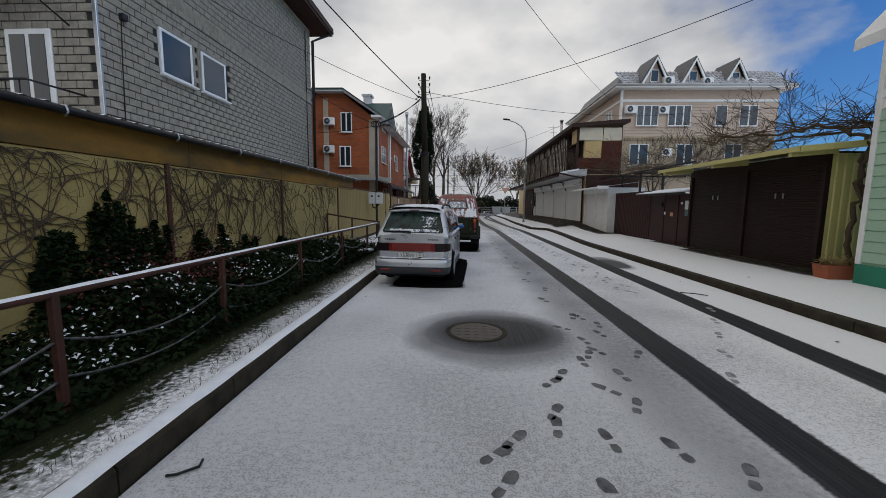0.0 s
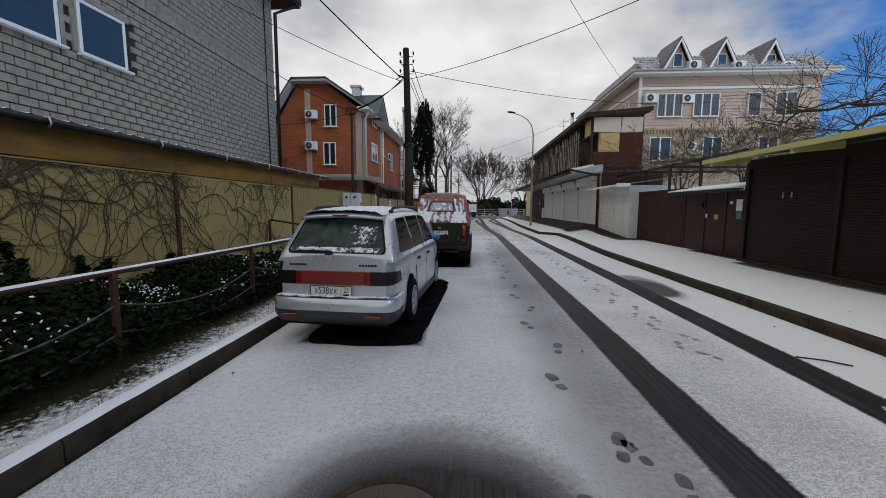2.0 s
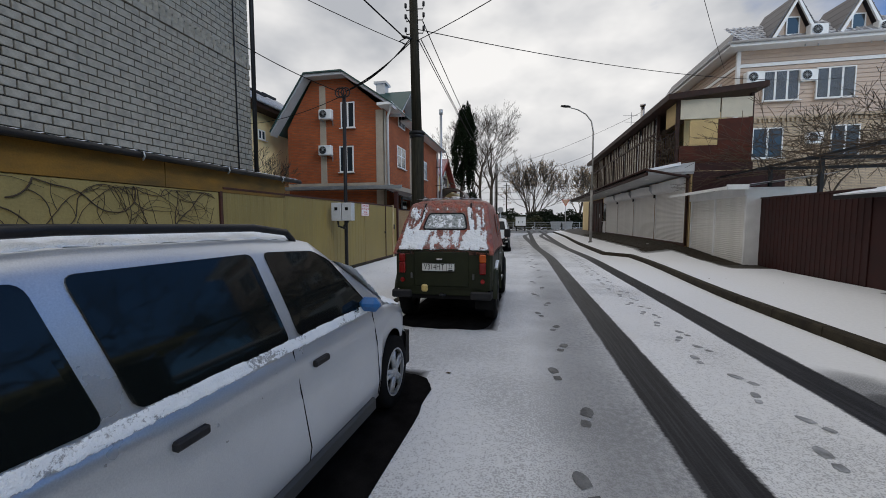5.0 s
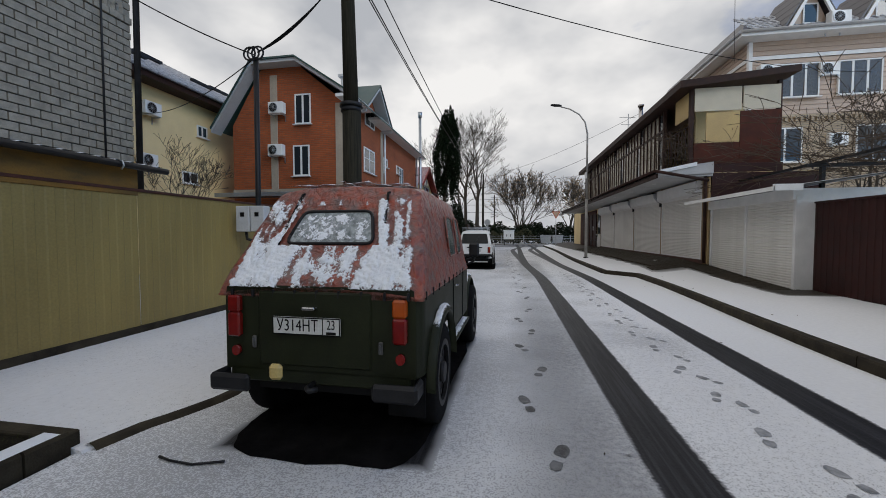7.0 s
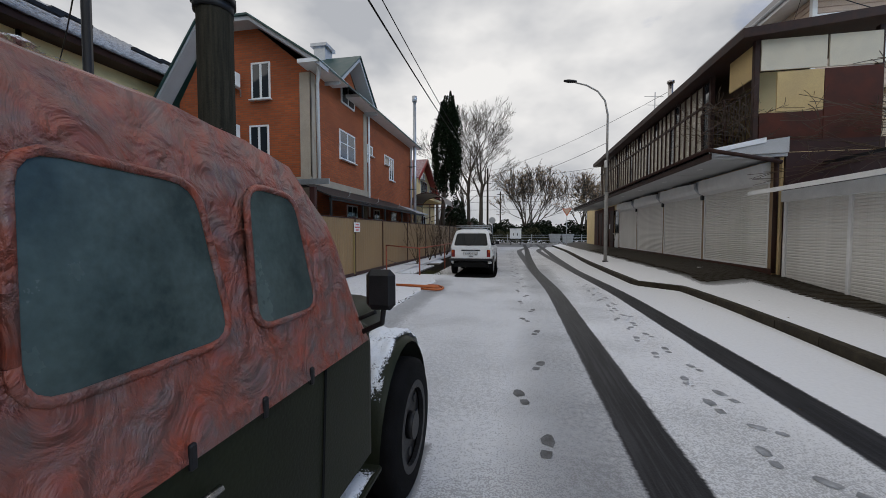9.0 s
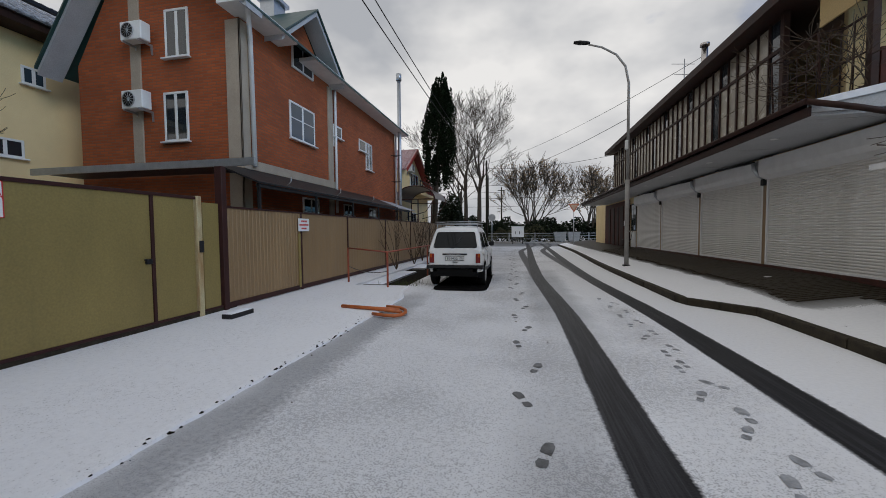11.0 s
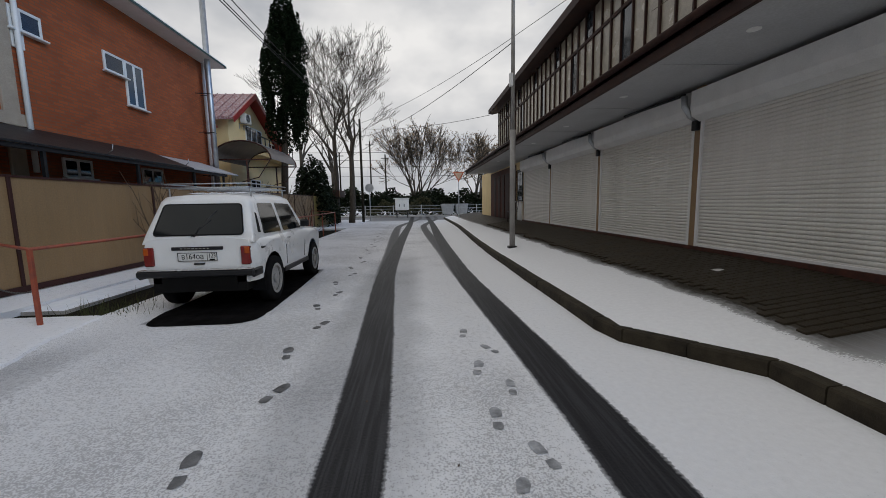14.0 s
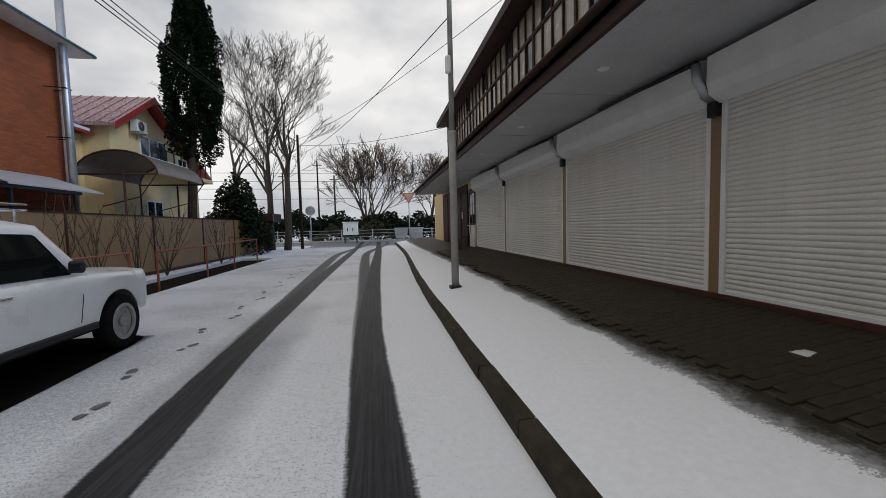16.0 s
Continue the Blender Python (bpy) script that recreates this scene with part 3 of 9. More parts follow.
# ---- building parts ----
def at(ob, m):
    ob.matrix_local = m
    return ob


def window(parent, m, w, h, panes=2, frame=None, glass=None, curtain=False, sill=True, deep=0.10, muntin=False):
    """A window lying in a wall; m puts its lower middle on the wall's face, looking along -y."""
    frame, glass = frame or M_WHITE, glass or M_GLASS
    b = 0.06
    fr = Shape()
    fr.box(-w / 2, -0.03, 0, w / 2, deep, b, 0.006).box(-w / 2, -0.03, h - b, w / 2, deep, h, 0.006)
    fr.box(-w / 2, -0.03, b, -w / 2 + b, deep, h - b, 0.006).box(w / 2 - b, -0.03, b, w / 2, deep, h - b, 0.006)
    for k in range(1, panes):
        x = -w / 2 + w * k / panes
        fr.box(x - 0.045, -0.02, b, x + 0.045, deep * 0.9, h - b, 0.006)
    win = at(part("window", Shape().box(-w / 2 + 0.01, -0.002, 0.01, w / 2 - 0.01, 0.11, h - 0.01), M_CURTAIN if curtain else M_BLACK, parent), m)
    part("frame", fr, frame, win)
    for k in range(panes):
        x0, x1 = -w / 2 + b + (w - 2 * b) * k / panes, -w / 2 + b + (w - 2 * b) * (k + 1) / panes
        part("pane", Shape().box(x0, -0.015, b, x1, -0.007, h - b), M_CLEAR if curtain else glass, win)
    if muntin:
        part("muntin", Shape().box(-w / 2 + b, -0.024, h * 0.55, -0.04, 0.0, h * 0.55 + 0.03).box(0.04, -0.024, h * 0.55, w / 2 - b, 0.0, h * 0.55 + 0.03), frame, win)
    if sill:
        part("sill", Shape().box(-w / 2 - 0.06, -0.12, -0.04, w / 2 + 0.06, 0.0, 0.0, 0.008), M_WHITE, win)
    return win


M_CLEAR = bpy.data.materials.new("clear pane")
M_CLEAR.use_nodes = True
_b = M_CLEAR.node_tree.nodes["Principled BSDF"]
_b.inputs["Roughness"].default_value, _b.inputs["Transmission Weight"].default_value, _b.inputs["IOR"].default_value = 0.02, 0.75, 1.25
_b.inputs["Base Color"].default_value = (0.35, 0.38, 0.42, 1)


def air_unit(m, group="air conditioners on the walls"):
    u = thing("air_conditioner", "white outdoor air conditioning unit on a wall bracket", "air conditioner", group=group)
    u.matrix_world = m
    u.scale = (0.86, 0.9, 0.86)
    part("casing", Shape().box(-0.38, -0.42, 0, 0.38, -0.12, 0.54, 0.02), M_WHITE, u)
    part("fan_grille", Shape().disc((-0.10, -0.435, 0.27), (0, 1, 0), 0.215, 0.02, 24, 0.05), M_DARK, u)
    ring = Shape()
    ring.disc((-0.10, -0.445, 0.27), (0, 1, 0), 0.225, 0.012, 24, 0.205)
    for k in range(6):
        a = math.pi * k / 6
        ring.tube([(-0.10 - 0.21 * math.cos(a), -0.445, 0.27 - 0.21 * math.sin(a)), (-0.10 + 0.21 * math.cos(a), -0.445, 0.27 + 0.21 * math.sin(a))], 0.006, 4)
    part("guard", ring, M_GALV, u)
    for x in (-0.28, 0.28):
        part("bracket", Shape().slab([(x - 0.02, 0.0, -0.30), (x - 0.02, 0.0, 0.0), (x - 0.02, -0.44, 0.0), (x - 0.02, -0.44, -0.05), (x - 0.02, -0.05, -0.06), (x - 0.02, -0.03, -0.30)], (0.04, 0, 0)), M_GALV, u)
    return u


def gutter(name, parent, pts, r=0.045, m=None):
    return part(name, Shape().tube(pts, r, 8), m or M_BROWNTRIM, parent)


def tile_ribs(parent, origin, along, up, n_along, n_up, w, l, m, name="roof_tiles"):
    """Rows of pressed roof tiles as stepped ribs on a slope; along and up are unit vectors of the slope."""
    s = Shape()
    o, a, u = Vector(origin), Vector(along), Vector(up)
    nrm = a.cross(u)
    if nrm.z < 0:
        nrm = -nrm
    for j in range(n_up):
        p = o + u * (j * l)
        v = [p + nrm * 0.05, p + a * (w * n_along) + nrm * 0.05, p + a * (w * n_along) + u * l + nrm * 0.015, p + u * l + nrm * 0.015, p + nrm * 0.0, p + a * (w * n_along)]
        s.add(v, [(0, 1, 2, 3), (4, 5, 1, 0)])
    for i in range(n_along):
        p = o + a * (w * (i + 0.5))
        s.tube([p + nrm * 0.03, p + u * (l * n_up) + nrm * 0.03], w * 0.16, 5)
    return part(name, s, m, parent)


def corrugated(x0, x1, z0, z1, pitch, depth, y=0.0, thick=0.004):
    """Profiled sheet in the xz plane, its ribs upright, facing -y."""
    s = Shape()
    pts = []
    n = max(1, int(round((x1 - x0) / pitch)))
    p = (x1 - x0) / n
    for i in range(n):
        a = x0 + i * p
        pts += [(a, y), (a + p * 0.45, y), (a + p * 0.55, y - depth), (a + p * 0.95, y - depth)]
    pts.append((x1, y))
    s.loft([[(x, yy, z0), (x, yy, z1)] for x, yy in pts], cap=False, smooth=False)
    s.loft([[(x, yy + thick, z1), (x, yy + thick, z0)] for x, yy in pts], cap=False, smooth=False)
    return s


EAST, WEST, SOUTH = 90, -90, 0

# ---- grey brick house behind the vine wall ----
gh = thing("brick_house", "tall house of grey-white brick with a serrated brick band", "house", kind="structure")
GX, GY0, GY1, GZ = -6.4, 7.1, 16.9, 8.7
part("wall", Shape().box(-15, GY0 + 0.03, 0, GX - 0.03, GY1, GZ), M_MORTAR, gh)
holes = [(8.52, 9.50, 4.20, 5.16), (9.83, 10.80, 4.20, 5.16), (9.3, 10.2, 7.45, 8.4)]
BL, BH, J = 0.262, 0.122, 0.022
brick_mesh = {}


def brick_of(length):
    k = round(length, 3)
    if k not in brick_mesh:
        me = Shape().box(0, 0, 0, 0.06, k, BH, 0.006).mesh("brick")
        me.materials.append(M_WBRICK)
        brick_mesh[k] = me
    return brick_mesh[k]


rest = Shape()
singles = []
z = 2.2
row = 0
while z < GZ - 0.05:
    y = GY0 - (0.13 if row % 2 else 0.0)
    while y < GY1 - 0.02:
        ya, yb = max(y, GY0), min(y + BL, GY1)
        dent = 0.035 if (5.62 < z < 5.72 or 5.95 < z < 6.03) and int((y - GY0) / 0.134) % 1 == 0 else 0.0
        if yb - ya > 0.03 and not any(ya < h[1] and yb > h[0] and z + BH > h[2] and z < h[3] for h in holes):
            j = random.uniform(-0.003, 0.003)
            if 2.95 < z < 5.3 and 9.0 < y < 12.4 and len(singles) < 300:
                singles.append((GX - 0.055 + j, ya, z, yb - ya))
            else:
                rest.box(GX - 0.055, ya, z, GX + 0.005 + j + dent, yb, z + BH, 0)
        y += BL + J
    row += 1
    z += BH + J
# serrated band: corner bricks set at an angle
y = GY0 + 0.1
while y < GY1 - 0.1:
    for zz in (5.77, 5.87):
        rest.slab([(GX, y, zz), (GX + 0.055, y + 0.06, zz), (GX, y + 0.12, zz)], (0, 0, BH))
    y += 0.15
# south side courses
z, row = 2.2, 0
while z < GZ - 0.05:
    x = GX - 0.06 - (0.13 if row % 2 else 0)
    while x > -12.5:
        rest.box(x - BL, GY0 - 0.005 + random.uniform(-0.003, 0.003), z, x, GY0 + 0.05, z + BH, 0)
        x -= BL + J
    row += 1
    z += BH + J
tagged(part("brickwork", rest, M_WBRICK, gh), kind="stuff")
part("soldier_course", Shape().box(GX - 0.02, 8.40, 5.17, GX + 0.03, 10.92, 5.26, 0.006).box(GX - 0.02, 9.52, 4.2, GX + 0.03, 9.60, 5.17, 0.006).box(GX - 0.02, 9.72, 4.2, GX + 0.03, 9.80, 5.17, 0.006), M_WBRICK, gh)
for y0, y1, z0, z1 in holes:
    window(gh, pose(GX + 0.01, (y0 + y1) / 2, z0, 0, 0, EAST), y1 - y0, z1 - z0, 1, glass=M_GLASSBLUE)
part("corner_strip", Shape().box(GX - 0.05, GY0 - 0.02, 2.2, GX + 0.03, GY0 + 0.03, GZ, 0.006), M_GALV, gh)
part("eaves", Shape().box(-15, GY0 - 0.7, GZ, GX + 0.75, GY1 + 0.7, GZ + 0.10).box(GX + 0.70, GY0 - 0.7, GZ + 0.1, GX + 0.78, GY1 + 0.75, GZ + 0.32), M_BROWNTRIM, gh)
part("roof", Shape().slab([(GX + 0.76, GY0 - 0.72, GZ + 0.30), (-10.7, GY0 - 0.72, GZ + 2.3), (-15, GY0 - 0.72, GZ + 0.3)], (0, GY1 - GY0 + 1.45, 0)), M_ROOFTILE, gh)
gutter("downpipe", gh, [(GX + 0.80, GY1 + 0.55, GZ + 0.12), (GX + 0.62, GY1 + 0.45, GZ - 0.05), (GX + 0.10, GY1 + 0.06, GZ - 0.45), (GX + 0.08, GY1 + 0.04, 2.3)], 0.06, M_DARK)
gutter("downpipe", gh, [(GX + 0.05, GY1 - 0.6, GZ - 0.3), (GX + 0.05, GY1 - 0.6, 2.3)], 0.018, M_DARK)
part("balcony_door", Shape().box(-8.10, GY0 - 0.03, 2.6, -7.25, GY0 + 0.02, 4.5, 0.01), M_WHITE, gh)
part("balcony_glass", Shape().box(-8.00, GY0 - 0.045, 2.75, -7.72, GY0 - 0.03, 4.4).box(-7.63, GY0 - 0.045, 2.75, -7.35, GY0 - 0.03, 4.4), M_GLASS, gh)
aw = Shape()
aw.loft([[(-9.90, GY0 - 0.05 - 1.1 * math.sin(a), 5.0 + 0.45 * math.cos(a)), (-6.80, GY0 - 0.05 - 1.1 * math.sin(a), 5.0 + 0.45 * math.cos(a))] for a in [math.pi / 2 * k / 8 for k in range(9)]], cap=False)
part("awning", aw, M_DARK, gh)
br = Shape()
for x in (-6.90, -8.30, -9.70):
    br.tube([(x, GY0, 5.40), (x, GY0 - 1.1, 5.02), (x, GY0, 4.55)], 0.015, 6)
part("awning_bracket", br, M_DARK, gh)
rl = Shape().box(-9.90, GY0 - 1.0, 2.45, -6.70, GY0, 2.6)
for k in range(14):
    rl.tube([(-9.80 + k * 0.23, GY0 - 0.97, 2.6), (-9.80 + k * 0.23, GY0 - 0.97, 3.35)], 0.01, 5)
rl.tube([(-9.90, GY0 - 0.97, 3.35), (-6.70, GY0 - 0.97, 3.35), (-6.70, GY0, 3.35)], 0.018, 6)
part("balcony", rl, M_DARK, gh)
br = Shape().tube([(GX, 7.62, 4.95), (GX + 0.08, 7.62, 4.95), (GX + 0.08, 7.62, 4.88)], 0.02, 6).box(GX, 7.56, 4.86, GX + 0.1, 7.68, 4.98, 0.01)
br.tube([(GX + 0.02, 7.60, 4.86), (GX + 0.015, 7.56, 4.0), (GX + 0.02, 7.50, 2.4)], 0.010, 5)
part("cable_bracket", br, M_DARK, gh)
for bx, ya, bz, bl in singles:
    ob = new("brick", brick_of(round(bl, 2)))
    ob.parent = gh
    ob.location = (bx, ya, bz)

# ---- vine wall, canopy band and sheet roof over it ----
WX = -4.1
vw = thing("wall_vine", "ochre panel wall overgrown with bare vines", "wall", kind="structure")
posts = [-9.0, -6.1, -3.2, -0.3, 2.6, 5.55, 9.0, 13.05]
for a, b in zip(posts, posts[1:]):
    part("panel", Shape().box(WX - 0.12, a + 0.03, 0.0, WX, b - 0.03, 2.0, 0.01), M_YELLOW, vw)
for y in posts:
    part("post", Shape().box(WX - 0.10, y - 0.03, 0.0, WX + 0.03, y + 0.03, 2.02, 0.006), M_REDPAINT, vw)
band = thing("canopy", "rust-streaked ochre sheet band under a corrugated roof edge", "canopy", kind="structure")
for a, b in zip([-9, -6, -3, 0, 3, 6, 9, 12], [-6, -3, 0, 3, 6, 9, 12, 14.9]):
    part("fascia_sheet", Shape().box(WX - 0.06, a + 0.004, 2.005, WX + 0.02, b - 0.004, 2.38, 0.004), M_RUST, band)
part("end_sheet", Shape().box(WX - 1.6, 14.86, 2.0, WX - 0.06, 14.9, 2.42), M_YELLOW, band)
rf = Shape()
ys = [-9 + 0.05 * k for k in range(int(24.2 / 0.05))]
rf.loft([[(WX + 0.22, y, 2.415 + 0.018 * math.sin(2 * math.pi * y / 0.2)), (WX - 2.3, y, 2.70 + 0.018 * math.sin(2 * math.pi * y / 0.2))] for y in ys], cap=False)
part("roof_sheet", rf, M_SNOW, band, "snowy corrugated roof sheet")
part("gutter", Shape().tube([(WX + 0.20, -9, 2.38), (WX + 0.20, 15.2, 2.38)], 0.045, 8), M_DARK, band)
for k in range(16):
    y = -8 + k * 1.5
    part("gutter_hook", Shape().tube([(WX + 0.14, y, 2.41), (WX + 0.24, y, 2.42), (WX + 0.26, y, 2.36), (WX + 0.22, y, 2.31)], 0.012, 5), M_GALV, band)

# ---- steel fences and gates on the left ----
fy = thing("fence_yellow", "yellow profiled sheet steel fence", "fence", kind="structure")
for a, b in ((13.09, 14.9), (14.9, 17.0), (17.0, 19.3)):
    at(part("sheet", corrugated(0, b - a - 0.01, 0.12, 2.06, 0.20, 0.006), M_FENCE, fy), pose(WX, a, 0, 0, 0, EAST))
part("cap_rail", Shape().box(WX - 0.05, 13.09, 2.06, WX + 0.03, 19.3, 2.10, 0.005), M_REDPAINT, fy)
part("plinth", Shape().box(WX - 0.08, 13.09, 0.0, WX + 0.02, 23.0, 0.13, 0.01), M_KERB, fy)
gt = thing("gate", "flat yellow steel gate with a brown frame", "gate", kind="structure")
part("leaf", Shape().box(WX - 0.04, 19.32, 0.12, WX + 0.006, 21.28, 2.08, 0.004), M_FENCE, gt)
part("leaf", Shape().box(WX - 0.04, 21.34, 0.12, WX + 0.006, 22.08, 2.08, 0.004), M_FENCE, gt)
part("leaf", Shape().box(WX - 0.04, 22.26, 0.12, WX + 0.006, 22.62, 2.02, 0.004), M_FENCE, gt)
part("gate_frame", Shape().box(WX - 0.02, 19.3, 2.06, WX + 0.03, 22.1, 2.11, 0.004).box(WX - 0.02, 21.285, 0.1, WX + 0.025, 21.335, 2.06, 0.004).box(WX - 0.02, 19.3, 0.09, WX + 0.03, 22.65, 0.13, 0.004), M_DBROWN, gt)
part("gate_post", Shape().box(WX - 0.08, 22.11, 0, WX + 0.045, 22.21, 2.12, 0.01), mat("rust-stained cream paint", (0.50, 0.44, 0.26), (0.30, 0.17, 0.06), 0.6, scale=3.5, fine=60, streak=(2, 2, 0.4)), gt, "rust-stained cream gate post")
part("lock", Shape().box(WX, 21.18, 1.02, WX + 0.05, 21.27, 1.10, 0.006).tube([(WX + 0.05, 21.2, 1.09), (WX + 0.07, 21.12, 1.09)], 0.01, 6), M_DARK, gt)
part("lock", Shape().box(WX + 0.05, 22.12, 1.15, WX + 0.08, 22.2, 1.35, 0.006), M_DARK, gt)
part("tall_post", Shape().box(WX - 0.10, 22.66, 0, WX + 0.06, 22.78, 2.72, 0.008), M_DBROWN, gt, "tall dark brown post")
fb = thing("fence_beige", "beige profiled sheet steel fence with brown posts", "fence", kind="structure")
bx = lambda y: WX + 0.35 * smooth_edge(24, 44, y)
segs = [(22.8, 25.3), (25.3, 27.9), (27.9, 31.2), (31.2, 34.5), (34.5, 38), (38, 41.5), (41.5, 45)]
for i, (a, b) in enumerate(segs):
    dirn = math.degrees(math.atan2(b - a, bx(b) - bx(a)))
    ln = math.hypot(b - a, bx(b) - bx(a))
    at(part("sheet", corrugated(0, ln - 0.02, 0.14, 1.96, 0.115 if i < 1 else 0.20, 0.010 if i < 1 else 0.003), M_BEIGE, fb), pose(bx(a), a, 0, 0, 0, dirn))
    part("post", Shape().box(bx(b) - 0.04, b - 0.03, 0, bx(b) + 0.03, b + 0.03, 2.0, 0.005), M_DBROWN, fb)
    at(part("cap_rail", Shape().box(0, -0.03, 1.955, ln, 0.04, 1.99), M_DBROWN, fb), pose(bx(a), a, 0, 0, 0, dirn))
    at(part("bottom_rail", Shape().box(0, -0.03, 0.05, ln, 0.04, 0.15), M_DBROWN, fb), pose(bx(a), a, 0, 0, 0, dirn))
part("pale_bar", Shape().box(WX + 0.02, 25.16, 0.1, WX + 0.04, 25.24, 1.45), M_FENCE, fb)
fe = thing("fence_end", "pale yellow panel gates at the end of the fence", "fence", kind="structure")
for a in (45.1, 46.9, 48.7):
    part("panel", Shape().box(bx(45) - 0.05, a, 0.08, bx(45), a + 1.72, 1.98, 0.008), M_FENCE, fe)
part("end_post", Shape().box(bx(45) - 0.1, 50.45, 0, bx(45) + 0.08, 50.65, 2.1, 0.01).box(bx(45) - 2.5, 50.7, 0, bx(45) + 0.0, 52.6, 2.0), M_DBROWN, fe)
part("end_roof", Shape().box(bx(45) - 2.6, 50.5, 2.0, bx(45) + 0.5, 52.8, 2.5), M_BROWNTRIM, fe)
part("lintel_board", Shape().box(bx(45) + 0.05, 50.6, 2.0, bx(45) + 0.52, 50.68, 2.48), M_BEIGE, fe)


def sign(label, m, w, h, lines, colour):
    s = thing("sign", label, "sign")
    s.matrix_world = m
    part("board", Shape().box(-w / 2, -0.012, -h / 2, w / 2, 0.0, h / 2, 0.003), M_SIGNWHITE, s)
    for body, size, z in lines:
        text_on(body, size, colour, s, pose(0, -0.0135, z, 90), squeeze=0.95)
    fr = Shape()
    for a in ((-w / 2, -h / 2, w / 2, -h / 2 + 0.01), (-w / 2, h / 2 - 0.01, w / 2, h / 2), (-w / 2, -h / 2, -w / 2 + 0.01, h / 2), (w / 2 - 0.01, -h / 2, w / 2, h / 2)):
        fr.box(a[0], -0.0155, a[1], a[2], -0.0125, a[3])
    part("border", fr, colour, s)
    return s


sign("white no-parking sign with red lettering on the gate", pose(WX + 0.022, 19.30, 1.86, 0, 0, EAST), 0.62, 0.40, [("ПАРКОВКА", 0.105, 0.125), ("ЗАПРЕЩЕНА", 0.105, 0.03), ("ПРОЕЗД", 0.075, -0.065), ("КРУГЛОСУТОЧНО", 0.06, -0.14)], M_REDTXT)
s2 = thing("sign", "small white notice with three rows of writing", "sign")
s2.matrix_world = pose(WX + 0.062, 25.35, 1.67, 0, 0, EAST)
part("board", Shape().box(-0.24, -0.012, -0.16, 0.24, 0, 0.16, 0.003), M_SIGNWHITE, s2)
for z, w in ((0.09, 0.26), (0.0, 0.40), (-0.09, 0.24)):
    wr = Shape()
    k = -w / 2
    while k < w / 2 - 0.02:
        wr.box(k, -0.015, z - 0.022, k + 0.024, -0.012, z + 0.022)
        k += 0.034
    part("writing_row", wr, M_REDTXT, s2)

# ---- orange brick house ----
oh = thing("orange_house", "three-storey orange brick house with white windows", "house", kind="structure")
OX0, OX1, OY0, OY1, OZ = -10.6, -5.5, 25.05, 37.0, 6.85
part("wall", Shape().slab([(OX0, OY0, 0), (OX1, OY0, 0), (OX1, OY0, OZ), (-7.45, OY0, 8.40), (-9.2, OY0, 8.40), (OX0, OY0, 6.1)], (0, 6.0, 0)).box(OX0, OY0 + 6.0, 0, OX1, OY1, OZ), M_OBRICK, oh)
part("pilaster", Shape().box(-8.80, OY0 - 0.04, 3.3, -8.48, OY0 + 0.01, 8.1, 0.01), M_TANBAND, oh)
part("pilaster", Shape().box(OX1 - 0.38, OY0 - 0.035, 0.5, OX1 + 0.04, OY0 + 0.01, 6.8, 0.01).box(OX1 - 0.01, OY0 - 0.035, 0.5, OX1 + 0.04, OY0 + 0.28, 6.8, 0.01), M_TANBAND, oh)
part("pilaster", Shape().box(OX1 - 0.01, 29.45, 0.5, OX1 + 0.05, 29.78, 6.75, 0.01), M_TANBAND, oh)
part("belt_course", Shape().box(OX0, OY0 - 0.05, 3.12, OX1 + 0.03, OY0 - 0.036, 3.36).box(OX1 + 0.045, OY0 - 0.03, 3.12, OX1 + 0.062, 30.0, 3.36), M_TANBAND, oh)
window(oh, pose(-7.32, OY0 - 0.01, 6.02, 0, 0, SOUTH), 0.72, 1.24, 2)
window(oh, pose(-7.42, OY0 - 0.01, 3.88, 0, 0, SOUTH), 0.74, 1.28, 2)
window(oh, pose(OX1 + 0.01, 27.80, 4.36, 0, 0, EAST), 1.42, 1.14, 2, glass=M_GLASSBLUE, muntin=True)
window(oh, pose(OX1 + 0.01, 30.16, 5.06, 0, 0, EAST), 0.70, 0.46, 1)
window(oh, pose(OX1 + 0.012, 29.94, 4.70, 0, 0, EAST), 0.26, 0.82, 1, sill=False)
window(oh, pose(OX1 + 0.01, 32.52, 5.02, 0, 0, EAST), 0.72, 0.50, 1)
window(oh, pose(OX1 + 0.01, 33.24, 4.30, 0, 0, EAST), 0.72, 1.22, 2, glass=M_GLASSBLUE)
window(oh, pose(OX1 + 0.01, 28.2, 2.12, 0, 0, EAST), 1.0, 0.50, 2)
window(oh, pose(OX1 + 0.01, 31.0, 2.15, 0, 0, EAST), 0.8, 0.45, 2)
window(oh, pose(OX1 + 0.01, 33.6, 2.15, 0, 0, EAST), 0.9, 0.45, 2)
# roof with white soffits
part("eaves", Shape().box(OX1 - 0.1, OY0 + 2.6, OZ, OX1 + 0.62, OY1 + 0.6, OZ + 0.12).box(OX1 - 0.1, OY0 - 0.6, OZ, OX1 + 0.62, OY0 + 1.6, OZ + 0.12), M_WHITE, oh)
prof = [(OX1 + 0.66, OZ + 0.0), (-7.35, 8.52), (-9.30, 8.52), (OX0 - 0.6, 5.85)]
vg = Shape()
for (xa, za), (xb, zb) in zip(prof, prof[1:]):
    vg.slab([(xa, OY0 - 0.55, za), (xb, OY0 - 0.55, zb), (xb, OY0 - 0.55, zb - 0.13), (xa, OY0 - 0.55, za - 0.13)], (0, 0.56, 0))
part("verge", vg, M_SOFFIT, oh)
rt = Shape()
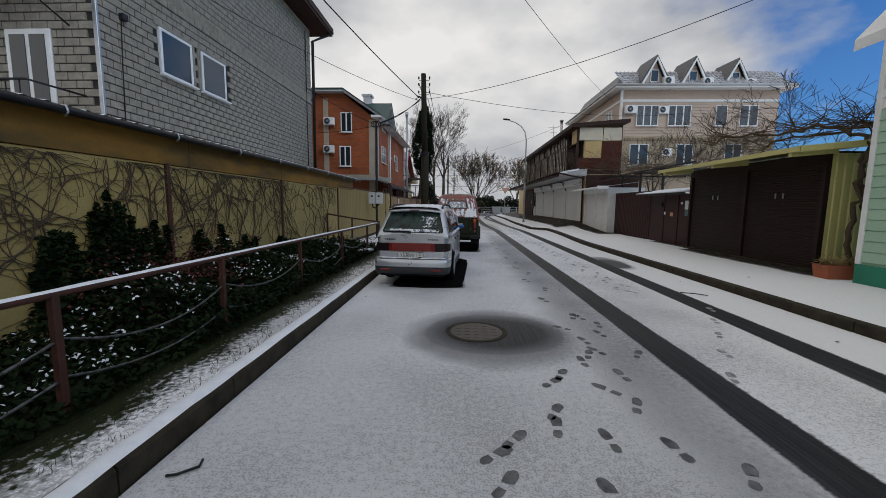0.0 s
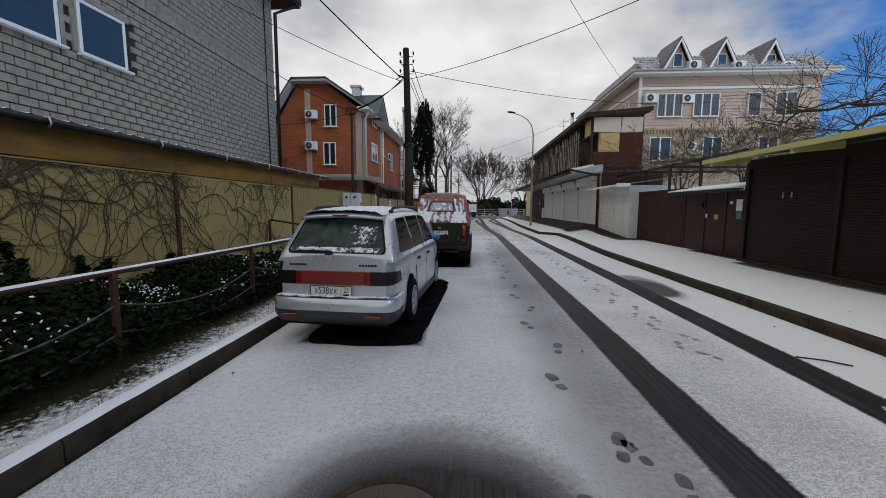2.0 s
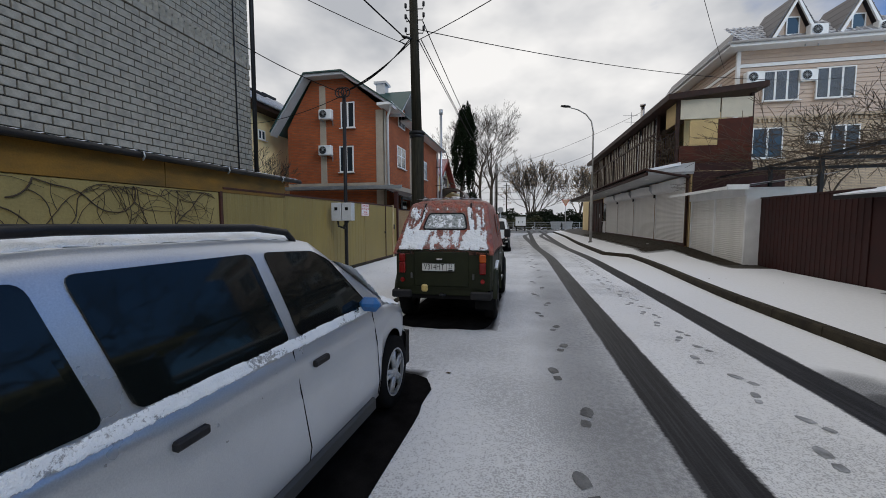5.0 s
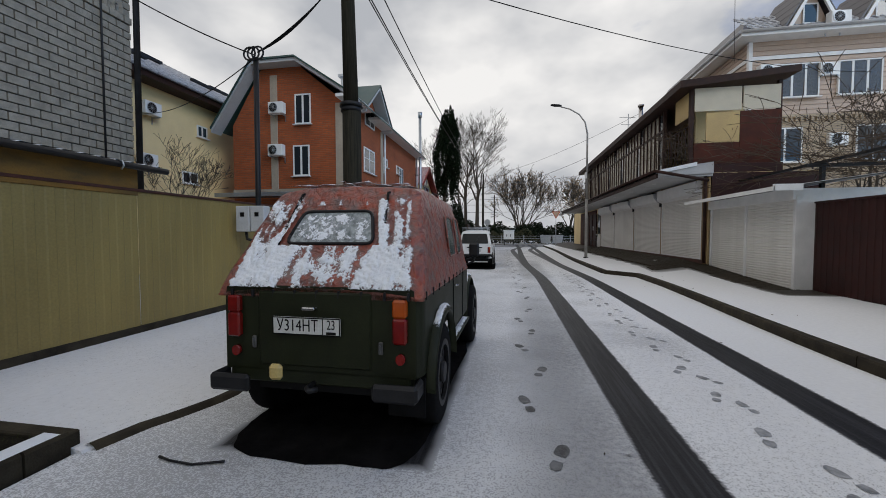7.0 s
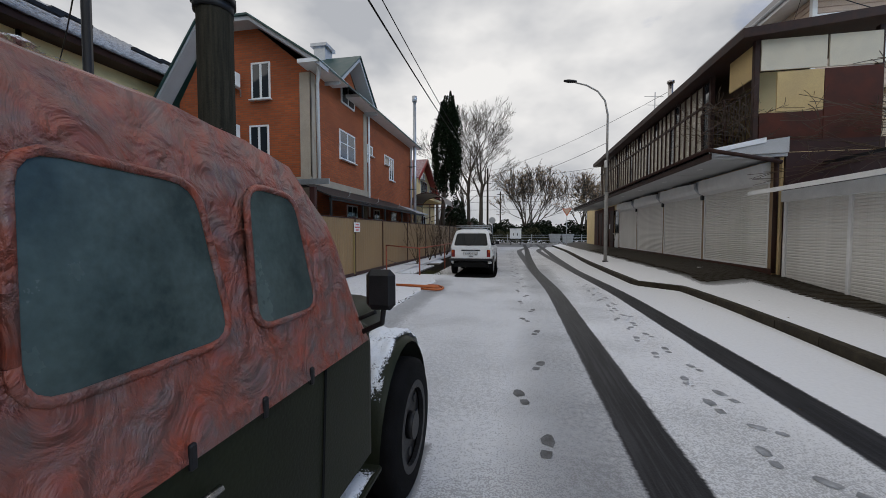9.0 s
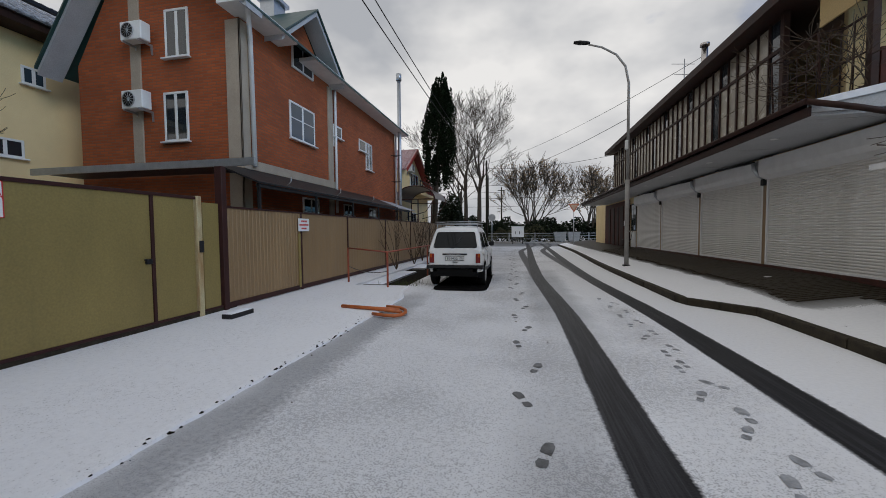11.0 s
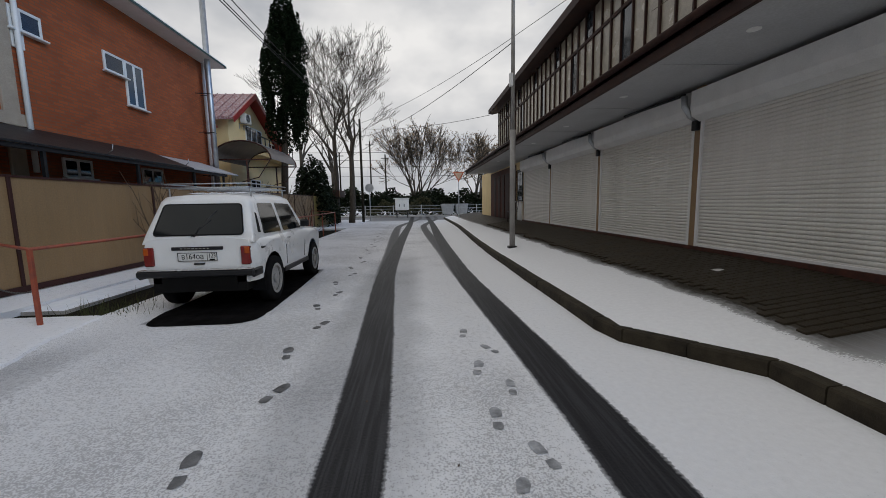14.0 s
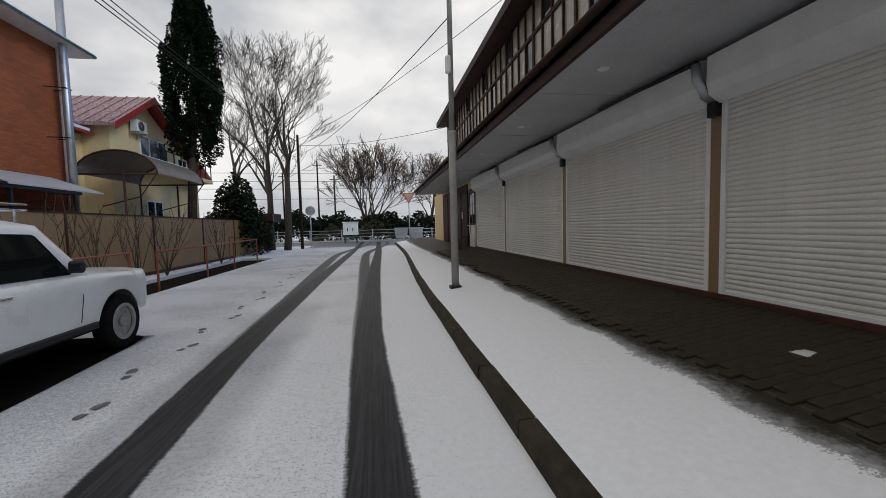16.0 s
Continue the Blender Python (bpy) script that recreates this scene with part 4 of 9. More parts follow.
for (xa, za), (xb, zb) in zip(prof, prof[1:]):
    rt.slab([(xa, OY0 - 0.62, za + 0.005), (xb, OY0 - 0.62, zb + 0.005), (xb, OY0 - 0.62, zb + 0.07), (xa, OY0 - 0.62, za + 0.07)], (0, OY1 - OY0 + 1.2, 0))
part("roof", rt, M_ROOFGREEN, oh)
sn = Shape()
for (xa, za), (xb, zb) in list(zip(prof, prof[1:]))[:2]:
    sn.slab([(xa - 0.1, OY0 - 0.5, za + 0.09), (xb, OY0 - 0.5, zb + 0.076), (xb, OY0 - 0.5, zb + 0.10), (xa - 0.1, OY0 - 0.5, za + 0.11)], (0, OY1 - OY0 + 0.9, 0))
part("roof_snow", sn, M_SNOW, oh, "thin snow on the roof")
# dormer over the east wall
part("dormer_wall", Shape().slab([(OX1 + 0.0, 26.43, OZ), (OX1 + 0.0, 29.33, OZ), (OX1 + 0.0, 27.88, 8.25)], (-2.0, 0, 0)), M_OBRICK, oh)
dv = Shape()
for ya, yb in ((26.03, 27.88), (29.73, 27.88)):
    dv.slab([(OX1 + 0.55, ya, OZ + 0.0), (OX1 + 0.55, yb, 8.45), (OX1 + 0.55, yb, 8.31), (OX1 + 0.55, ya, OZ - 0.14)], (-0.56, 0, 0))
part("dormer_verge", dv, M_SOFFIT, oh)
dr = Shape()
for ya, yb in ((25.98, 27.88), (29.78, 27.88)):
    dr.slab([(OX1 + 0.6, ya, OZ + 0.01), (OX1 + 0.6, yb, 8.47), (OX1 + 0.6, yb, 8.53), (OX1 + 0.6, ya, OZ + 0.07)], (-2.8, 0, 0))
part("dormer_roof", dr, M_ROOFGREEN, oh)
window(oh, pose(OX1 + 0.02, 27.88, 6.55, 0, 0, EAST), 1.2, 0.78, 2, sill=False)
part("chimney", Shape().box(-6.9, 27.8, 7.9, -6.4, 28.4, 9.0).box(-7.0, 27.7, 9.0, -6.3, 28.5, 9.12), M_GALV, oh)
gutter("downpipe", oh, [(OX1 + 0.5, OY0 - 0.3, OZ), (OX1 + 0.12, OY0 + 0.25, OZ - 0.35), (OX1 + 0.12, OY0 + 0.3, 3.2)], 0.06, M_WHITE)
gutter("downpipe", oh, [(OX1 + 0.10, 29.88, OZ), (OX1 + 0.10, 29.88, 2.2)], 0.05, M_WHITE)
gutter("downpipe", oh, [(OX1 + 0.10, OY1 - 0.1, OZ), (OX1 + 0.10, OY1 - 0.1, 1.0)], 0.06, M_WHITE)
air_unit(pose(-8.35, OY0, 6.42, 0, 0, SOUTH))
air_unit(pose(-8.40, OY0, 4.70, 0, 0, SOUTH))
# lean-to roof on posts in front of the ground floor
ln = thing("lean_to", "flat lean-to roof on dark steel posts beside the orange house", "canopy")
part("roof_sheet", Shape().slab([(OX1 + 1.32, OY0 - 1.2, 2.56), (OX1 + 0.02, OY0 - 1.2, 3.08), (OX1 + 0.02, OY0 - 1.2, 3.12), (OX1 + 1.32, OY0 - 1.2, 2.60)], (0, 9.6, 0)).box(-10.5, OY0 - 1.2, 3.0, OX1 + 0.02, OY0 - 0.06, 3.06), M_DARK, ln)
part("end_sheet", Shape().slab([(OX1 + 1.32, OY0 + 8.41, 2.56), (OX1 + 0.02, OY0 + 8.41, 3.02), (OX1 + 0.02, OY0 + 8.41, 3.06), (OX1 + 1.32, OY0 + 8.41, 2.60)], (0, 2.9, 0)), M_SOFFIT, ln, "pale translucent sheet")
part("edge_board", Shape().box(-10.5, OY0 - 1.26, 2.94, OX1 + 1.28, OY0 - 1.2, 3.1), M_GALV, ln)
for y in (24.0, 26.4, 28.8, 31.2, 33.6, 35.4):
    part("post", Shape().box(OX1 + 1.20, y - 0.03, 0.0, OX1 + 1.26, y + 0.03, 2.58), M_DARK, ln)
part("beam", Shape().box(OX1 + 1.19, OY0 - 1.1, 2.48, OX1 + 1.28, 35.6, 2.56), M_DARK, ln)
for y in (24.9, 27.5, 30.2, 33.0):
    part("bracket_hook", Shape().tube([(OX1 + 1.32, y, 2.62), (OX1 + 1.43, y, 2.70), (OX1 + 1.44, y, 2.82)], 0.012, 5), M_GALV, ln)
fp = thing("flue_pipe", "tall galvanised flue pipe strapped to the house corner", "flue pipe")
part("pipe", Shape().tube([(OX1 + 0.42, OY1 - 0.4, 0.0), (OX1 + 0.42, OY1 - 0.4, 9.6)], 0.10, 14), M_GALV, fp)
part("cowl", Shape().tube([(OX1 + 0.42, OY1 - 0.4, 9.6), (OX1 + 0.42, OY1 - 0.4, 9.95)], 0.15, 14), M_GALV, fp)
for z in (2.6, 4.2, 5.6):
    part("strap", Shape().tube([(OX1, OY1 - 0.6, z), (OX1 + 0.5, OY1 - 0.5, z), (OX1 + 0.5, OY1 - 0.3, z), (OX1, OY1 - 0.25, z)], 0.014, 5), M_DARK, fp)

# ---- cream house behind ----
ch = thing("cream_house", "cream rendered house with a snow-dusted dark tile roof", "house", kind="structure")
part("wall", Shape().box(-19, 21.0, 0, -12.0, 29.5, 6.95), M_CREAM, ch)
part("eaves", Shape().box(-20, 20.2, 6.95, -11.3, 30.2, 7.15), M_BROWNTRIM, ch)
part("roof", Shape().slab([(-11.2, 20.1, 7.15), (-15.6, 20.1, 9.75), (-20, 20.1, 7.15)], (0, 10.2, 0)), M_ROOFTILE, ch)
tile_ribs(ch, (-11.2, 20.1, 7.15), (0, 1, 0), Vector((-4.4, 0, 2.6)).normalized(), 34, 14, 0.30, 0.36, mat("frosted roof tile", (0.42, 0.43, 0.46), (0.16, 0.16, 0.18), 0.5, scale=9, fine=60))
for y, q in ((21.5, 0.5), (23.0, 1.4), (25.2, 0.9), (27.0, 1.6), (28.5, 0.7)):
    part("snow_guard", Shape().box(-11.9 - q, y, 7.72 + q * 0.59, -11.75 - q, y + 1.2, 7.82 + q * 0.59), M_DARK, ch)
window(ch, pose(-11.99, 24.9, 5.62, 0, 0, EAST), 0.55, 0.5, 2, glass=M_GLASSBLUE)
window(ch, pose(-11.99, 24.2, 3.55, 0, 0, EAST), 0.8, 0.5, 2)
gutter("downpipe", ch, [(-11.95, 21.4, 7.0), (-11.95, 21.4, 2.0)], 0.06)
air_unit(pose(-12.0, 22.3, 5.8, 0, 0, EAST))
air_unit(pose(-12.0, 22.1, 3.9, 0, 0, EAST))
bal = Shape().box(-14.5, 19.7, 3.1, -12.1, 21.0, 3.3).box(-14.5, 19.7, 5.7, -12.1, 21.0, 5.9)
part("balcony_slab", bal, M_CREAM, ch)
part("balcony_front", Shape().box(-14.5, 19.66, 5.9, -12.1, 19.7, 6.8).box(-14.5, 19.66, 3.3, -12.1, 19.7, 3.9), M_BROWNTRIM, ch)
window(ch, pose(-12.9, 20.99, 3.4, 0, 0, SOUTH), 0.9, 1.7, 2)

# ---- red-roofed house by the cypress ----
rh = thing("red_roof_house", "yellow house with a red metal roof under thin snow", "house", kind="structure")
RX0 = -6.0
M_FROSTRED = mat("red metal roof under frost", (0.50, 0.43, 0.44), (0.20, 0.03, 0.03), 0.6, scale=13, fine=60, bump=0.2)
part("wall", Shape().slab([(RX0, 39.8, 0), (RX0, 46.6, 0), (RX0, 46.6, 4.35), (RX0, 42.0, 6.85), (RX0, 39.8, 5.55)], (-8.0, 0, 0)), M_CREAM, rh)
part("roof", Shape().slab([(RX0 + 0.45, 42.0, 6.98), (RX0 + 0.45, 39.4, 5.30), (RX0 + 0.45, 39.4, 5.42), (RX0 + 0.45, 42.0, 7.10)], (-8.8, 0, 0)), M_FROSTRED, rh, "frosted red roof slope")
part("roof", Shape().slab([(RX0 + 0.45, 42.0, 6.98), (RX0 + 0.45, 47.1, 4.22), (RX0 + 0.45, 47.1, 4.34), (RX0 + 0.45, 42.0, 7.10)], (-8.8, 0, 0)), M_ROOFRED, rh)
part("verge_board", Shape().slab([(RX0 + 0.46, 39.4, 5.18), (RX0 + 0.46, 39.4, 5.44), (RX0 + 0.46, 42.0, 7.12), (RX0 + 0.46, 42.0, 6.84)], (0.04, 0, 0)), M_ROOFRED, rh)
part("verge_board", Shape().slab([(RX0 + 0.46, 47.1, 4.10), (RX0 + 0.46, 47.1, 4.36), (RX0 + 0.46, 42.0, 7.12), (RX0 + 0.46, 42.0, 6.84)], (0.04, 0, 0)), M_ROOFRED, rh)
for q in range(20):
    x = RX0 + 0.3 - q * 0.42
    part("roof_rib", Shape().tube([(x, 39.4, 5.44), (x, 42.0, 7.12)], 0.022, 5), M_FROSTRED, rh)
part("wing_wall", Shape().slab([(-6.9, 38.5, 0), (-6.9, 38.5, 5.05), (-11.5, 38.5, 6.6), (-11.5, 38.5, 0)], (0, 1.3, 0)), M_CREAM, rh)
part("wing_roof", Shape().slab([(-6.4, 38.1, 4.98), (-6.4, 38.1, 5.08), (-11.8, 38.1, 6.86), (-11.8, 38.1, 6.76)], (0, 1.6, 0)), M_ROOFRED, rh)
part("wing_snow", Shape().slab([(-6.45, 38.06, 5.07), (-6.45, 38.06, 5.20), (-11.8, 38.06, 6.99), (-11.8, 38.06, 6.85)], (0, 1.5, 0)), M_SNOW, rh, "snow lying on the wing roof")
part("balcony", Shape().box(RX0, 41.2, 3.95, RX0 + 0.85, 46.4, 4.07).box(RX0 + 0.80, 41.2, 4.07, RX0 + 0.84, 46.4, 4.14), M_CREAM, rh)
for q in range(9):
    part("baluster", Shape().box(RX0 + 0.80, 41.3 + q * 0.62, 4.14, RX0 + 0.84, 41.34 + q * 0.62, 4.85), M_DARK, rh)
part("balcony_rail", Shape().box(RX0 + 0.79, 41.2, 4.85, RX0 + 0.85, 46.4, 4.90, 0.008), M_DARK, rh)
window(rh, pose(RX0 + 0.01, 42.6, 4.15, 0, 0, EAST), 2.0, 1.35, 3, glass=M_GLASSBLUE)
window(rh, pose(RX0 + 0.01, 45.0, 4.15, 0, 0, EAST), 0.9, 0.9, 2)
window(rh, pose(RX0 + 0.01, 42.4, 1.6, 0, 0, EAST), 1.2, 1.2, 2)
window(rh, pose(-8.6, 38.49, 2.4, 0, 0, SOUTH), 1.0, 1.2, 2)
air_unit(pose(RX0, 41.2, 5.45, 0, 0, EAST))
ac = thing("arched_canopy", "arched translucent canopy with snow on a rusty frame", "canopy")
ap = Shape()
ap.loft([[(-4.55 + 2.1 * math.cos(a) * 0.55, 37.6, 3.35 + 0.75 * math.sin(a)), (-4.55 + 2.1 * math.cos(a) * 0.55, 41.0, 3.35 + 0.75 * math.sin(a))] for a in [math.pi * k / 12 for k in range(13)]], cap=False)
part("sheet", ap, mat("weathered polycarbonate", (0.20, 0.17, 0.15), (0.12, 0.10, 0.09), 0.4, scale=4, fine=50, bump=0.05), ac, "grimy translucent arched sheet")
sp = Shape()
sp.loft([[(-4.55 + 1.165 * math.cos(a), 37.7, 3.365 + 0.75 * math.sin(a)), (-4.55 + 1.165 * math.cos(a), 40.9, 3.365 + 0.75 * math.sin(a))] for a in [math.pi * (0.28 + 0.5 * k / 10) for k in range(11)]], cap=False)
part("sheet_snow", sp, M_SNOW, ac, "snow on the arched sheet")
for y in (37.6, 40.9):
    fr = Shape()
    fr.tube([(-4.55 + 1.18 * math.cos(a), y, 3.32 + 0.76 * math.sin(a)) for a in [math.pi * k / 12 for k in range(13)]], 0.03, 6)
    fr.tube([(-5.7, y, 3.32), (-3.4, y, 3.32)], 0.03, 6).tube([(-5.7, y, 0), (-5.7, y, 3.32)], 0.035, 6).tube([(-3.4, y, 3.32), (-3.9, y, 2.6), (-5.0, y, 2.3)], 0.02, 6).tube([(-4.35, y, 0), (-4.35, y, 3.32)], 0.035, 6)
    part("frame", fr, M_REDPAINT, ac)
# ---- shop row with roller shutters, canopy and glazed gallery ----
SX = 7.4
sh = thing("shop_row", "row of closed shops with white roller shutters under a deep canopy", "shop building", kind="structure")
base = back_z(30)
posts_y = [24.05, 27.55, 31.10, 34.80, 38.30]
part("wall", Shape().box(SX + 0.08, 23.88, 0.2, 10.6, 50, 3.4), M_CREAM, sh)
part("south_panel", Shape().box(SX + 0.12, 23.82, 0.2, 10.6, 23.88, 3.38), M_DBROWN, sh, "dark brown sheet on the end wall")
for y in posts_y:
    part("pillar", Shape().box(SX - 0.02, y - 0.09, base - 0.25, SX + 0.10, y + 0.09, 3.35, 0.01), M_BEIGE, sh, "beige pillar")
part("plinth", Shape().box(SX - 0.03, 23.98, base - 0.3, SX + 0.09, 38.5, base + 0.07, 0.01), M_REDPAINT, sh)
for i, (a, b) in enumerate(zip(posts_y, posts_y[1:])):
    rs = thing("roller_shutter", "closed white roller shutter with horizontal slats", "roller shutter", group="roller shutters of the shop row")
    y0, y1 = a + 0.12, b - 0.12
    n = 38
    hgt = (2.72 - base - 0.07) / n
    prof = [(0.0, 0.0), (-0.012, 0.15), (-0.016, 0.5), (-0.012, 0.85), (0.0, 1.0)]
    me = Shape().loft([[(u, y0, hgt * q), (u, y1, hgt * q)] for u, q in prof], cap=False, smooth=True).mesh("slat")
    me.materials.append(M_SHUTTER)
    for k in range(n):
        ob = new("slat", me)
        ob.parent = rs
        ob.location = (SX + 0.01, 0, base + 0.075 + k * hgt)
    part("guide", Shape().box(SX - 0.03, y0 - 0.05, base + 0.07, SX + 0.03, y0 + 0.01, 2.75, 0.004), M_WHITE, rs)
    part("guide", Shape().box(SX - 0.03, y1 - 0.01, base + 0.07, SX + 0.03, y1 + 0.05, 2.75, 0.004), M_WHITE, rs)
    bxs = Shape()
    pr = [(0.06, 2.70), (-0.05, 2.70), (-0.19, 2.78), (-0.22, 2.90), (-0.21, 3.18), (0.06, 3.25)]
    bxs.loft([[(SX + u, y, z) for u, z in pr] for y in (y0 - 0.06, y1 + 0.06)], cap=True, smooth=False, close=True)
    part("box", bxs, M_WHITE, rs)
    part("bottom_bar", Shape().box(SX - 0.02, y0, base + 0.06, SX + 0.02, y1, base + 0.11, 0.005), M_WHITE, rs)
for y in posts_y[1:4]:
    part("drain_bend", Shape().tube([(SX - 0.28, y + 0.02, 3.12), (SX - 0.28, y, 2.95), (SX - 0.16, y, 2.80), (SX - 0.05, y, 2.74)], 0.05, 10), M_GALV, sh)
    part("motor", Shape().box(SX - 0.10, y - 0.06, 2.56, SX - 0.01, y + 0.06, 2.72, 0.01), M_DARK, sh)
    part("drain_pipe", Shape().tube([(SX - 0.28, y, 3.14), (SX - 0.28, y + 1.9, 3.20)], 0.025, 6), M_DARK, sh)
gutter("downpipe", sh, [(SX - 0.08, 23.80, 3.3), (SX - 0.06, 23.83, 0.5)], 0.05)
# far end of the row: brown shop fronts, window, door
for y, w in ((39.9, 0.9), (41.2, 0.8), (42.3, 0.5), (43.4, 0.5), (44.6, 0.5)):
    part("shopfront", Shape().box(SX + 0.0, y, base, SX + 0.09, y + w, 2.9, 0.01), M_BROWNTRIM, sh)
window(sh, pose(SX + 0.07, 39.2, base + 0.9, 0, 0, WEST), 0.9, 1.5, 2, frame=M_DARK)
part("white_panel", Shape().box(SX + 0.02, 38.75, base, SX + 0.075, 39.65, base + 0.85, 0.01), M_WHITE, sh)
part("notice", Shape().box(SX + 0.01, 40.85, base + 1.2, SX + 0.03, 41.05, base + 1.5), M_SIGNWHITE, sh)
part("front_panel", Shape().box(SX + 0.03, 40.0, base - 0.2, SX + 0.078, 46.3, 3.2), M_REDBOARD, sh, "red-brown shop front boards")
# canopy
cz = 3.26
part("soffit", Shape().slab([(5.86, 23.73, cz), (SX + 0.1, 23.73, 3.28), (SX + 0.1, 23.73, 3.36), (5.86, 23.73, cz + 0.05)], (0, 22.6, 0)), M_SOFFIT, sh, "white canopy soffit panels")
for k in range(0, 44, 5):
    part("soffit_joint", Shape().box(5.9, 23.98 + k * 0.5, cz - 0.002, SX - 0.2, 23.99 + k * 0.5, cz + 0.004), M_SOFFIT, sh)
part("fascia", Shape().box(5.80, 23.63, cz - 0.02, 5.86, 46.4, cz + 0.22, 0.008), M_BROWNTRIM, sh)
part("canopy_roof", Shape().slab([(5.80, 23.63, cz + 0.22), (7.0, 23.63, 3.72), (7.0, 23.63, 3.60), (5.80, 23.63, cz + 0.12)], (0, 22.7, 0)), M_SNOW, sh, "snow-covered canopy roof")
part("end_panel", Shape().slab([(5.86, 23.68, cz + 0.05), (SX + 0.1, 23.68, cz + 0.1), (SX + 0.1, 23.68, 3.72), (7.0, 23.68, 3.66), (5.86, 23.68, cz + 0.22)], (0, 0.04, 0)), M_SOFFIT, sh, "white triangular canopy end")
gutter("gutter", sh, [(5.74, 23.58, cz + 0.20), (5.74, 46.4, cz + 0.16)], 0.05)
gutter("gutter_end", sh, [(5.74, 23.58, cz + 0.20), (6.4, 23.53, cz + 0.05), (SX - 0.05, 23.68, cz - 0.12)], 0.05)
for k in range(7):
    part("downlight", Shape().disc((6.35, 25.4 + k * 2.7, cz - 0.004), (0, 0, 1), 0.07, 0.02, 16), M_WHITE, sh)
# glazed gallery above
ga = thing("gallery", "brown timber gallery with many small panes above the shops", "gallery", kind="structure")
gx, gz0, gz1 = 6.98, 3.7, 6.1
part("sill_wall", Shape().box(gx, 24.13, 3.45, gx + 0.12, 42, 3.86, 0.01), M_BROWNTRIM, ga)
part("back_wall", Shape().box(gx + 1.6, 26.18, 3.4, gx + 1.7, 42, 6.1).box(gx + 1.0, 26.08, 3.4, 9.6, 26.18, 6.1), M_CREAM, ga)
part("floor", Shape().box(gx, 24.13, 3.38, 9.6, 42, 3.45), M_CONC, ga)
part("roof", Shape().slab([(gx - 0.45, 23.78, 6.12), (9.9, 23.78, 6.42), (9.9, 23.78, 6.62), (gx - 0.45, 23.78, 6.34)], (0, 18.5, 0)), M_BROWNTRIM, ga)
y = 26.38
step = 0.44
k = 0
while y < 41.8:
    wide = 0.07 if k % 4 == 0 else 0.04
    part("mullion", Shape().box(gx - 0.02, y - wide / 2, 3.86, gx + 0.07, y + wide / 2, 6.12, 0.004), M_BROWNTRIM, ga)
    if y + step < 41.9:
        part("pane", Shape().box(gx + 0.02, y + 0.03, 3.9, gx + 0.028, y + step - 0.03, 5.38), M_GALLERYPANE if k % 6 else M_GLASS, ga)
        part("pane", Shape().box(gx + 0.02, y + 0.03, 5.46, gx + 0.028, y + step - 0.03, 6.08), M_GALLERYPANE if k % 5 else M_GLASS, ga)
    y += step
    k += 1
part("transom", Shape().box(gx - 0.015, 26.38, 5.38, gx + 0.06, 41.9, 5.46, 0.004), M_BROWNTRIM, ga)
# open corner with grating
gr = Shape()
for k in range(8):
    gr.tube([(gx + 0.02, 24.23 + k * 0.28, 3.86), (gx + 0.02, 24.23 + k * 0.28, 5.0)], 0.014, 5)
gr.tube([(gx + 0.02, 24.18, 5.0), (gx + 0.02, 26.38, 5.0)], 0.022, 6).tube([(gx + 0.02, 24.18, 4.4), (gx + 0.02, 26.38, 4.4)], 0.016, 6)
gr.tube([(gx - 0.35, 24.68, 3.9), (gx - 0.4, 24.68, 4.95), (gx, 24.68, 5.0)], 0.02, 6).tube([(gx - 0.35, 25.98, 3.9), (gx - 0.4, 25.98, 4.95), (gx, 25.98, 5.0)], 0.02, 6).tube([(gx - 0.4, 24.68, 4.95), (gx - 0.4, 25.98, 4.95)], 0.02, 6).tube([(gx - 0.37, 24.68, 4.4), (gx - 0.37, 25.98, 4.4)], 0.016, 6)
part("grating", gr, M_BROWNTRIM, ga)
for x, y in ((gx + 0.03, 24.16), (gx + 0.03, 26.33), (9.55, 24.16)):
    part("corner_post", Shape().box(x - 0.06, y - 0.06, 3.4, x + 0.06, y + 0.06, 6.3, 0.008), M_BROWNTRIM, ga)
part("end_panel", Shape().box(gx + 0.10, 24.08, 5.42, 8.45, 24.12, 6.16), M_CREAMPANE, ga, "cream frosted panel")
part("end_panel", Shape().box(8.50, 24.08, 5.42, 9.55, 24.12, 6.16), M_CREAMPANE, ga, "cream frosted panel")
part("end_board", Shape().box(8.42, 24.08, 3.72, 9.58, 24.12, 5.38), M_REDBOARD, ga, "reddish plywood board")
part("end_board", Shape().box(gx + 0.45, 24.07, 4.42, 8.40, 24.11, 5.36), M_OCHREBOARD, ga, "ochre board")
part("end_board", Shape().box(gx + 0.10, 24.09, 3.72, 8.42, 24.13, 4.40), M_REDBOARD, ga, "reddish plywood board")
part("brown_panel", Shape().box(7.42, 23.98, 2.3, 9.6, 24.02, 3.70), M_DBROWN, ga, "dark brown sheet panel")
part("side_panel", Shape().box(gx - 0.01, 24.18, 5.3, gx + 0.03, 25.28, 6.1), M_OCHREBOARD, ga)
fl = thing("stove_pipe", "shiny stove pipe above the gallery roof", "flue pipe")
part("pipe", Shape().tube([(8.2, 33, 6.4), (8.2, 33, 8.4)], 0.11, 12).tube([(8.2, 33, 8.4), (8.2, 33, 8.5)], 0.16, 12), M_CHROMEPIPE, fl)
an = thing("aerial", "thin grey aerial on the gallery roof", "aerial")
part("mast", Shape().tube([(7.7, 33.5, 6.3), (7.7, 33.5, 8.2)], 0.02, 5).tube([(7.2, 33.4, 8.0), (8.1, 33.6, 8.0)], 0.012, 5).tube([(7.3, 33.4, 7.6), (8.0, 33.6, 7.6)], 0.012, 5), M_GALV, an)
ch2 = thing("chair", "small dark metal chair against the shop front", "chair")
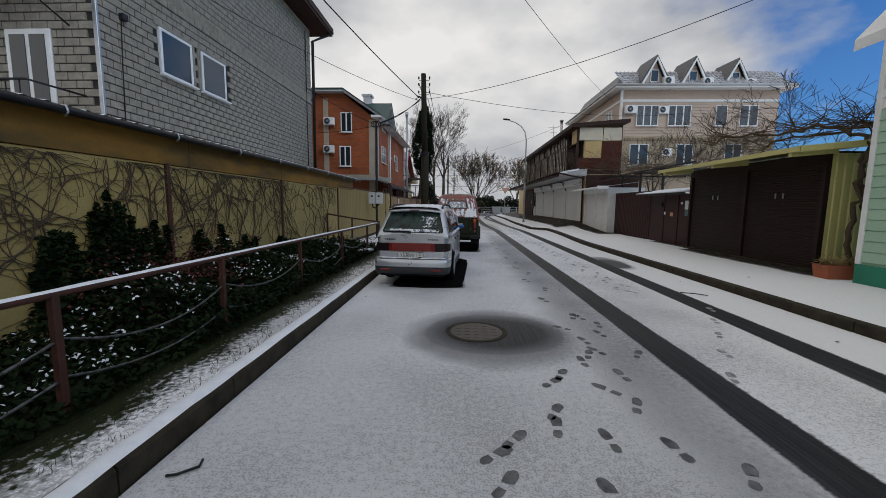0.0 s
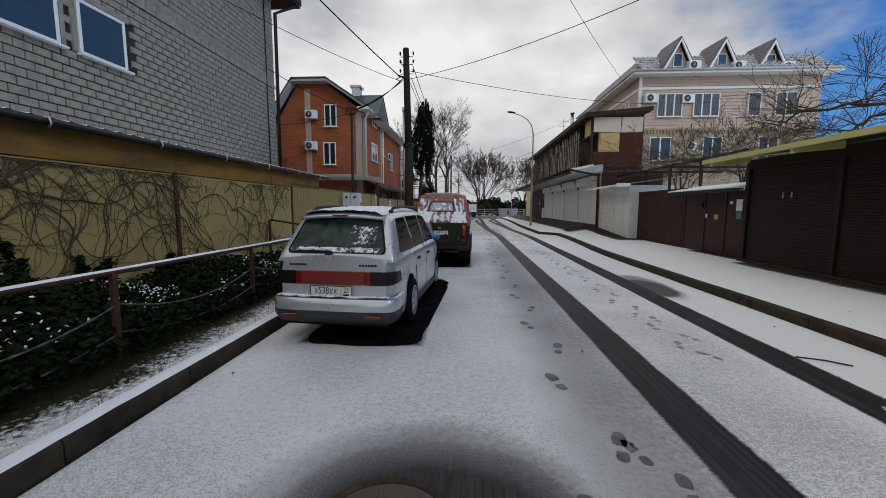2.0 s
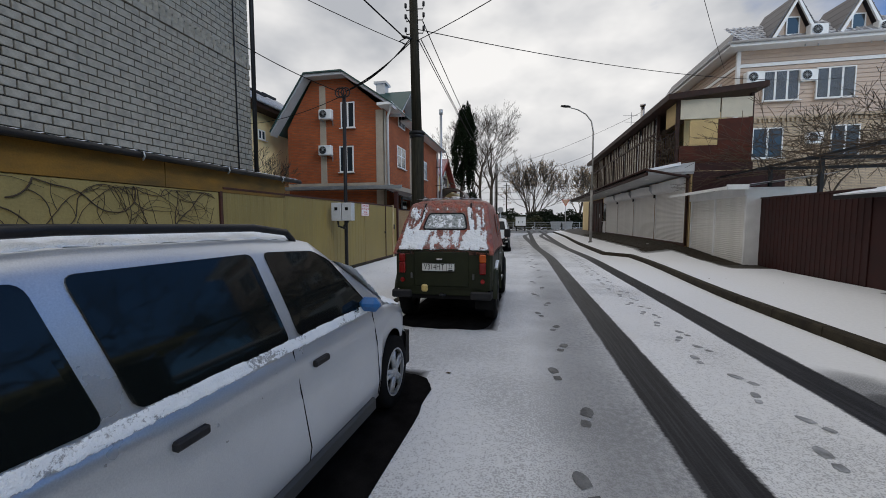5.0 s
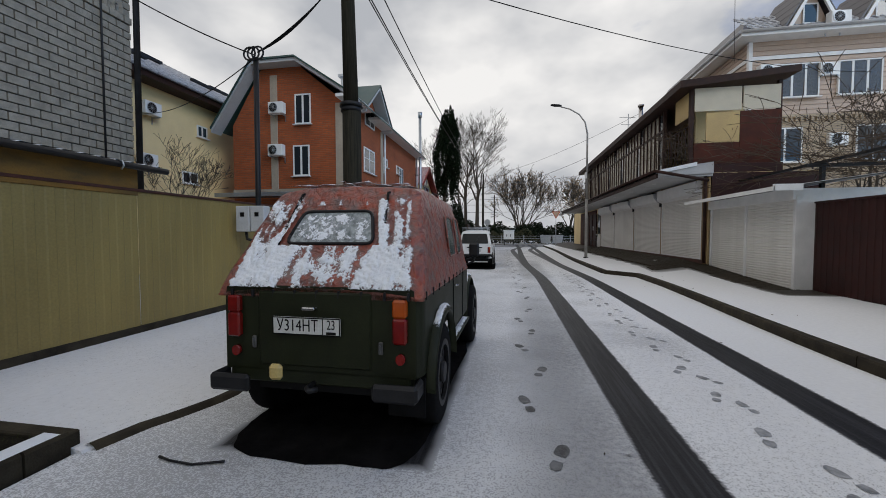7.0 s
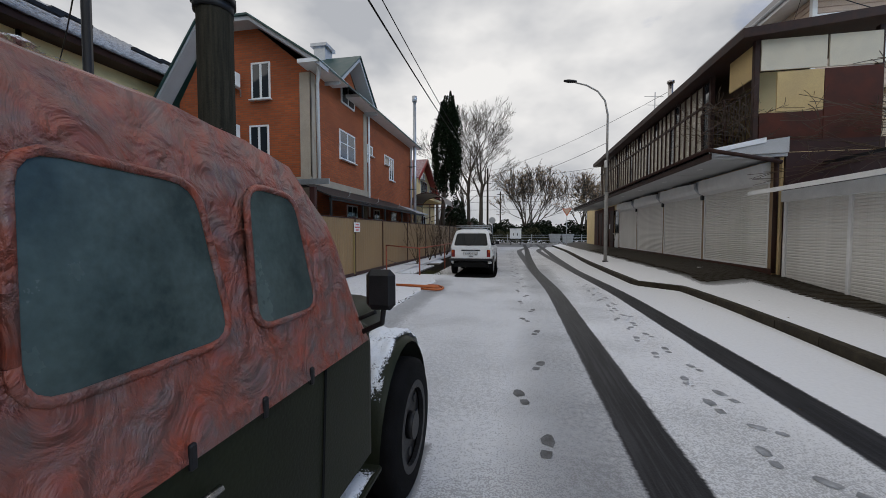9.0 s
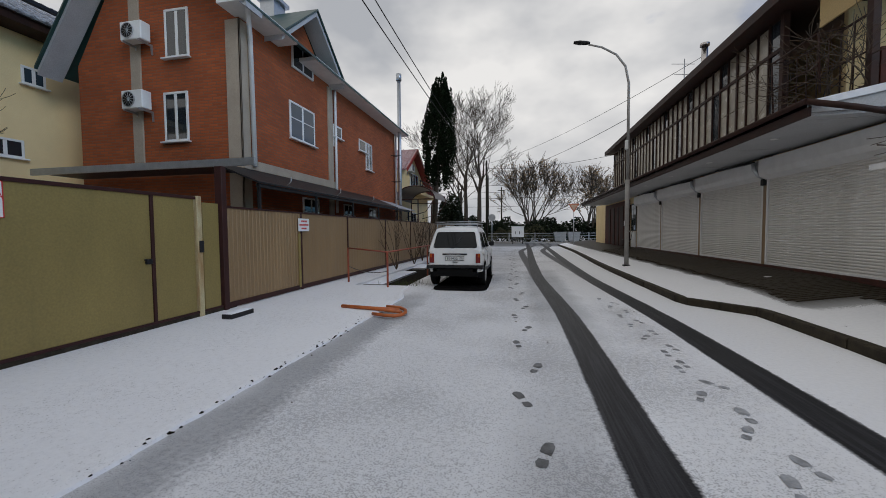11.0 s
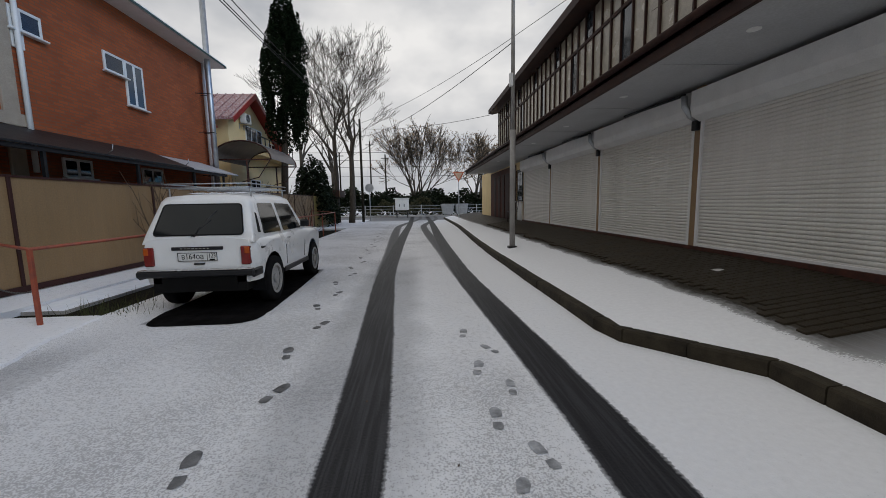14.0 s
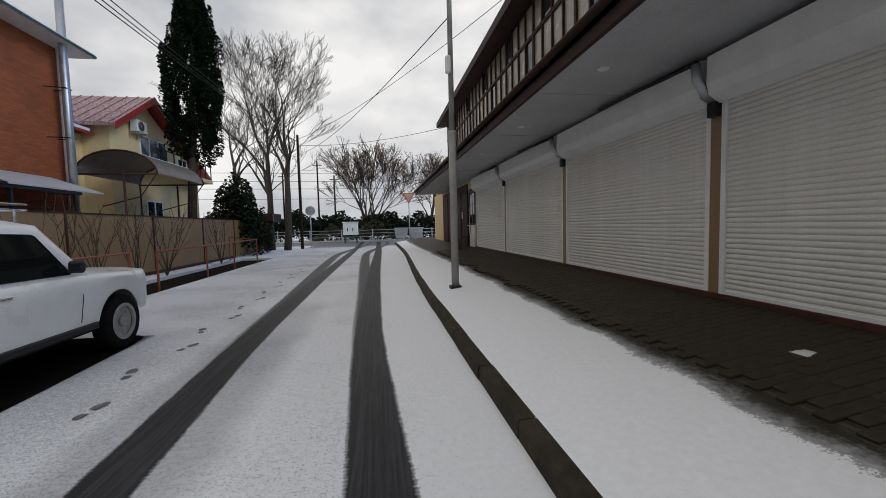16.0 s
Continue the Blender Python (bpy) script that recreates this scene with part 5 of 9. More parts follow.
part("seat", Shape().box(SX - 0.55, 38.82, base + 0.42, SX - 0.15, 39.22, base + 0.45, 0.01), M_DARK, ch2)
for x, y in ((SX - 0.53, 38.84), (SX - 0.17, 38.84), (SX - 0.53, 39.20), (SX - 0.17, 39.20)):
    part("leg", Shape().tube([(x, y, pave_z(x, y)), (x, y, base + 0.43)], 0.013, 6), M_DARK, ch2)
part("backrest", Shape().tube([(SX - 0.17, 38.84, base + 0.43), (SX - 0.10, 38.84, base + 0.9), (SX - 0.10, 39.20, base + 0.9), (SX - 0.17, 39.20, base + 0.43)], 0.013, 6), M_DARK, ch2)

# ---- paving bricks laid bare under the canopy ----
pv = thing("paving", "wet dark paving bricks under the shop canopy", "paving", kind="structure")
pb = Shape().box(0, 0, 0, 0.196, 0.096, 0.03, 0.005).mesh("paving_brick")
pb.materials.append(M_PAVER)
cnt = 0
y = 20.0
extra = Shape()
while y < 40:
    x = 5.78 + (0.1 if int(y * 10) % 2 else 0)
    while x < (SX - 0.08 if y > 23.9 else 7.44):
        lim = (5.84 if y > 24.0 else 6.72) + 0.14 * (0.5 + noise.noise((x * 2, y * 1.3, 0)))
        if x > lim:
            z = pave_z(x + 0.1, y) - 0.022 + random.uniform(-0.002, 0.002)
            slope = math.degrees(math.atan2(pave_z(x + 0.2, y) - pave_z(x, y), 0.2))
            if cnt < 300 and y > 22.0:
                ob = new("paving_brick", pb)
                ob.parent = pv
                ob.matrix_local = pose(x, y, z, 0, -slope, 0)
                cnt += 1
            else:
                m = pose(x, y, z, 0, -slope, 0)
                t = Shape().box(0, 0, 0, 0.194, 0.094, 0.03)
                extra.add([m @ Vector(p) for p in t.v], t.f)
        x += 0.2
    y += 0.1
tagged(part("paving_rest", extra, M_PAVER, pv), kind="stuff")

# ---- white shutter stall ----
st = thing("stall", "white metal stall with two roller shutters and a sheet roof", "stall", (-0.36, -0.12, 0))
bz = 0.10
part("body", Shape().box(7.86, 20.13, bz, 9.6, 23.81, 2.45), M_WHITE, st)
for y0, y1 in ((20.23, 21.94), (22.02, 23.73)):
    me = Shape().loft([[(u, y0, 0.062 * q), (u, y1, 0.062 * q)] for u, q in ((0, 0), (-0.012, 0.25), (-0.012, 0.75), (0, 1))], cap=False, smooth=False).mesh("slat")
    me.materials.append(M_SHUTTER)
    shut = part("shutter", Shape().box(7.852, y0, bz + 0.06, 7.858, y1, 2.2), M_SHUTTER, st, "white slatted shutter")
    for k in range(34):
        ob = new("slat", me)
        ob.parent = shut
        ob.location = (7.85, 0, bz + 0.08 + k * 0.062)
for y in (20.16, 21.98, 23.78):
    part("guide", Shape().box(7.80, y - 0.04, bz, 7.86, y + 0.04, 2.3, 0.006), M_WHITE, st)
part("header", Shape().box(7.74, 20.13, 2.2, 7.87, 23.83, 2.46, 0.01), M_WHITE, st)
rf = Shape()
rf.loft([[(7.05, 19.63 + k * 0.05, 2.42 + 0.012 * (k % 2)), (9.7, 19.63 + k * 0.05, 2.78 + 0.012 * (k % 2))] for k in range(84)], cap=False, smooth=False)
rf.loft([[(7.05, 19.63 + k * 0.05, 2.40), (9.7, 19.63 + k * 0.05, 2.76)] for k in range(84)], cap=False, smooth=False)
part("roof", rf, M_SOFFIT, st, "frosted white sheet roof")
part("roof_edge", Shape().box(7.03, 19.61, 2.36, 7.07, 23.80, 2.45).box(7.05, 19.61, 2.36, 7.6, 19.65, 2.5), M_WHITE, st)

# ---- brown fence, gate with small roof, kiosk ----
fn = thing("fence_brown", "dark brown profiled sheet fence", "fence", kind="structure")
part("sheet", corrugated(0, 3.66, 0.12, 2.12, 0.15, 0.014), M_DBROWN, fn).matrix_local = pose(7.84, 20.11, 0, 0, 0, WEST)
part("plinth", Shape().box(7.78, 16.4, 0.0, 7.95, 20.11, 0.16, 0.01), M_KERB, fn)
part("cap_rail", Shape().box(7.80, 16.45, 2.11, 7.90, 20.11, 2.15, 0.005), M_DBROWN, fn)
gd = thing("gate_brown", "dark brown double gate under a small snowy roof, notices pinned on it", "gate", kind="structure")
for y0, y1 in ((13.5, 14.35), (14.40, 15.30), (15.35, 16.4)):
    part("leaf", Shape().box(7.82, y0, 0.14, 7.87, y1, 1.95, 0.008), M_DBROWN, gd)
part("frame", Shape().box(7.80, 13.42, 0.1, 7.88, 13.48, 2.0, 0.005).box(7.80, 14.355, 0.1, 7.88, 14.395, 2.0, 0.005).box(7.80, 15.305, 0.1, 7.88, 15.345, 2.0, 0.005).box(7.80, 16.40, 0.1, 7.88, 16.45, 2.0, 0.005), M_DBROWN, gd)
part("roof", Shape().slab([(7.35, 13.2, 1.98), (8.4, 13.2, 2.16), (8.4, 13.2, 2.22), (7.35, 13.2, 2.03)], (0, 3.5, 0)), M_SNOW, gd, "snow-covered little roof")
part("roof_edge", Shape().box(7.33, 13.2, 1.92, 7.36, 16.7, 2.0), M_DARK, gd)
part("notice", Shape().box(7.80, 13.72, 1.42, 7.815, 13.95, 1.72), M_SIGNWHITE, gd, "white paper notice")
part("notice", Shape().box(7.80, 13.72, 1.20, 7.815, 13.93, 1.40), mat("grey-green card", (0.10, 0.17, 0.17), (0.08, 0.14, 0.14), 0.6), gd, "grey-green card")
part("notice", Shape().box(7.80, 14.68, 1.16, 7.815, 14.86, 1.30), mat("orange card", (0.55, 0.30, 0.12), (0.5, 0.26, 0.1), 0.6), gd, "orange card")
part("letterbox", Shape().box(7.76, 15.42, 1.5, 7.82, 15.66, 1.66, 0.01), M_DARK, gd)
part("bell", Shape().box(7.79, 15.2, 1.2, 7.82, 15.26, 1.32, 0.006).box(7.79, 14.1, 1.6, 7.82, 14.2, 1.68, 0.006), M_WHITE, gd)

ki = thing("kiosk", "closed dark brown shutter kiosk with a pale yellow-green roof", "kiosk")
part("body", Shape().box(7.55, 8.55, 0.10, 9.6, 13.3, 2.66), M_KIOSK, ki)
for y0, y1 in ((8.68, 10.68), (10.84, 13.05)):
    me = Shape().loft([[(u, y0, 0.055 * q), (u, y1, 0.055 * q)] for u, q in ((0, 0), (-0.012, 0.25), (-0.012, 0.75), (0, 1))], cap=False, smooth=False).mesh("slat")
    me.materials.append(M_KIOSK)
    shut = part("shutter", Shape().box(7.542, y0, 0.22, 7.548, y1, 2.42), M_KIOSK, ki, "dark brown slatted shutter")
    for k in range(40):
        ob = new("slat", me)
        ob.parent = shut
        ob.location = (7.54, 0, 0.22 + k * 0.055)
    for d in (-0.11, 0.11):
        part("handle", Shape().box(7.50, (y0 + y1) / 2 + d - 0.01, 1.72, 7.53, (y0 + y1) / 2 + d + 0.01, 1.84, 0.003), M_GALV, ki)
for y in (8.6, 10.76, 13.15):
    part("guide", Shape().box(7.48, y - 0.05, 0.12, 7.56, y + 0.05, 2.45, 0.006), M_KIOSK, ki)
part("plinth", Shape().box(7.47, 8.55, 0.06, 7.56, 13.3, 0.22, 0.01), M_KERB, ki)
part("side_sheet", corrugated(0, 2.0, 0.25, 2.62, 0.16, 0.02), M_OLIVE, ki, "pale yellow profiled side").matrix_local = pose(7.58, 8.54, 0, 0, 0, SOUTH)
rf = Shape()
for dz in (0.0, 0.03):
    rf.loft([[(6.62, 8.15 + k * 0.08, 2.66 + dz + 0.016 * (k % 2)), (9.7, 8.15 + k * 0.08, 2.98 + dz + 0.016 * (k % 2))] for k in range(68)], cap=False, smooth=False)
part("roof_sheet", rf, M_OLIVE, ki)
part("fascia", Shape().box(6.60, 8.15, 2.60, 6.63, 13.55, 2.70).slab([(6.6, 8.14, 2.58), (9.7, 8.14, 2.90), (9.7, 8.14, 3.0), (6.6, 8.14, 2.70)], (0, 0.03, 0)), M_OLIVE, ki)
for y in (8.4, 10.8, 13.2):
    part("rafter", Shape().slab([(6.65, y, 2.52), (7.55, y, 2.60), (7.55, y, 2.74), (6.65, y, 2.65)], (0, 0.08, 0)), M_OLIVE, ki)
# mint green house beside the camera's start
mh = thing("green_house", "mint green sided house with white trim", "house", kind="structure")
part("wall", Shape().box(7.30, -9, 0.0, 14, 7.45, 5.2), M_GREENSIDE, mh)
for k in range(24):
    z = 0.55 + k * 0.19
    part("siding_board", Shape().slab([(7.27, -9, z), (7.285, -9, z + 0.18), (7.31, -9, z + 0.185), (7.31, -9, z)], (0, 16.44, 0)).slab([(7.31, 7.49, z), (7.31, 7.465, z + 0.18), (7.31, 7.44, z + 0.185), (7.31, 7.44, z)], (6, 0, 0)), M_GREENSIDE if z < 3.2 else M_WHITE, mh)
part("base", Shape().box(7.23, -9, 0, 7.31, 7.50, 0.5, 0.01), mat("green painted plinth", (0.02, 0.22, 0.13), (0.015, 0.16, 0.1), 0.6), mh)
part("corner_trim", Shape().box(7.25, 7.44, 0.5, 7.35, 7.53, 5.2, 0.01), M_WHITE, mh)
part("gable_roof", Shape().slab([(7.3, 8.1, 4.4), (11, 8.1, 8.6), (11, 8.1, 8.8), (7.3, 8.1, 4.6)], (0, -17, 0)), M_WHITE, mh)
pl = thing("planter", "terracotta trough with dry plants under snow", "planter")
part("trough", Shape().slab([(7.05, 7.75, 0.16), (7.75, 7.75, 0.16), (7.80, 7.75, 0.42), (7.0, 7.75, 0.42)], (0, 0.32, 0)), mat("terracotta", (0.36, 0.10, 0.04), (0.26, 0.08, 0.04), 0.8), pl)
dry = Shape()
for k in range(90):
    x, y = random.uniform(7.05, 7.75), random.uniform(7.8, 8.02)
    a = random.uniform(-0.25, 0.25)
    dry.tube([(x, y, 0.40), (x + a * 0.4, y + random.uniform(-0.05, 0.05), 0.52), (x + a, y + random.uniform(-0.12, 0.1), 0.48 + random.uniform(-0.1, 0.15))], 0.006, 3)
part("dry_leaves", dry, mat("straw", (0.34, 0.26, 0.10), (0.2, 0.15, 0.06), 0.8), pl)

# ---- pink-beige guest house ----
th = thing("guest_house", "three-storey pink-beige sided guest house with gabled dormers", "house", kind="structure")
TX0, TX1, TY = 11.5, 22.4, 29.4
before = set(scene.objects)
lvl = 6.6
part("wall", Shape().box(TX0, TY, 0, TX1, 41, lvl), M_CBRICK, th, "cream brick lower storeys")
part("upper_wall", Shape().box(TX0 - 0.02, TY - 0.02, lvl, TX1 + 0.02, 41, 9.8), M_SIDING, th)
k = 0
z = lvl
while z < 9.7:
    part("siding_board", Shape().slab([(TX0 - 0.02, TY - 0.055, z), (TX0 - 0.02, TY - 0.025, z + 0.19), (TX0 - 0.02, TY - 0.02, z + 0.19), (TX0 - 0.02, TY - 0.02, z)], (TX1 - TX0 + 0.04, 0, 0)).slab([(TX0 - 0.055, TY - 0.02, z), (TX0 - 0.025, TY - 0.02, z + 0.19), (TX0 - 0.02, TY - 0.02, z + 0.19), (TX0 - 0.02, TY - 0.02, z)], (0, 11, 0)), M_SIDING, th)
    z += 0.2
dn = Shape().box(TX0 - 0.06, TY - 0.07, lvl - 0.12, TX1, TY, lvl, 0.0).box(TX0 - 0.07, TY - 0.07, lvl - 0.12, TX0, 41, lvl)
for k in range(54):
    dn.box(TX0 + k * 0.2, TY - 0.08, lvl - 0.30, TX0 + k * 0.2 + 0.1, TY, lvl - 0.12)
part("dentil_band", dn, M_CBRICK, th)
part("white_band", Shape().box(TX0 - 0.07, TY - 0.075, 9.0, TX1, TY - 0.02, 9.16).box(TX0 - 0.075, TY - 0.075, 9.0, TX0 - 0.02, 41, 9.16), M_WHITE, th)
part("corner_trim", Shape().box(TX0 - 0.08, TY - 0.08, lvl, TX0 + 0.08, TY + 0.08, 9.8, 0.01), M_WHITE, th)
for x, w, p in ((13.35, 1.55, 3), (15.6, 1.6, 3), (18.5, 0.8, 1), (20.4, 1.3, 2)):
    window(th, pose(x, TY - 0.10, 7.30, 0, 0, SOUTH), w, 1.45, p, curtain=True)
for x, w in ((12.95, 1.35), (16.2, 1.2), (19.6, 1.2)):
    window(th, pose(x, TY - 0.01, 4.55, 0, 0, SOUTH), w, 1.5, 2)
    window(th, pose(x, TY - 0.01, 1.2, 0, 0, SOUTH), w, 1.4, 2)
window(th, pose(TX0 - 0.10, 31.4, 7.35, 0, 0, WEST), 1.2, 1.4, 2, curtain=True)
window(th, pose(TX0 - 0.10, 35.0, 7.35, 0, 0, WEST), 1.2, 1.4, 2)
for x in (12.05, 14.42):
    air_unit(pose(x, TY - 0.03, 8.15, 0, 0, SOUTH))
air_unit(pose(14.9, TY, 5.2, 0, 0, SOUTH))
part("eaves", Shape().box(TX0 - 0.7, TY - 0.7, 9.8, TX1 + 0.7, 41.6, 9.98), M_WHITE, th)
part("gutter", Shape().tube([(TX0 - 0.7, TY - 0.75, 9.98), (TX1 + 0.7, TY - 0.75, 9.98)], 0.07, 8).tube([(TX0 - 0.75, TY - 0.7, 9.98), (TX0 - 0.75, 41.6, 9.98)], 0.07, 8), M_SOFFIT, th)
part("roof", Shape().slab([(TX0 - 0.7, TY - 0.7, 9.98), (TX1 + 0.7, TY - 0.7, 9.98), (TX1 - 0.3, TY + 1.2, 11.45), (TX0 + 0.5, TY + 1.2, 11.45)], (0, 9, 0)), M_ROOFTILE, th)
SNOWTILE = mat("snowy roof tile", (0.66, 0.68, 0.71), (0.20, 0.20, 0.22), 0.6, scale=5, fine=60, bump=0.3)
tile_ribs(th, (TX0 - 0.2, TY - 0.62, 10.02), (1, 0, 0), Vector((0, 1.9, 1.47)).normalized(), 38, 7, 0.30, 0.33, SNOWTILE)
for i, x in enumerate((13.5, 16.3, 19.4)):
    d = thing("dormer", "steep gabled roof dormer with white trim and a small window", "dormer", group="roof dormers of the guest house")
    zt = 11.95 if i < 2 else 11.9
    part("front", Shape().slab([(x - 0.85, TY - 0.5, 10.02), (x + 0.85, TY - 0.5, 10.02), (x, TY - 0.5, zt - 0.15)], (0, 1.2, 0)), M_SIDING, d)
    for sg in (-1, 1):
        part("roof_side", Shape().slab([(x + sg * 1.15, TY - 0.75, 9.95), (x, TY - 0.75, zt), (x, TY - 0.75, zt + 0.10), (x + sg * 1.25, TY - 0.75, 9.95)], (0, 2.2, 0)), M_ROOFTILE, d)
        part("barge_board", Shape().slab([(x + sg * 1.12, TY - 0.8, 9.90), (x, TY - 0.8, zt - 0.04), (x, TY - 0.8, zt - 0.24), (x + sg * 0.95, TY - 0.8, 9.90)], (0, 0.08, 0)), M_WHITE, d)
        for q in range(5):
            t = (q + 0.5) / 5
            part("tile_row", Shape().box(x + sg * (1.2 * (1 - t)) - 0.02, TY - 0.76, 9.98 + (zt - 9.95) * t, x + sg * (1.2 * (1 - t)) + 0.04, TY + 1.2, 10.03 + (zt - 9.95) * t), M_ROOFTILE, d)
    window(d, pose(x, TY - 0.52, 10.25, 0, 0, SOUTH), 0.6, 0.85, 1, sill=False, deep=0.06)
    air_unit(pose(x + 0.85, TY - 0.55, 10.0, 0, 0, SOUTH))
turn = Matrix.Translation((TX0, TY, 0)) @ Matrix.Rotation(radians(5), 4, "Z") @ Matrix.Translation((-TX0, -TY, 0))
for ob in set(scene.objects) - before:
    if not ob.parent:
        ob.matrix_world = turn @ ob.matrix_world
# ---- railings ----
M_CHAIN = mat("dull chain steel", (0.12, 0.12, 0.12), (0.05, 0.05, 0.05), 0.6, 0.3, scale=20, fine=120, bump=0.2)


def railing(name, label, pts, z, posts, material, snow=False, chains=(), ground=0.1, thick=0.024):
    r = thing(name, label, "railing")
    part("handrail", Shape().tube([(x, y, zz) for x, y, zz in pts], thick, 8), material, r)
    for x, y, top in posts:
        part("post", Shape().box(x - thick, y - thick, ground - 0.05, x + thick, y + thick, top, 0.004), material, r)
    if snow:
        s = Shape()
        rows = []
        for (a, b) in zip(pts, pts[1:]):
            n = 60
            for k in range(n):
                p = Vector(a).lerp(Vector(b), k / n)
                h = 0.014 + 0.006 * noise.noise((p.y * 6, 1, 2))
                rows.append([(p.x - 0.02, p.y, p.z + 0.018), (p.x, p.y, p.z + 0.022 + h), (p.x + 0.02, p.y, p.z + 0.018)])
        s.loft(rows, cap=False)
        part("rail_snow", s, M_SNOW, r, "snow on the handrail")
    for (xa, ya, za), (xb, yb, zb), sag in chains:
        c = Shape()
        n = 22
        for k in range(n):
            t0, t1 = k / n, (k + 1.25) / n
            p = [Vector((xa + (xb - xa) * t, ya + (yb - ya) * t, za + (zb - za) * t - sag * 4 * t * (1 - t))) for t in (t0, min(1, t1))]
            c.tube(p, 0.011 if k % 2 else 0.008, 5)
        part("chain", c, M_CHAIN, r, "slack grey chain")
    return r


RX = -2.5
ry = [-3.9, -1.8, 0.3, 2.5, 4.2, 6.2, 8.35, 10.6, 12.1]
chains = []
for a, b in zip(ry, ry[1:]):
    chains += [((RX, a, 0.62), (RX, b, 0.60), 0.17), ((RX, a, 0.36), (RX, b, 0.34), 0.13)]
railing("railing", "rusty brown railing with hanging chains and snow on its rail", [(RX, -6, 0.9), (RX, 12.1, 0.9)], 0.9, [(RX, y, 0.9) for y in ry], M_REDPAINT, True, chains)
railing("railing", "short rusty brown railing across the end of the ditch", [(RX + 0.02, 12.13, 0.93), (-3.3, 11.95, 1.05), (-3.95, 11.6, 1.18)], 0.9, [(-3.3, 11.95, 1.05), (-3.95, 11.6, 1.18)], M_REDPAINT, False, [((RX, 12.1, 0.45), (-3.95, 11.6, 0.7), 0.1)])
railing("railing", "red oxide railing beside the open ditch", [(-3.50, 26.75, 1.02), (-2.02, 25.95, 0.95), (-1.80, 29.4, 0.98), (-1.72, 33.0, 1.0)], 0.95, [(-3.50, 26.75, 1.02), (-2.02, 25.95, 0.95), (-1.80, 29.4, 0.98), (-1.72, 33.0, 1.0)], M_REDRAIL, False, [((-3.50, 26.75, 0.5), (-2.02, 25.95, 0.45), 0.1)], ground=-0.02, thick=0.022)
railing("railing", "red oxide railing farther along the ditch", [(-1.9, 34.4, 0.95), (-1.9, 37.2, 0.97), (-1.95, 42.5, 1.0), (-3.5, 43.6, 1.1)], 0.95, [(-1.9, 34.4, 0.95), (-1.9, 37.2, 0.97), (-1.92, 39.6, 0.98), (-1.95, 42.5, 1.0), (-3.5, 43.6, 1.1)], M_REDRAIL, False, [((-1.9, 37.2, 0.4), (-1.92, 39.6, 0.4), 0.12)], ground=-0.02, thick=0.022)

# ---- planted bed by the vine wall ----
def leaf_cloud(name, label, n, place, size, m, category, parent=None, kind="stuff"):
    """Many small folded leaves; place(k) returns a point and a size factor."""
    s = Shape()
    for k in range(n):
        p, q = place(k)
        p = Vector(p)
        a = Euler((random.uniform(-1, 1), random.uniform(-1, 1), random.uniform(0, 6.3))).to_matrix()
        w, l = size * q * random.uniform(0.5, 0.8), size * q * random.uniform(0.9, 1.4)
        v = [a @ Vector(c) + p for c in ((-w / 2, 0, 0), (0, -l / 2, -w * 0.2), (w / 2, 0, 0), (0, l / 2, -w * 0.2))]
        b = len(s.v)
        s.v += [tuple(c) for c in v]
        s.f += [(b, b + 1, b + 2, b + 3)]
        s.smooth.append(False)
    if parent:
        return part(name, s, m, parent)
    return whole(name, s, m, label, category, kind=kind)


def bush_height(y):
    low = 0.42 + 0.58 * smooth_edge(3.2, 4.1, y) * (1 - 0.35 * smooth_edge(6.5, 8.5, y))
    return low * (0.40 + 0.40 * (0.5 + noise.noise((y * 0.9, 4.2, 0))) + 0.22 * max(0, noise.noise((y * 2.3, 1.1, 0))))


def in_bed(k):
    y = random.uniform(-5.5, 12.0)
    u = random.random()
    x = -4.02 + 1.62 * u
    top = bush_height(y) * (1 - 0.62 * u ** 2)
    return (x, y, 0.08 + top * random.random() ** 0.6), 1.0


leaf_cloud("hedge", "dark evergreen hedge with dry leaves along the wall", 38000, in_bed, 0.068, M_LEAF, "hedge")


def on_bed(k):
    while True:
        y = random.uniform(-5.5, 12.0)
        u = random.random() * 0.95
        if 0.8 * noise.noise((y * 1.3, u * 3, 7)) + 0.5 * noise.noise((y * 7, u * 8, 3)) + 0.25 * (u - 0.5) + 0.35 * (1 - smooth_edge(3.0, 5.0, y)) > 0.16:
            break
    top = bush_height(y) * (1 - 0.55 * u ** 2)
    return (-4.02 + 1.45 * u, y, 0.10 + top * random.uniform(0.86, 1.02)), 1.0


leaf_cloud("hedge_snow", "flecks of snow caught on the hedge leaves", 2300, on_bed, 0.036, M_SNOW, "snow")


random.seed(31)
shoots = []
for y, top, w, n in ((4.55, 1.55, 0.34, 14), (5.15, 1.22, 0.22, 6), (3.95, 1.2, 0.20, 6), (6.1, 1.12, 0.16, 5), (6.7, 1.16, 0.12, 3), (7.5, 0.92, 0.2, 5), (8.7, 0.85, 0.25, 5)):
    for k in range(n):
        d = random.gauss(0, w * 0.8)
        shoots.append((y + d, top * random.uniform(0.72, 1.02) * math.exp(-(d / (w * 1.6)) ** 2 * 0.5), random.uniform(0.03, 0.075), random.uniform(-0.12, 0.12)))


def in_ivy(k):
    y, top, r, lean = shoots[k % len(shoots)]
    z = random.random() ** 0.85
    q = r * (1.35 - z) * (0.7 + 0.6 * math.sin(z * 14 + y * 9) ** 2)
    return (WX + 0.04 + abs(random.gauss(0.03, 0.05)) * (1.5 - z), y + lean * z + random.gauss(0, q), 0.25 + (top - 0.2) * z), 1.0


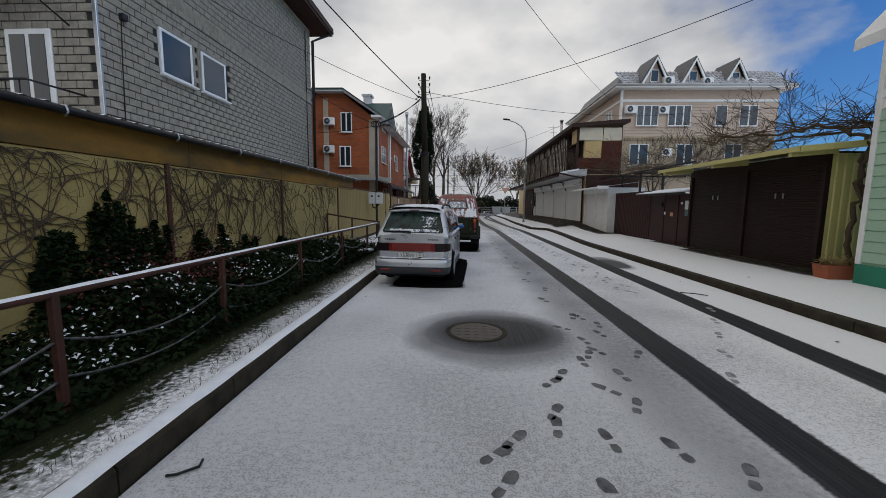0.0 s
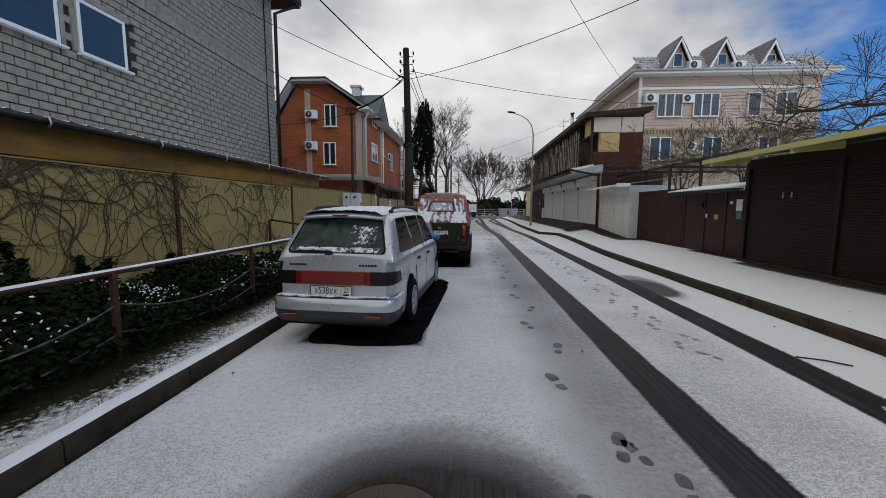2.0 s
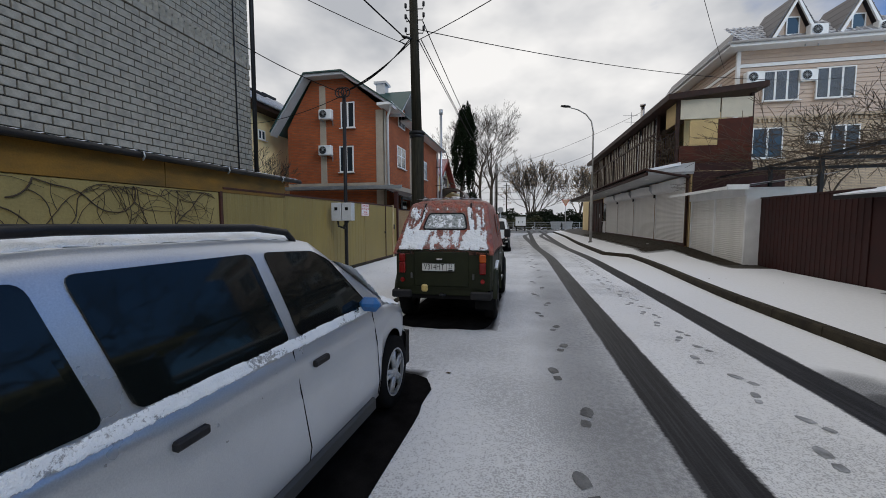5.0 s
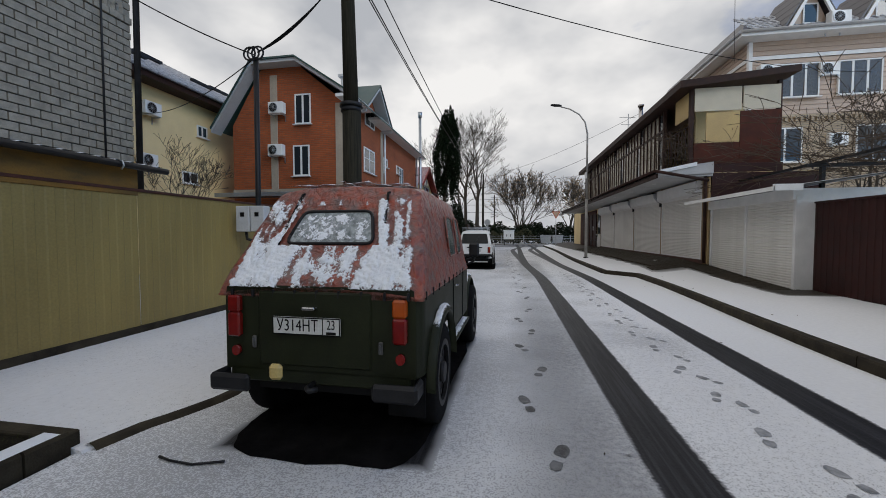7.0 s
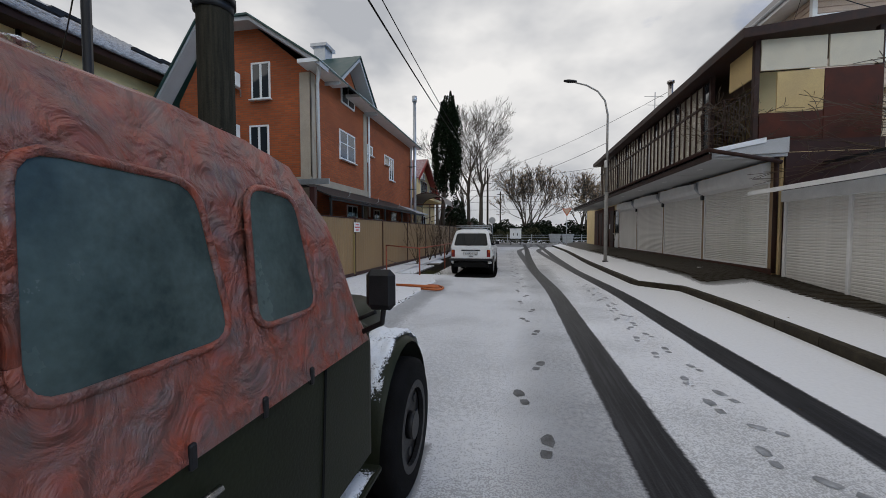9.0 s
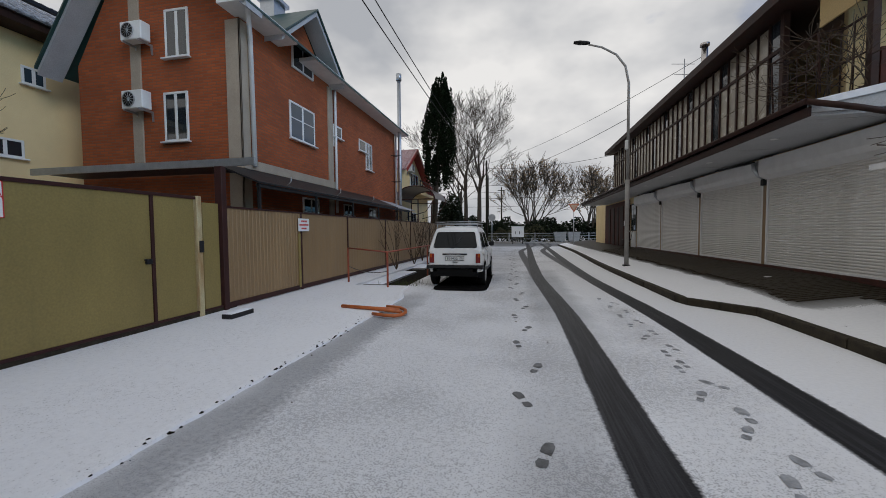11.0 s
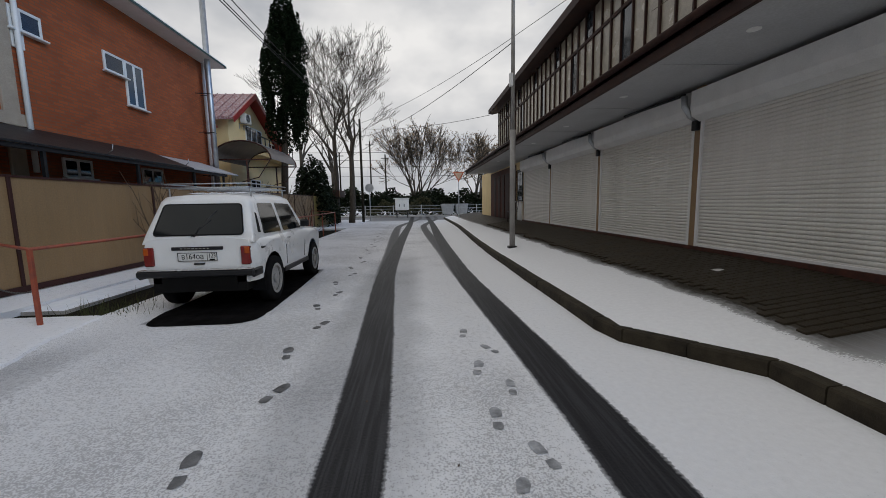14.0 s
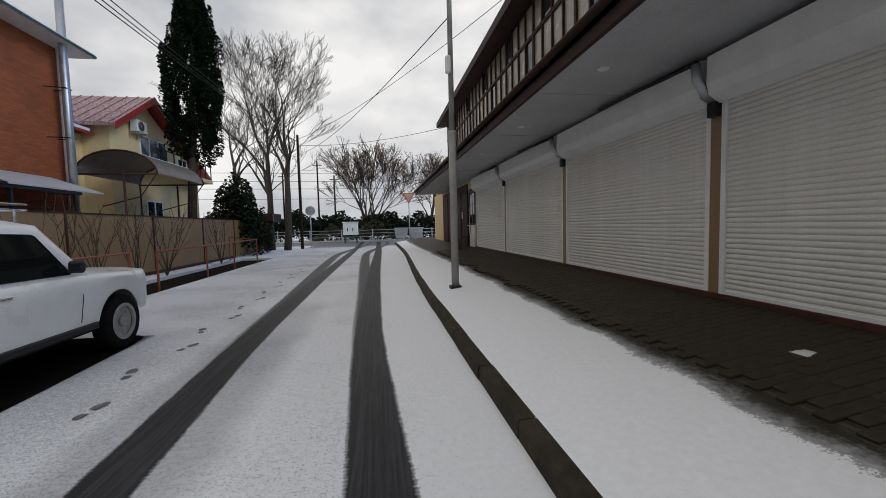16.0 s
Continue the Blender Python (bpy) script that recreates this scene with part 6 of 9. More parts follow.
leaf_cloud("ivy", "dark ivy clumps climbing the ochre wall", 9000, in_ivy, 0.072, M_LEAF, "ivy")
red = mat("dark red barberry leaf", (0.10, 0.012, 0.01), (0.05, 0.008, 0.008), 0.7)
leaf_cloud("shrub", "dark red leafless-looking shrub in the bed", 2200, lambda k: ((-3.5 + random.gauss(0, 0.25), 5.0 + random.gauss(0, 0.5), 0.2 + abs(random.gauss(0.28, 0.22))), 0.8), 0.05, red, "shrub")

grass = Shape()
for k in range(5200):
    y = random.uniform(-3, 12.2)
    x = -2.62 + 0.75 * random.random() ** 1.5
    if noise.noise((x * 4, y * 4, 0)) < -0.15:
        continue
    h = random.uniform(0.02, 0.065)
    dx, dy = random.uniform(-0.03, 0.03), random.uniform(-0.03, 0.03)
    b = len(grass.v)
    grass.v += [(x - 0.003, y, 0.098), (x + 0.003, y, 0.098), (x + dx, y + dy, 0.1 + h)]
    grass.f.append((b, b + 1, b + 2))
    grass.smooth.append(False)
whole("grass", grass, mat("wet grass", (0.035, 0.055, 0.014), (0.05, 0.05, 0.018), 0.8, spec=0.15), "short wet grass poking through the snow", "grass", kind="stuff")

# bare vines on the wall
def vine(start, heading, length, r, depth, s):
    p = Vector((WX + 0.012 + r, start[0], start[1]))
    pts = [p.copy()]
    a = heading
    steps = int(length / 0.07)
    seed = random.uniform(0, 100)
    for k in range(steps):
        a += 0.55 * noise.noise((k * 0.22, seed, 0)) + random.uniform(-0.16, 0.16)
        p = p + Vector((0, math.cos(a), math.sin(a))) * 0.07
        if p.z > 1.97:
            a = -abs(a) * 0.4
            p.z = 1.97
        if p.z < 0.3 and k > 6:
            break
        p.x = WX + 0.012 + r + 0.012 * abs(noise.noise((k * 0.5, seed, 5)))
        if p.y > 12.9:
            break
        pts.append(p.copy())
        if depth > 0 and random.random() < 0.17:
            vine((p.y, p.z), a + random.choice((-1, 1)) * random.uniform(0.5, 1.3), length * random.uniform(0.25, 0.6), r * 0.62, depth - 1, s)
    if len(pts) > 2:
        s.tube(pts, [r * (1 - 0.55 * i / len(pts)) for i in range(len(pts))], 5, cap=False)


vs = thing("vine", "bare brown climbing vine spread over the ochre wall", "vine")
random.seed(21)
for y0 in (-4, -2.2, -0.8, 0.6, 1.9, 3.4, 4.4, 5.2, 6.1, 6.9, 7.7, 8.9, 10.0, 10.8, 11.4):
    s = Shape()
    vine((y0, 0.35), math.pi / 2 + random.uniform(-0.3, 0.3), random.uniform(2.4, 4.0), 0.011, 3, s)
    if s.f:
        part("stem", s, M_VINE, vs)
for y0, z0 in ((-3.5, 1.5), (-1, 1.7), (0, 1.2), (1.5, 1.6), (2.4, 1.3), (3.2, 1.75), (4.6, 1.5), (5.5, 1.75), (6.2, 1.45), (7.0, 1.6), (8.2, 1.8), (9.3, 1.55), (10.2, 1.75), (10.4, 1.4)):
    s = Shape()
    vine((y0, z0), random.uniform(-0.35, 0.35), random.uniform(2.2, 4.0), 0.009, 3, s)
    if s.f:
        part("stem", s, M_VINE, vs)
random.seed(5)
# paving plates over the ditch end, snow on them
for i, (x, y, a) in enumerate(((-3.2, 9.9, 8), (-2.75, 10.6, -14), (-3.4, 11.3, 20))):
    o = thing("slab", "loose concrete slab under snow in the bed", "slab", (x, y, bush_height(y) * 0.25 + 0.1), a, group="loose slabs")
    part("stone", Shape().box(-0.35, -0.25, 0, 0.35, 0.25, 0.05, 0.01), M_CONC, o)
    part("snow", lumpy(-0.33, 0.33, -0.23, 0.23, 0.05, 0.03, 8, 8, i), M_SNOW, o)
dp = thing("drain_pit", "dark open drain pit at the end of the bed", "drain", kind="structure")
part("pit", Shape().box(-3.3, 11.4, 0.101, -1.95, 12.2, 0.106), M_EARTH, dp)
part("rim", Shape().box(-3.4, 12.2, 0.0, -1.70, 12.32, 0.13, 0.01), M_KERB, dp)
ek = thing("edge_line", "dark low edge between apron and road", "kerb", kind="structure")
rows = []
for k in range(30):
    y = 12.3 + k * 0.16
    x = apron_x(y)
    rows.append([(x - 0.035, y, 0.034), (x, y, 0.045), (x + 0.035, y, 0.03), (x + 0.06, y, 0.0)])
part("edge", Shape().loft(rows, cap=False), M_KERB, ek)

# ---- ditch beside the beige fence ----
tuft = Shape()
for k in range(170):
    x, y = -1.75 + random.gauss(0, 0.28), 26.3 + abs(random.gauss(0, 0.5))
    h = random.uniform(0.05, 0.2)
    dx, dy = random.uniform(-0.1, 0.1), random.uniform(-0.1, 0.1)
    b = len(tuft.v)
    tuft.v += [(x - 0.006, y, -0.075), (x + 0.006, y, -0.075), (x + dx, y + dy, h)]
    tuft.f.append((b, b + 1, b + 2))
    tuft.smooth.append(False)
whole("weeds", tuft, mat("winter weeds", (0.045, 0.06, 0.02), (0.07, 0.065, 0.03), 0.8, spec=0.15), "green weeds in snow at the ditch edge", "weeds", kind="stuff")
for i, (x, y, w, l) in enumerate(((-2.78, 28.6, 0.6, 3.6), (-2.8, 32.4, 0.55, 1.6))):
    o = thing("slab", "concrete cover slab under snow over the ditch", "slab", (x, y, -0.42), 4 * i, group="ditch slabs")
    part("stone", Shape().box(-w / 2, -l / 2, 0, w / 2, l / 2, 0.40, 0.01), M_CONC, o)
    part("snow", lumpy(-w / 2, w / 2, -l / 2, l / 2, 0.40, 0.04, 8, 8, i), M_SNOW, o)


def shrub(label, x, y, h, n, spread, m=None):
    s = Shape()
    random.seed(int(x * 100 + y * 10))
    for k in range(n):
        a = random.uniform(0, 6.28)
        p = Vector((x, y, 0))
        d = Vector((math.cos(a) * spread, math.sin(a) * spread, 1)).normalized()
        pts = [p.copy()]
        for i in range(8):
            d = (d + Vector((random.uniform(-0.16, 0.16), random.uniform(-0.16, 0.16), 0.06))).normalized()
            p = p + d * h / 8
            pts.append(p.copy())
            if i > 2 and random.random() < 0.7:
                q = (d + Vector((random.uniform(-0.7, 0.7), random.uniform(-0.7, 0.7), 0.3))).normalized()
                s.tube([p, p + q * h * 0.14, p + q * h * 0.25 + Vector((0, 0, 0.05))], [0.009, 0.006, 0.003], 4, cap=False)
        s.tube(pts, [0.016 * (1 - 0.8 * i / 8) for i in range(9)], 5, cap=False)
    o = thing("shrub", label, "shrub", group="bare shrubs along the fence")
    tagged(part("branchwork", s, m or M_VINE, o), kind="stuff")


for x, y in ((-3.3, 33.0), (-3.35, 34.6), (-3.3, 36.1), (-3.2, 37.4), (-3.1, 41.5), (-3.3, 30.5)):
    shrub("bare brown shrub in front of the beige fence", x, y, 1.9, 9, 0.32)

# ---- poles, lamp, wires ----
up = thing("utility_pole", "dark weathered utility pole with insulators", "utility pole")
PX, PY = -1.52, 16.4
part("stub", Shape().tube([(PX + 0.05, PY, 0), (PX + 0.05, PY, 3.62)], 0.155, 12), M_WOODPOLE, up)
part("collar", Shape().tube([(PX + 0.04, PY, 3.58), (PX + 0.04, PY, 3.64)], 0.19, 14).tube([(PX + 0.04, PY, 3.50), (PX + 0.04, PY, 3.58)], 0.17, 14), M_DARK, up)
part("pole", Shape().tube([(PX + 0.04, PY, 3.6), (PX - 0.03, PY, 6.75)], [0.125, 0.10], 12), M_WOODPOLE, up)
for z in (5.95, 6.25, 6.5):
    for sg in (-1, 1):
        part("insulator", Shape().tube([(PX, PY, z), (PX + sg * 0.2, PY, z - 0.02), (PX + sg * 0.22, PY, z + 0.06)], 0.012, 6).tube([(PX + sg * 0.22, PY, z + 0.05), (PX + sg * 0.22, PY, z + 0.14)], 0.03, 8), M_DARK, up)
part("bracket", Shape().tube([(PX - 0.05, PY - 0.1, 5.78), (PX - 0.28, PY - 0.1, 5.86)], 0.03, 6).tube([(PX - 0.2, PY - 0.12, 5.8), (PX - 0.34, PY - 0.12, 5.74), (PX - 0.2, PY - 0.12, 5.66)], 0.018, 6), M_DARK, up)

bp = thing("service_pole", "thin black steel pole with coiled cable at its top", "pole")
BX, BY = -3.62, 16.9
part("pole", Shape().tube([(BX, BY, 0), (BX + 0.02, BY, 4.8)], 0.05, 8), M_DARK, bp)
coil = Shape()
for dx in (-0.08, 0.09, 0.0):
    coil.tube([(BX + dx + 0.12 * math.cos(a), BY - 0.05, 4.86 + 0.12 * math.sin(a)) for a in [k * 0.5 for k in range(14)]], 0.018, 6)
part("cable_coil", coil, M_DARK, bp)
for dx in (0.0, 0.30):
    mb = thing("meter_box", "grey electricity meter box fixed beside the fence", "meter box", group="meter boxes")
    part("casing", Shape().box(BX - 0.30 + dx, BY - 0.24, 1.50 + 0.02 * dx, BX - 0.02 + dx, BY - 0.04, 1.98, 0.012), mat("pale grey plastic", (0.50, 0.51, 0.52), (0.44, 0.45, 0.46), 0.5), mb)
    part("window", Shape().box(BX - 0.20 + dx, BY - 0.25, 1.78, BX - 0.12 + dx, BY - 0.235, 1.86), M_BLACK, mb)
    part("conduit", Shape().tube([(BX - 0.16 + dx, BY - 0.14, 1.5), (BX - 0.14 + dx * 0.5, BY - 0.14, 1.36), (BX + 0.02, BY - 0.08, 1.3)], 0.03, 6), M_DARK, mb)

lp = thing("street_lamp", "tall grey street lamp with a curved arm", "street lamp")
LX, LY = 5.08, 31.15
lz = pave_z(LX, LY)
arm = [(LX, LY, 3.2), (LX, LY, 6.6), (LX - 0.12, LY, 7.2), (LX - 0.42, LY, 7.62), (LX - 0.9, LY, 7.92), (LX - 1.35, LY, 8.06)]
part("pole", Shape().tube([(LX, LY, lz - 0.05), (LX, LY, 3.25)], 0.075, 12), M_CONC, lp)
part("arm", Shape().tube(arm, [0.055, 0.045, 0.04, 0.036, 0.034, 0.03], 10), M_CONC, lp)
part("head", Shape().loft([[(LX - 1.3 - d, LY + w * math.cos(a), 8.06 + 0.05 + d * 0.12 + hh * math.sin(a)) for a in [k * math.pi / 5 for k in range(10)]] for d, w, hh in ((0, 0.05, 0.04), (0.1, 0.10, 0.06), (0.35, 0.12, 0.07), (0.55, 0.08, 0.04))], cap=True, close=True), M_DARK, lp)
part("foot", Shape().box(LX - 0.11, LY - 0.11, lz - 0.03, LX + 0.11, LY + 0.11, lz + 0.04, 0.01), M_DARK, lp)
part("junction_box", Shape().box(LX - 0.12, LY - 0.14, 4.3, LX - 0.02, LY - 0.04, 4.62, 0.02), M_WHITE, lp)


def wire(label, a, b, sag, r=0.012, n=18):
    pts = []
    for k in range(n + 1):
        t = k / n
        p = Vector(a).lerp(Vector(b), t)
        pts.append((p.x, p.y, p.z - sag * 4 * t * (1 - t)))
    whole("wire", Shape().tube(pts, r, 5), M_BLACK, label, "wire", "overhead wires")


wl_ = "black overhead wire slung between poles and houses"
P6 = (PX, PY, 6.05)
wire(wl_, (-6.3, 0.5, 8.6), (PX - 0.2, PY - 0.1, 5.8), 0.35, 0.017)
wire(wl_, (-6.3, 8.0, 6.2), (PX - 0.2, PY, 5.7), 0.25, 0.008)
wire(wl_, P6, (16.0, 29.3, 8.2), 0.5, 0.010)
wire(wl_, (PX, PY, 5.75), (9.6, 7.0, 6.9), 0.6, 0.009)
wire(wl_, (-2.6, 3.0, 6.6), (10.9, 29.4, 9.0), 0.4, 0.008)
wire(wl_, (7.9, 7.6, 4.5), (0.4, 2.6, 7.4), 0.1, 0.012)
wire(wl_, (7.9, 7.6, 4.45), (2.5, 1.0, 4.3), 0.1, 0.008)
for dx, z in ((0.2, 6.2), (-0.2, 6.35), (0.15, 5.8)):
    wire(wl_, (PX + dx, PY, z), (-1.7, 51.8, 7.4 + 0.2 * dx), 0.7, 0.012)
wire(wl_, (8.2, 33.2, 8.1), (-1.7, 51.8, 7.6), 0.5, 0.010)
wire(wl_, (7.0, 41.9, 6.1), (-1.7, 51.8, 7.2), 0.3, 0.012)
wire(wl_, (LX, LY, 5.4), (-1.7, 51.8, 6.6), 0.5, 0.010)
wire(wl_, (BX, BY, 4.85), (-6.35, 16.4, 6.2), 0.08, 0.012)
wire(wl_, (BX, BY, 4.8), (-12.0, 22.1, 5.85), 0.35, 0.010)
for q in (0.0, 0.05, 0.1):
    wire(wl_, (BX + 0.05, BY, 4.9), (PX - 0.1, PY, 5.75 + q), 0.10 + q, 0.011)
for z in (5.2, 6.3, 7.1, 8.0):
    wire(wl_, (-40, 68, z), (40, 68, z), 0.5, 0.02)

# ---- trees ----
def branch(s, p, d, length, r, depth, spread, up, twig):
    n = 4
    pts, rs = [p.copy()], [r]
    for k in range(n):
        d = (d + Vector((random.gauss(0, 0.10), random.gauss(0, 0.10), up * 0.10))).normalized()
        p = p + d * (length / n)
        pts.append(p.copy())
        rs.append(max(twig, r * (1 - 0.45 * (k + 1) / n)))
    s.tube(pts, rs, 6 if r > 0.05 else (4 if r > 0.015 else 3), cap=False)
    if depth == 0:
        return [p]
    ends = []
    for k in range(random.choice((2, 3, 3))):
        i = n if k == 0 else random.choice((2, 3, 4))
        q = pts[i]
        side = Vector((random.gauss(0, 1), random.gauss(0, 1), random.gauss(0, 0.5)))
        nd = (d + side.normalized() * (spread if k else spread * 0.4)).normalized()
        ends += branch(s, q, nd, length * random.uniform(0.62, 0.84), rs[i] * (0.86 if k == 0 else 0.62), depth - 1, spread, up, twig)
    return ends


def bare_tree(label, x, y, trunk_h, r, limb, depth, spread=0.55, up=0.6, seed=1, lean=(0, 0), stems=1, twig=0.008, pods=0, z0=-0.1):
    random.seed(seed)
    t = thing("tree", label, "tree", group="bare winter trees")
    tops = Shape()
    ends = []
    for k in range(stems):
        tr = Shape()
        off = Vector((random.uniform(-0.3, 0.3), random.uniform(-0.3, 0.3), 0)) if stems > 1 else Vector((0, 0, 0))
        ld = Vector((lean[0] + (random.uniform(-0.35, 0.35) if stems > 1 else 0), lean[1], 1)).normalized()
        pts = [Vector((x, y, z0)) + off * 0.3 + ld * (trunk_h * i / 5) + Vector((random.gauss(0, 0.03), random.gauss(0, 0.03), 0)) for i in range(6)]
        tr.tube(pts, [r * (1.15 - 0.1 * i) for i in range(6)], 9)
        part("trunk", tr, M_BARK, t)
        for j in range(4):
            a = random.uniform(0, 6.28)
            d = (ld + Vector((math.cos(a), math.sin(a), 0)) * (0.2 if j == 0 else spread)).normalized()
            ends += branch(tops, pts[5] if j < 2 else pts[4], d, limb, r * 0.55, depth, spread, up, twig)
    part("crown", tops, M_BARK, t)
    if pods:
        leaf_cloud("seed_cluster", "", pods, lambda k: (random.choice(ends) + Vector((random.gauss(0, 0.12), random.gauss(0, 0.12), random.gauss(0, 0.1))), 1.0), 0.16, mat("dry brown leaf", (0.36, 0.25, 0.14), (0.22, 0.15, 0.09), 0.8), "", parent=t)
    return t


bare_tree("tall bare tree with upright branches behind the fence", -3.6, 51.4, 6.4, 0.20, 2.7, 6, 0.60, 0.42, 4, twig=0.009)
bare_tree("tall bare pollarded tree behind the fence", -2.4, 50.6, 6.2, 0.22, 2.2, 6, 0.62, 0.42, 9, (0.04, 0), twig=0.009)
bare_tree("bare tree behind the red roof", -8.6, 60, 7.0, 0.22, 2.6, 5, 0.6, 0.5, 13, twig=0.012)
bare_tree("bare tree between cypress and fence", -4.6, 55, 4.2, 0.2, 2.2, 5, 0.6, 0.5, 17, twig=0.012)
bare_tree("spreading tree with dry brown seed heads across the road", 2.3, 66, 2.2, 0.2, 2.7, 5, 0.6, 0.45, 21, stems=3, twig=0.02, pods=3600)
bare_tree("spreading tree with dry brown seed heads across the road", 9.3, 66, 2.2, 0.2, 2.4, 5, 0.6, 0.45, 29, (0.1, 0), stems=2, twig=0.02, pods=3000)
bare_tree("small bare fruit tree behind the yellow fence", -9.6, 21.4, 1.8, 0.08, 1.0, 5, 0.7, 0.4, 33, twig=0.006)
bare_tree("bare garden tree behind the brown fence", 11.6, 19.5, 2.3, 0.10, 1.3, 5, 0.8, 0.1, 41, twig=0.007)
bare_tree("bare garden tree behind the brown fence", 10.9, 22.5, 2.4, 0.09, 1.2, 5, 0.8, 0.1, 43, twig=0.007)
bare_tree("bare garden tree behind the kiosk", 13.4, 16.2, 2.6, 0.10, 1.5, 5, 0.8, 0.0, 47, twig=0.008)
random.seed(77)
# old grape vine over the kiosk
gv = thing("grape_vine", "thick gnarled grape vine climbing over the kiosk roof", "vine")
s = Shape()
for off, pts in ((0, [(7.85, 8.05, 0.1), (7.9, 8.1, 1.2), (7.75, 8.15, 2.2), (7.9, 8.2, 2.9), (7.6, 9.0, 3.25), (7.9, 10.4, 3.3), (7.5, 11.8, 3.5), (8.0, 13.2, 3.4)]), (1, [(7.7, 8.0, 0.1), (7.55, 8.0, 0.9), (7.7, 8.1, 1.7), (7.85, 8.15, 2.6), (8.3, 8.6, 3.2), (8.9, 9.8, 3.3), (8.6, 11.5, 3.3), (9.3, 13.0, 3.1)])):
    cur = [Vector(p) for p in pts]
    fine = []
    for a, b in zip(cur, cur[1:]):
        for k in range(6):
            fine.append(a.lerp(b, k / 6) + Vector((random.gauss(0, 0.03), random.gauss(0, 0.03), random.gauss(0, 0.03))))
    s.tube(fine, [0.05 * (1 - 0.6 * i / len(fine)) for i in range(len(fine))], 7)
    for k in range(34):
        p = random.choice(fine[20:])
        branch(s, p, Vector((random.gauss(0, 0.6), random.gauss(0, 0.8), random.uniform(0, 0.6))).normalized(), random.uniform(0.3, 0.7), 0.018, 2, 0.8, 0.0, 0.005)
part("stem", s, M_VINE, gv)
pg = thing("pergola", "dark pergola frame tangled with bare vines over the brown fence", "pergola")
for y in (16.6, 18.6, 20.6):
    part("post", Shape().box(8.3, y - 0.04, 0.1, 8.38, y + 0.04, 3.0), M_DARK, pg)
    part("beam", Shape().box(8.0, y - 0.03, 3.0, 11.5, y + 0.03, 3.08), M_DARK, pg)
part("beam", Shape().box(8.3, 14.5, 3.08, 8.38, 24.5, 3.14), M_DARK, pg)
s = Shape()
for k in range(70):
    branch(s, Vector((random.uniform(8.2, 11), random.uniform(15, 24), 3.1)), Vector((random.gauss(0, 1), random.gauss(0, 1), random.uniform(-0.1, 0.5))).normalized(), random.uniform(0.6, 1.2), 0.018, 3, 0.8, -0.1, 0.006)
tagged(part("vines", s, M_VINE, pg), kind="stuff")
s = Shape()
for k in range(26):
    branch(s, Vector((7.0, random.uniform(24.1, 25.6), random.uniform(3.7, 4.4))), Vector((random.uniform(-0.8, 0.3), random.gauss(0, 0.8), random.uniform(-0.1, 0.7))).normalized(), random.uniform(0.4, 0.8), 0.014, 2, 0.8, 0.0, 0.005)
whole("dry_vine", s, M_VINE, "dry vine tangled in the gallery corner grating", "vine", kind="stuff")

# cypress
random.seed(3)
cy = thing("cypress", "tall dark cypress with an uneven ragged crown", "tree")
CX, CY = -4.2, 42.2
lean_x = lambda z: -0.35 + 0.72 * (z / 12.4)
part("trunk", Shape().tube([(CX + lean_x(z), CY, z) for z in (0, 4, 8, 12)], [0.2, 0.17, 0.1, 0.03], 9), M_BARK, cy)
girth = [(4.0, 0.25), (4.8, 0.74), (5.9, 1.16), (7.2, 1.42), (8.4, 1.34), (9.5, 1.0), (10.5, 0.72), (11.4, 0.32), (12.0, 0.10)]


def girth_at(z):
    for (a, ra), (b, rb) in zip(girth, girth[1:]):
        if a <= z <= b:
            return ra + (rb - ra) * (z - a) / (b - a)
    return 0.1


plumes = []
for k in range(150):
    z = 5.0 + 6.2 * (k / 150) ** 0.95
    rad = girth_at(z)
    a = random.uniform(0, 6.28)
    q = math.sqrt(random.random()) * random.uniform(0.75, 1.05)
    plumes.append((CX + lean_x(z) + math.cos(a) * rad * q, CY + math.sin(a) * rad * q, z, random.uniform(0.14, 0.26), random.uniform(0.45, 0.95)))
plumes += [(CX + 0.42, CY, 11.4, 0.16, 0.8), (CX + 0.95, CY, 10.3, 0.16, 0.8), (CX - 0.3, CY, 10.6, 0.16, 0.8), (CX + 0.62, CY, 10.9, 0.14, 0.7)]


def in_plume(k):
    x, y, z, r, h = plumes[k % len(plumes)]
    t = random.uniform(-1, 1)
    w = r * math.sqrt(max(0.02, 1 - t * t)) * (1 - 0.35 * t) * random.uniform(0.5, 1.0)
    a = random.uniform(0, 6.28)
    return (x + w * math.cos(a), y + w * math.sin(a), z + t * h), 1.0


leaf_cloud("crown", "", 34000, in_plume, 0.12, M_CYPRESS, "", parent=cy)


def clump(label, x0, x1, y0, y1, h, n, size, m, name="bush", z0=0.0):
    def place(k):
        x, y = random.uniform(x0, x1), random.uniform(y0, y1)
        top = h * (0.62 + 0.55 * noise.noise((x * 0.5, y * 0.5, 3))) + 0.15 * h * noise.noise((x * 1.7, y * 1.7, 9))
        edge = min(1, 3 * min(x - x0, x1 - x) / (x1 - x0) + 0.35)
        return (x, y, z0 + max(0.1, top * edge) * random.random() ** 0.45), 1.0
    leaf_cloud(name, label, n, place, size, m, "bush")


clump("dark evergreen shrubs behind the fence", -5.4, -2.9, 45.6, 49.0, 5.4, 7000, 0.2, M_HEDGE)
clump("dark hedge beyond the cross road", -22, 22, 64.5, 67.5, 3.6, 26000, 0.34, M_HEDGE, "hedge")
bb = mat("olive scrub", (0.085, 0.08, 0.035), (0.05, 0.05, 0.025), 0.8)
clump("olive scrub beyond the cross road", -3, 6, 64.2, 65.4, 2.6, 4000, 0.2, bb)

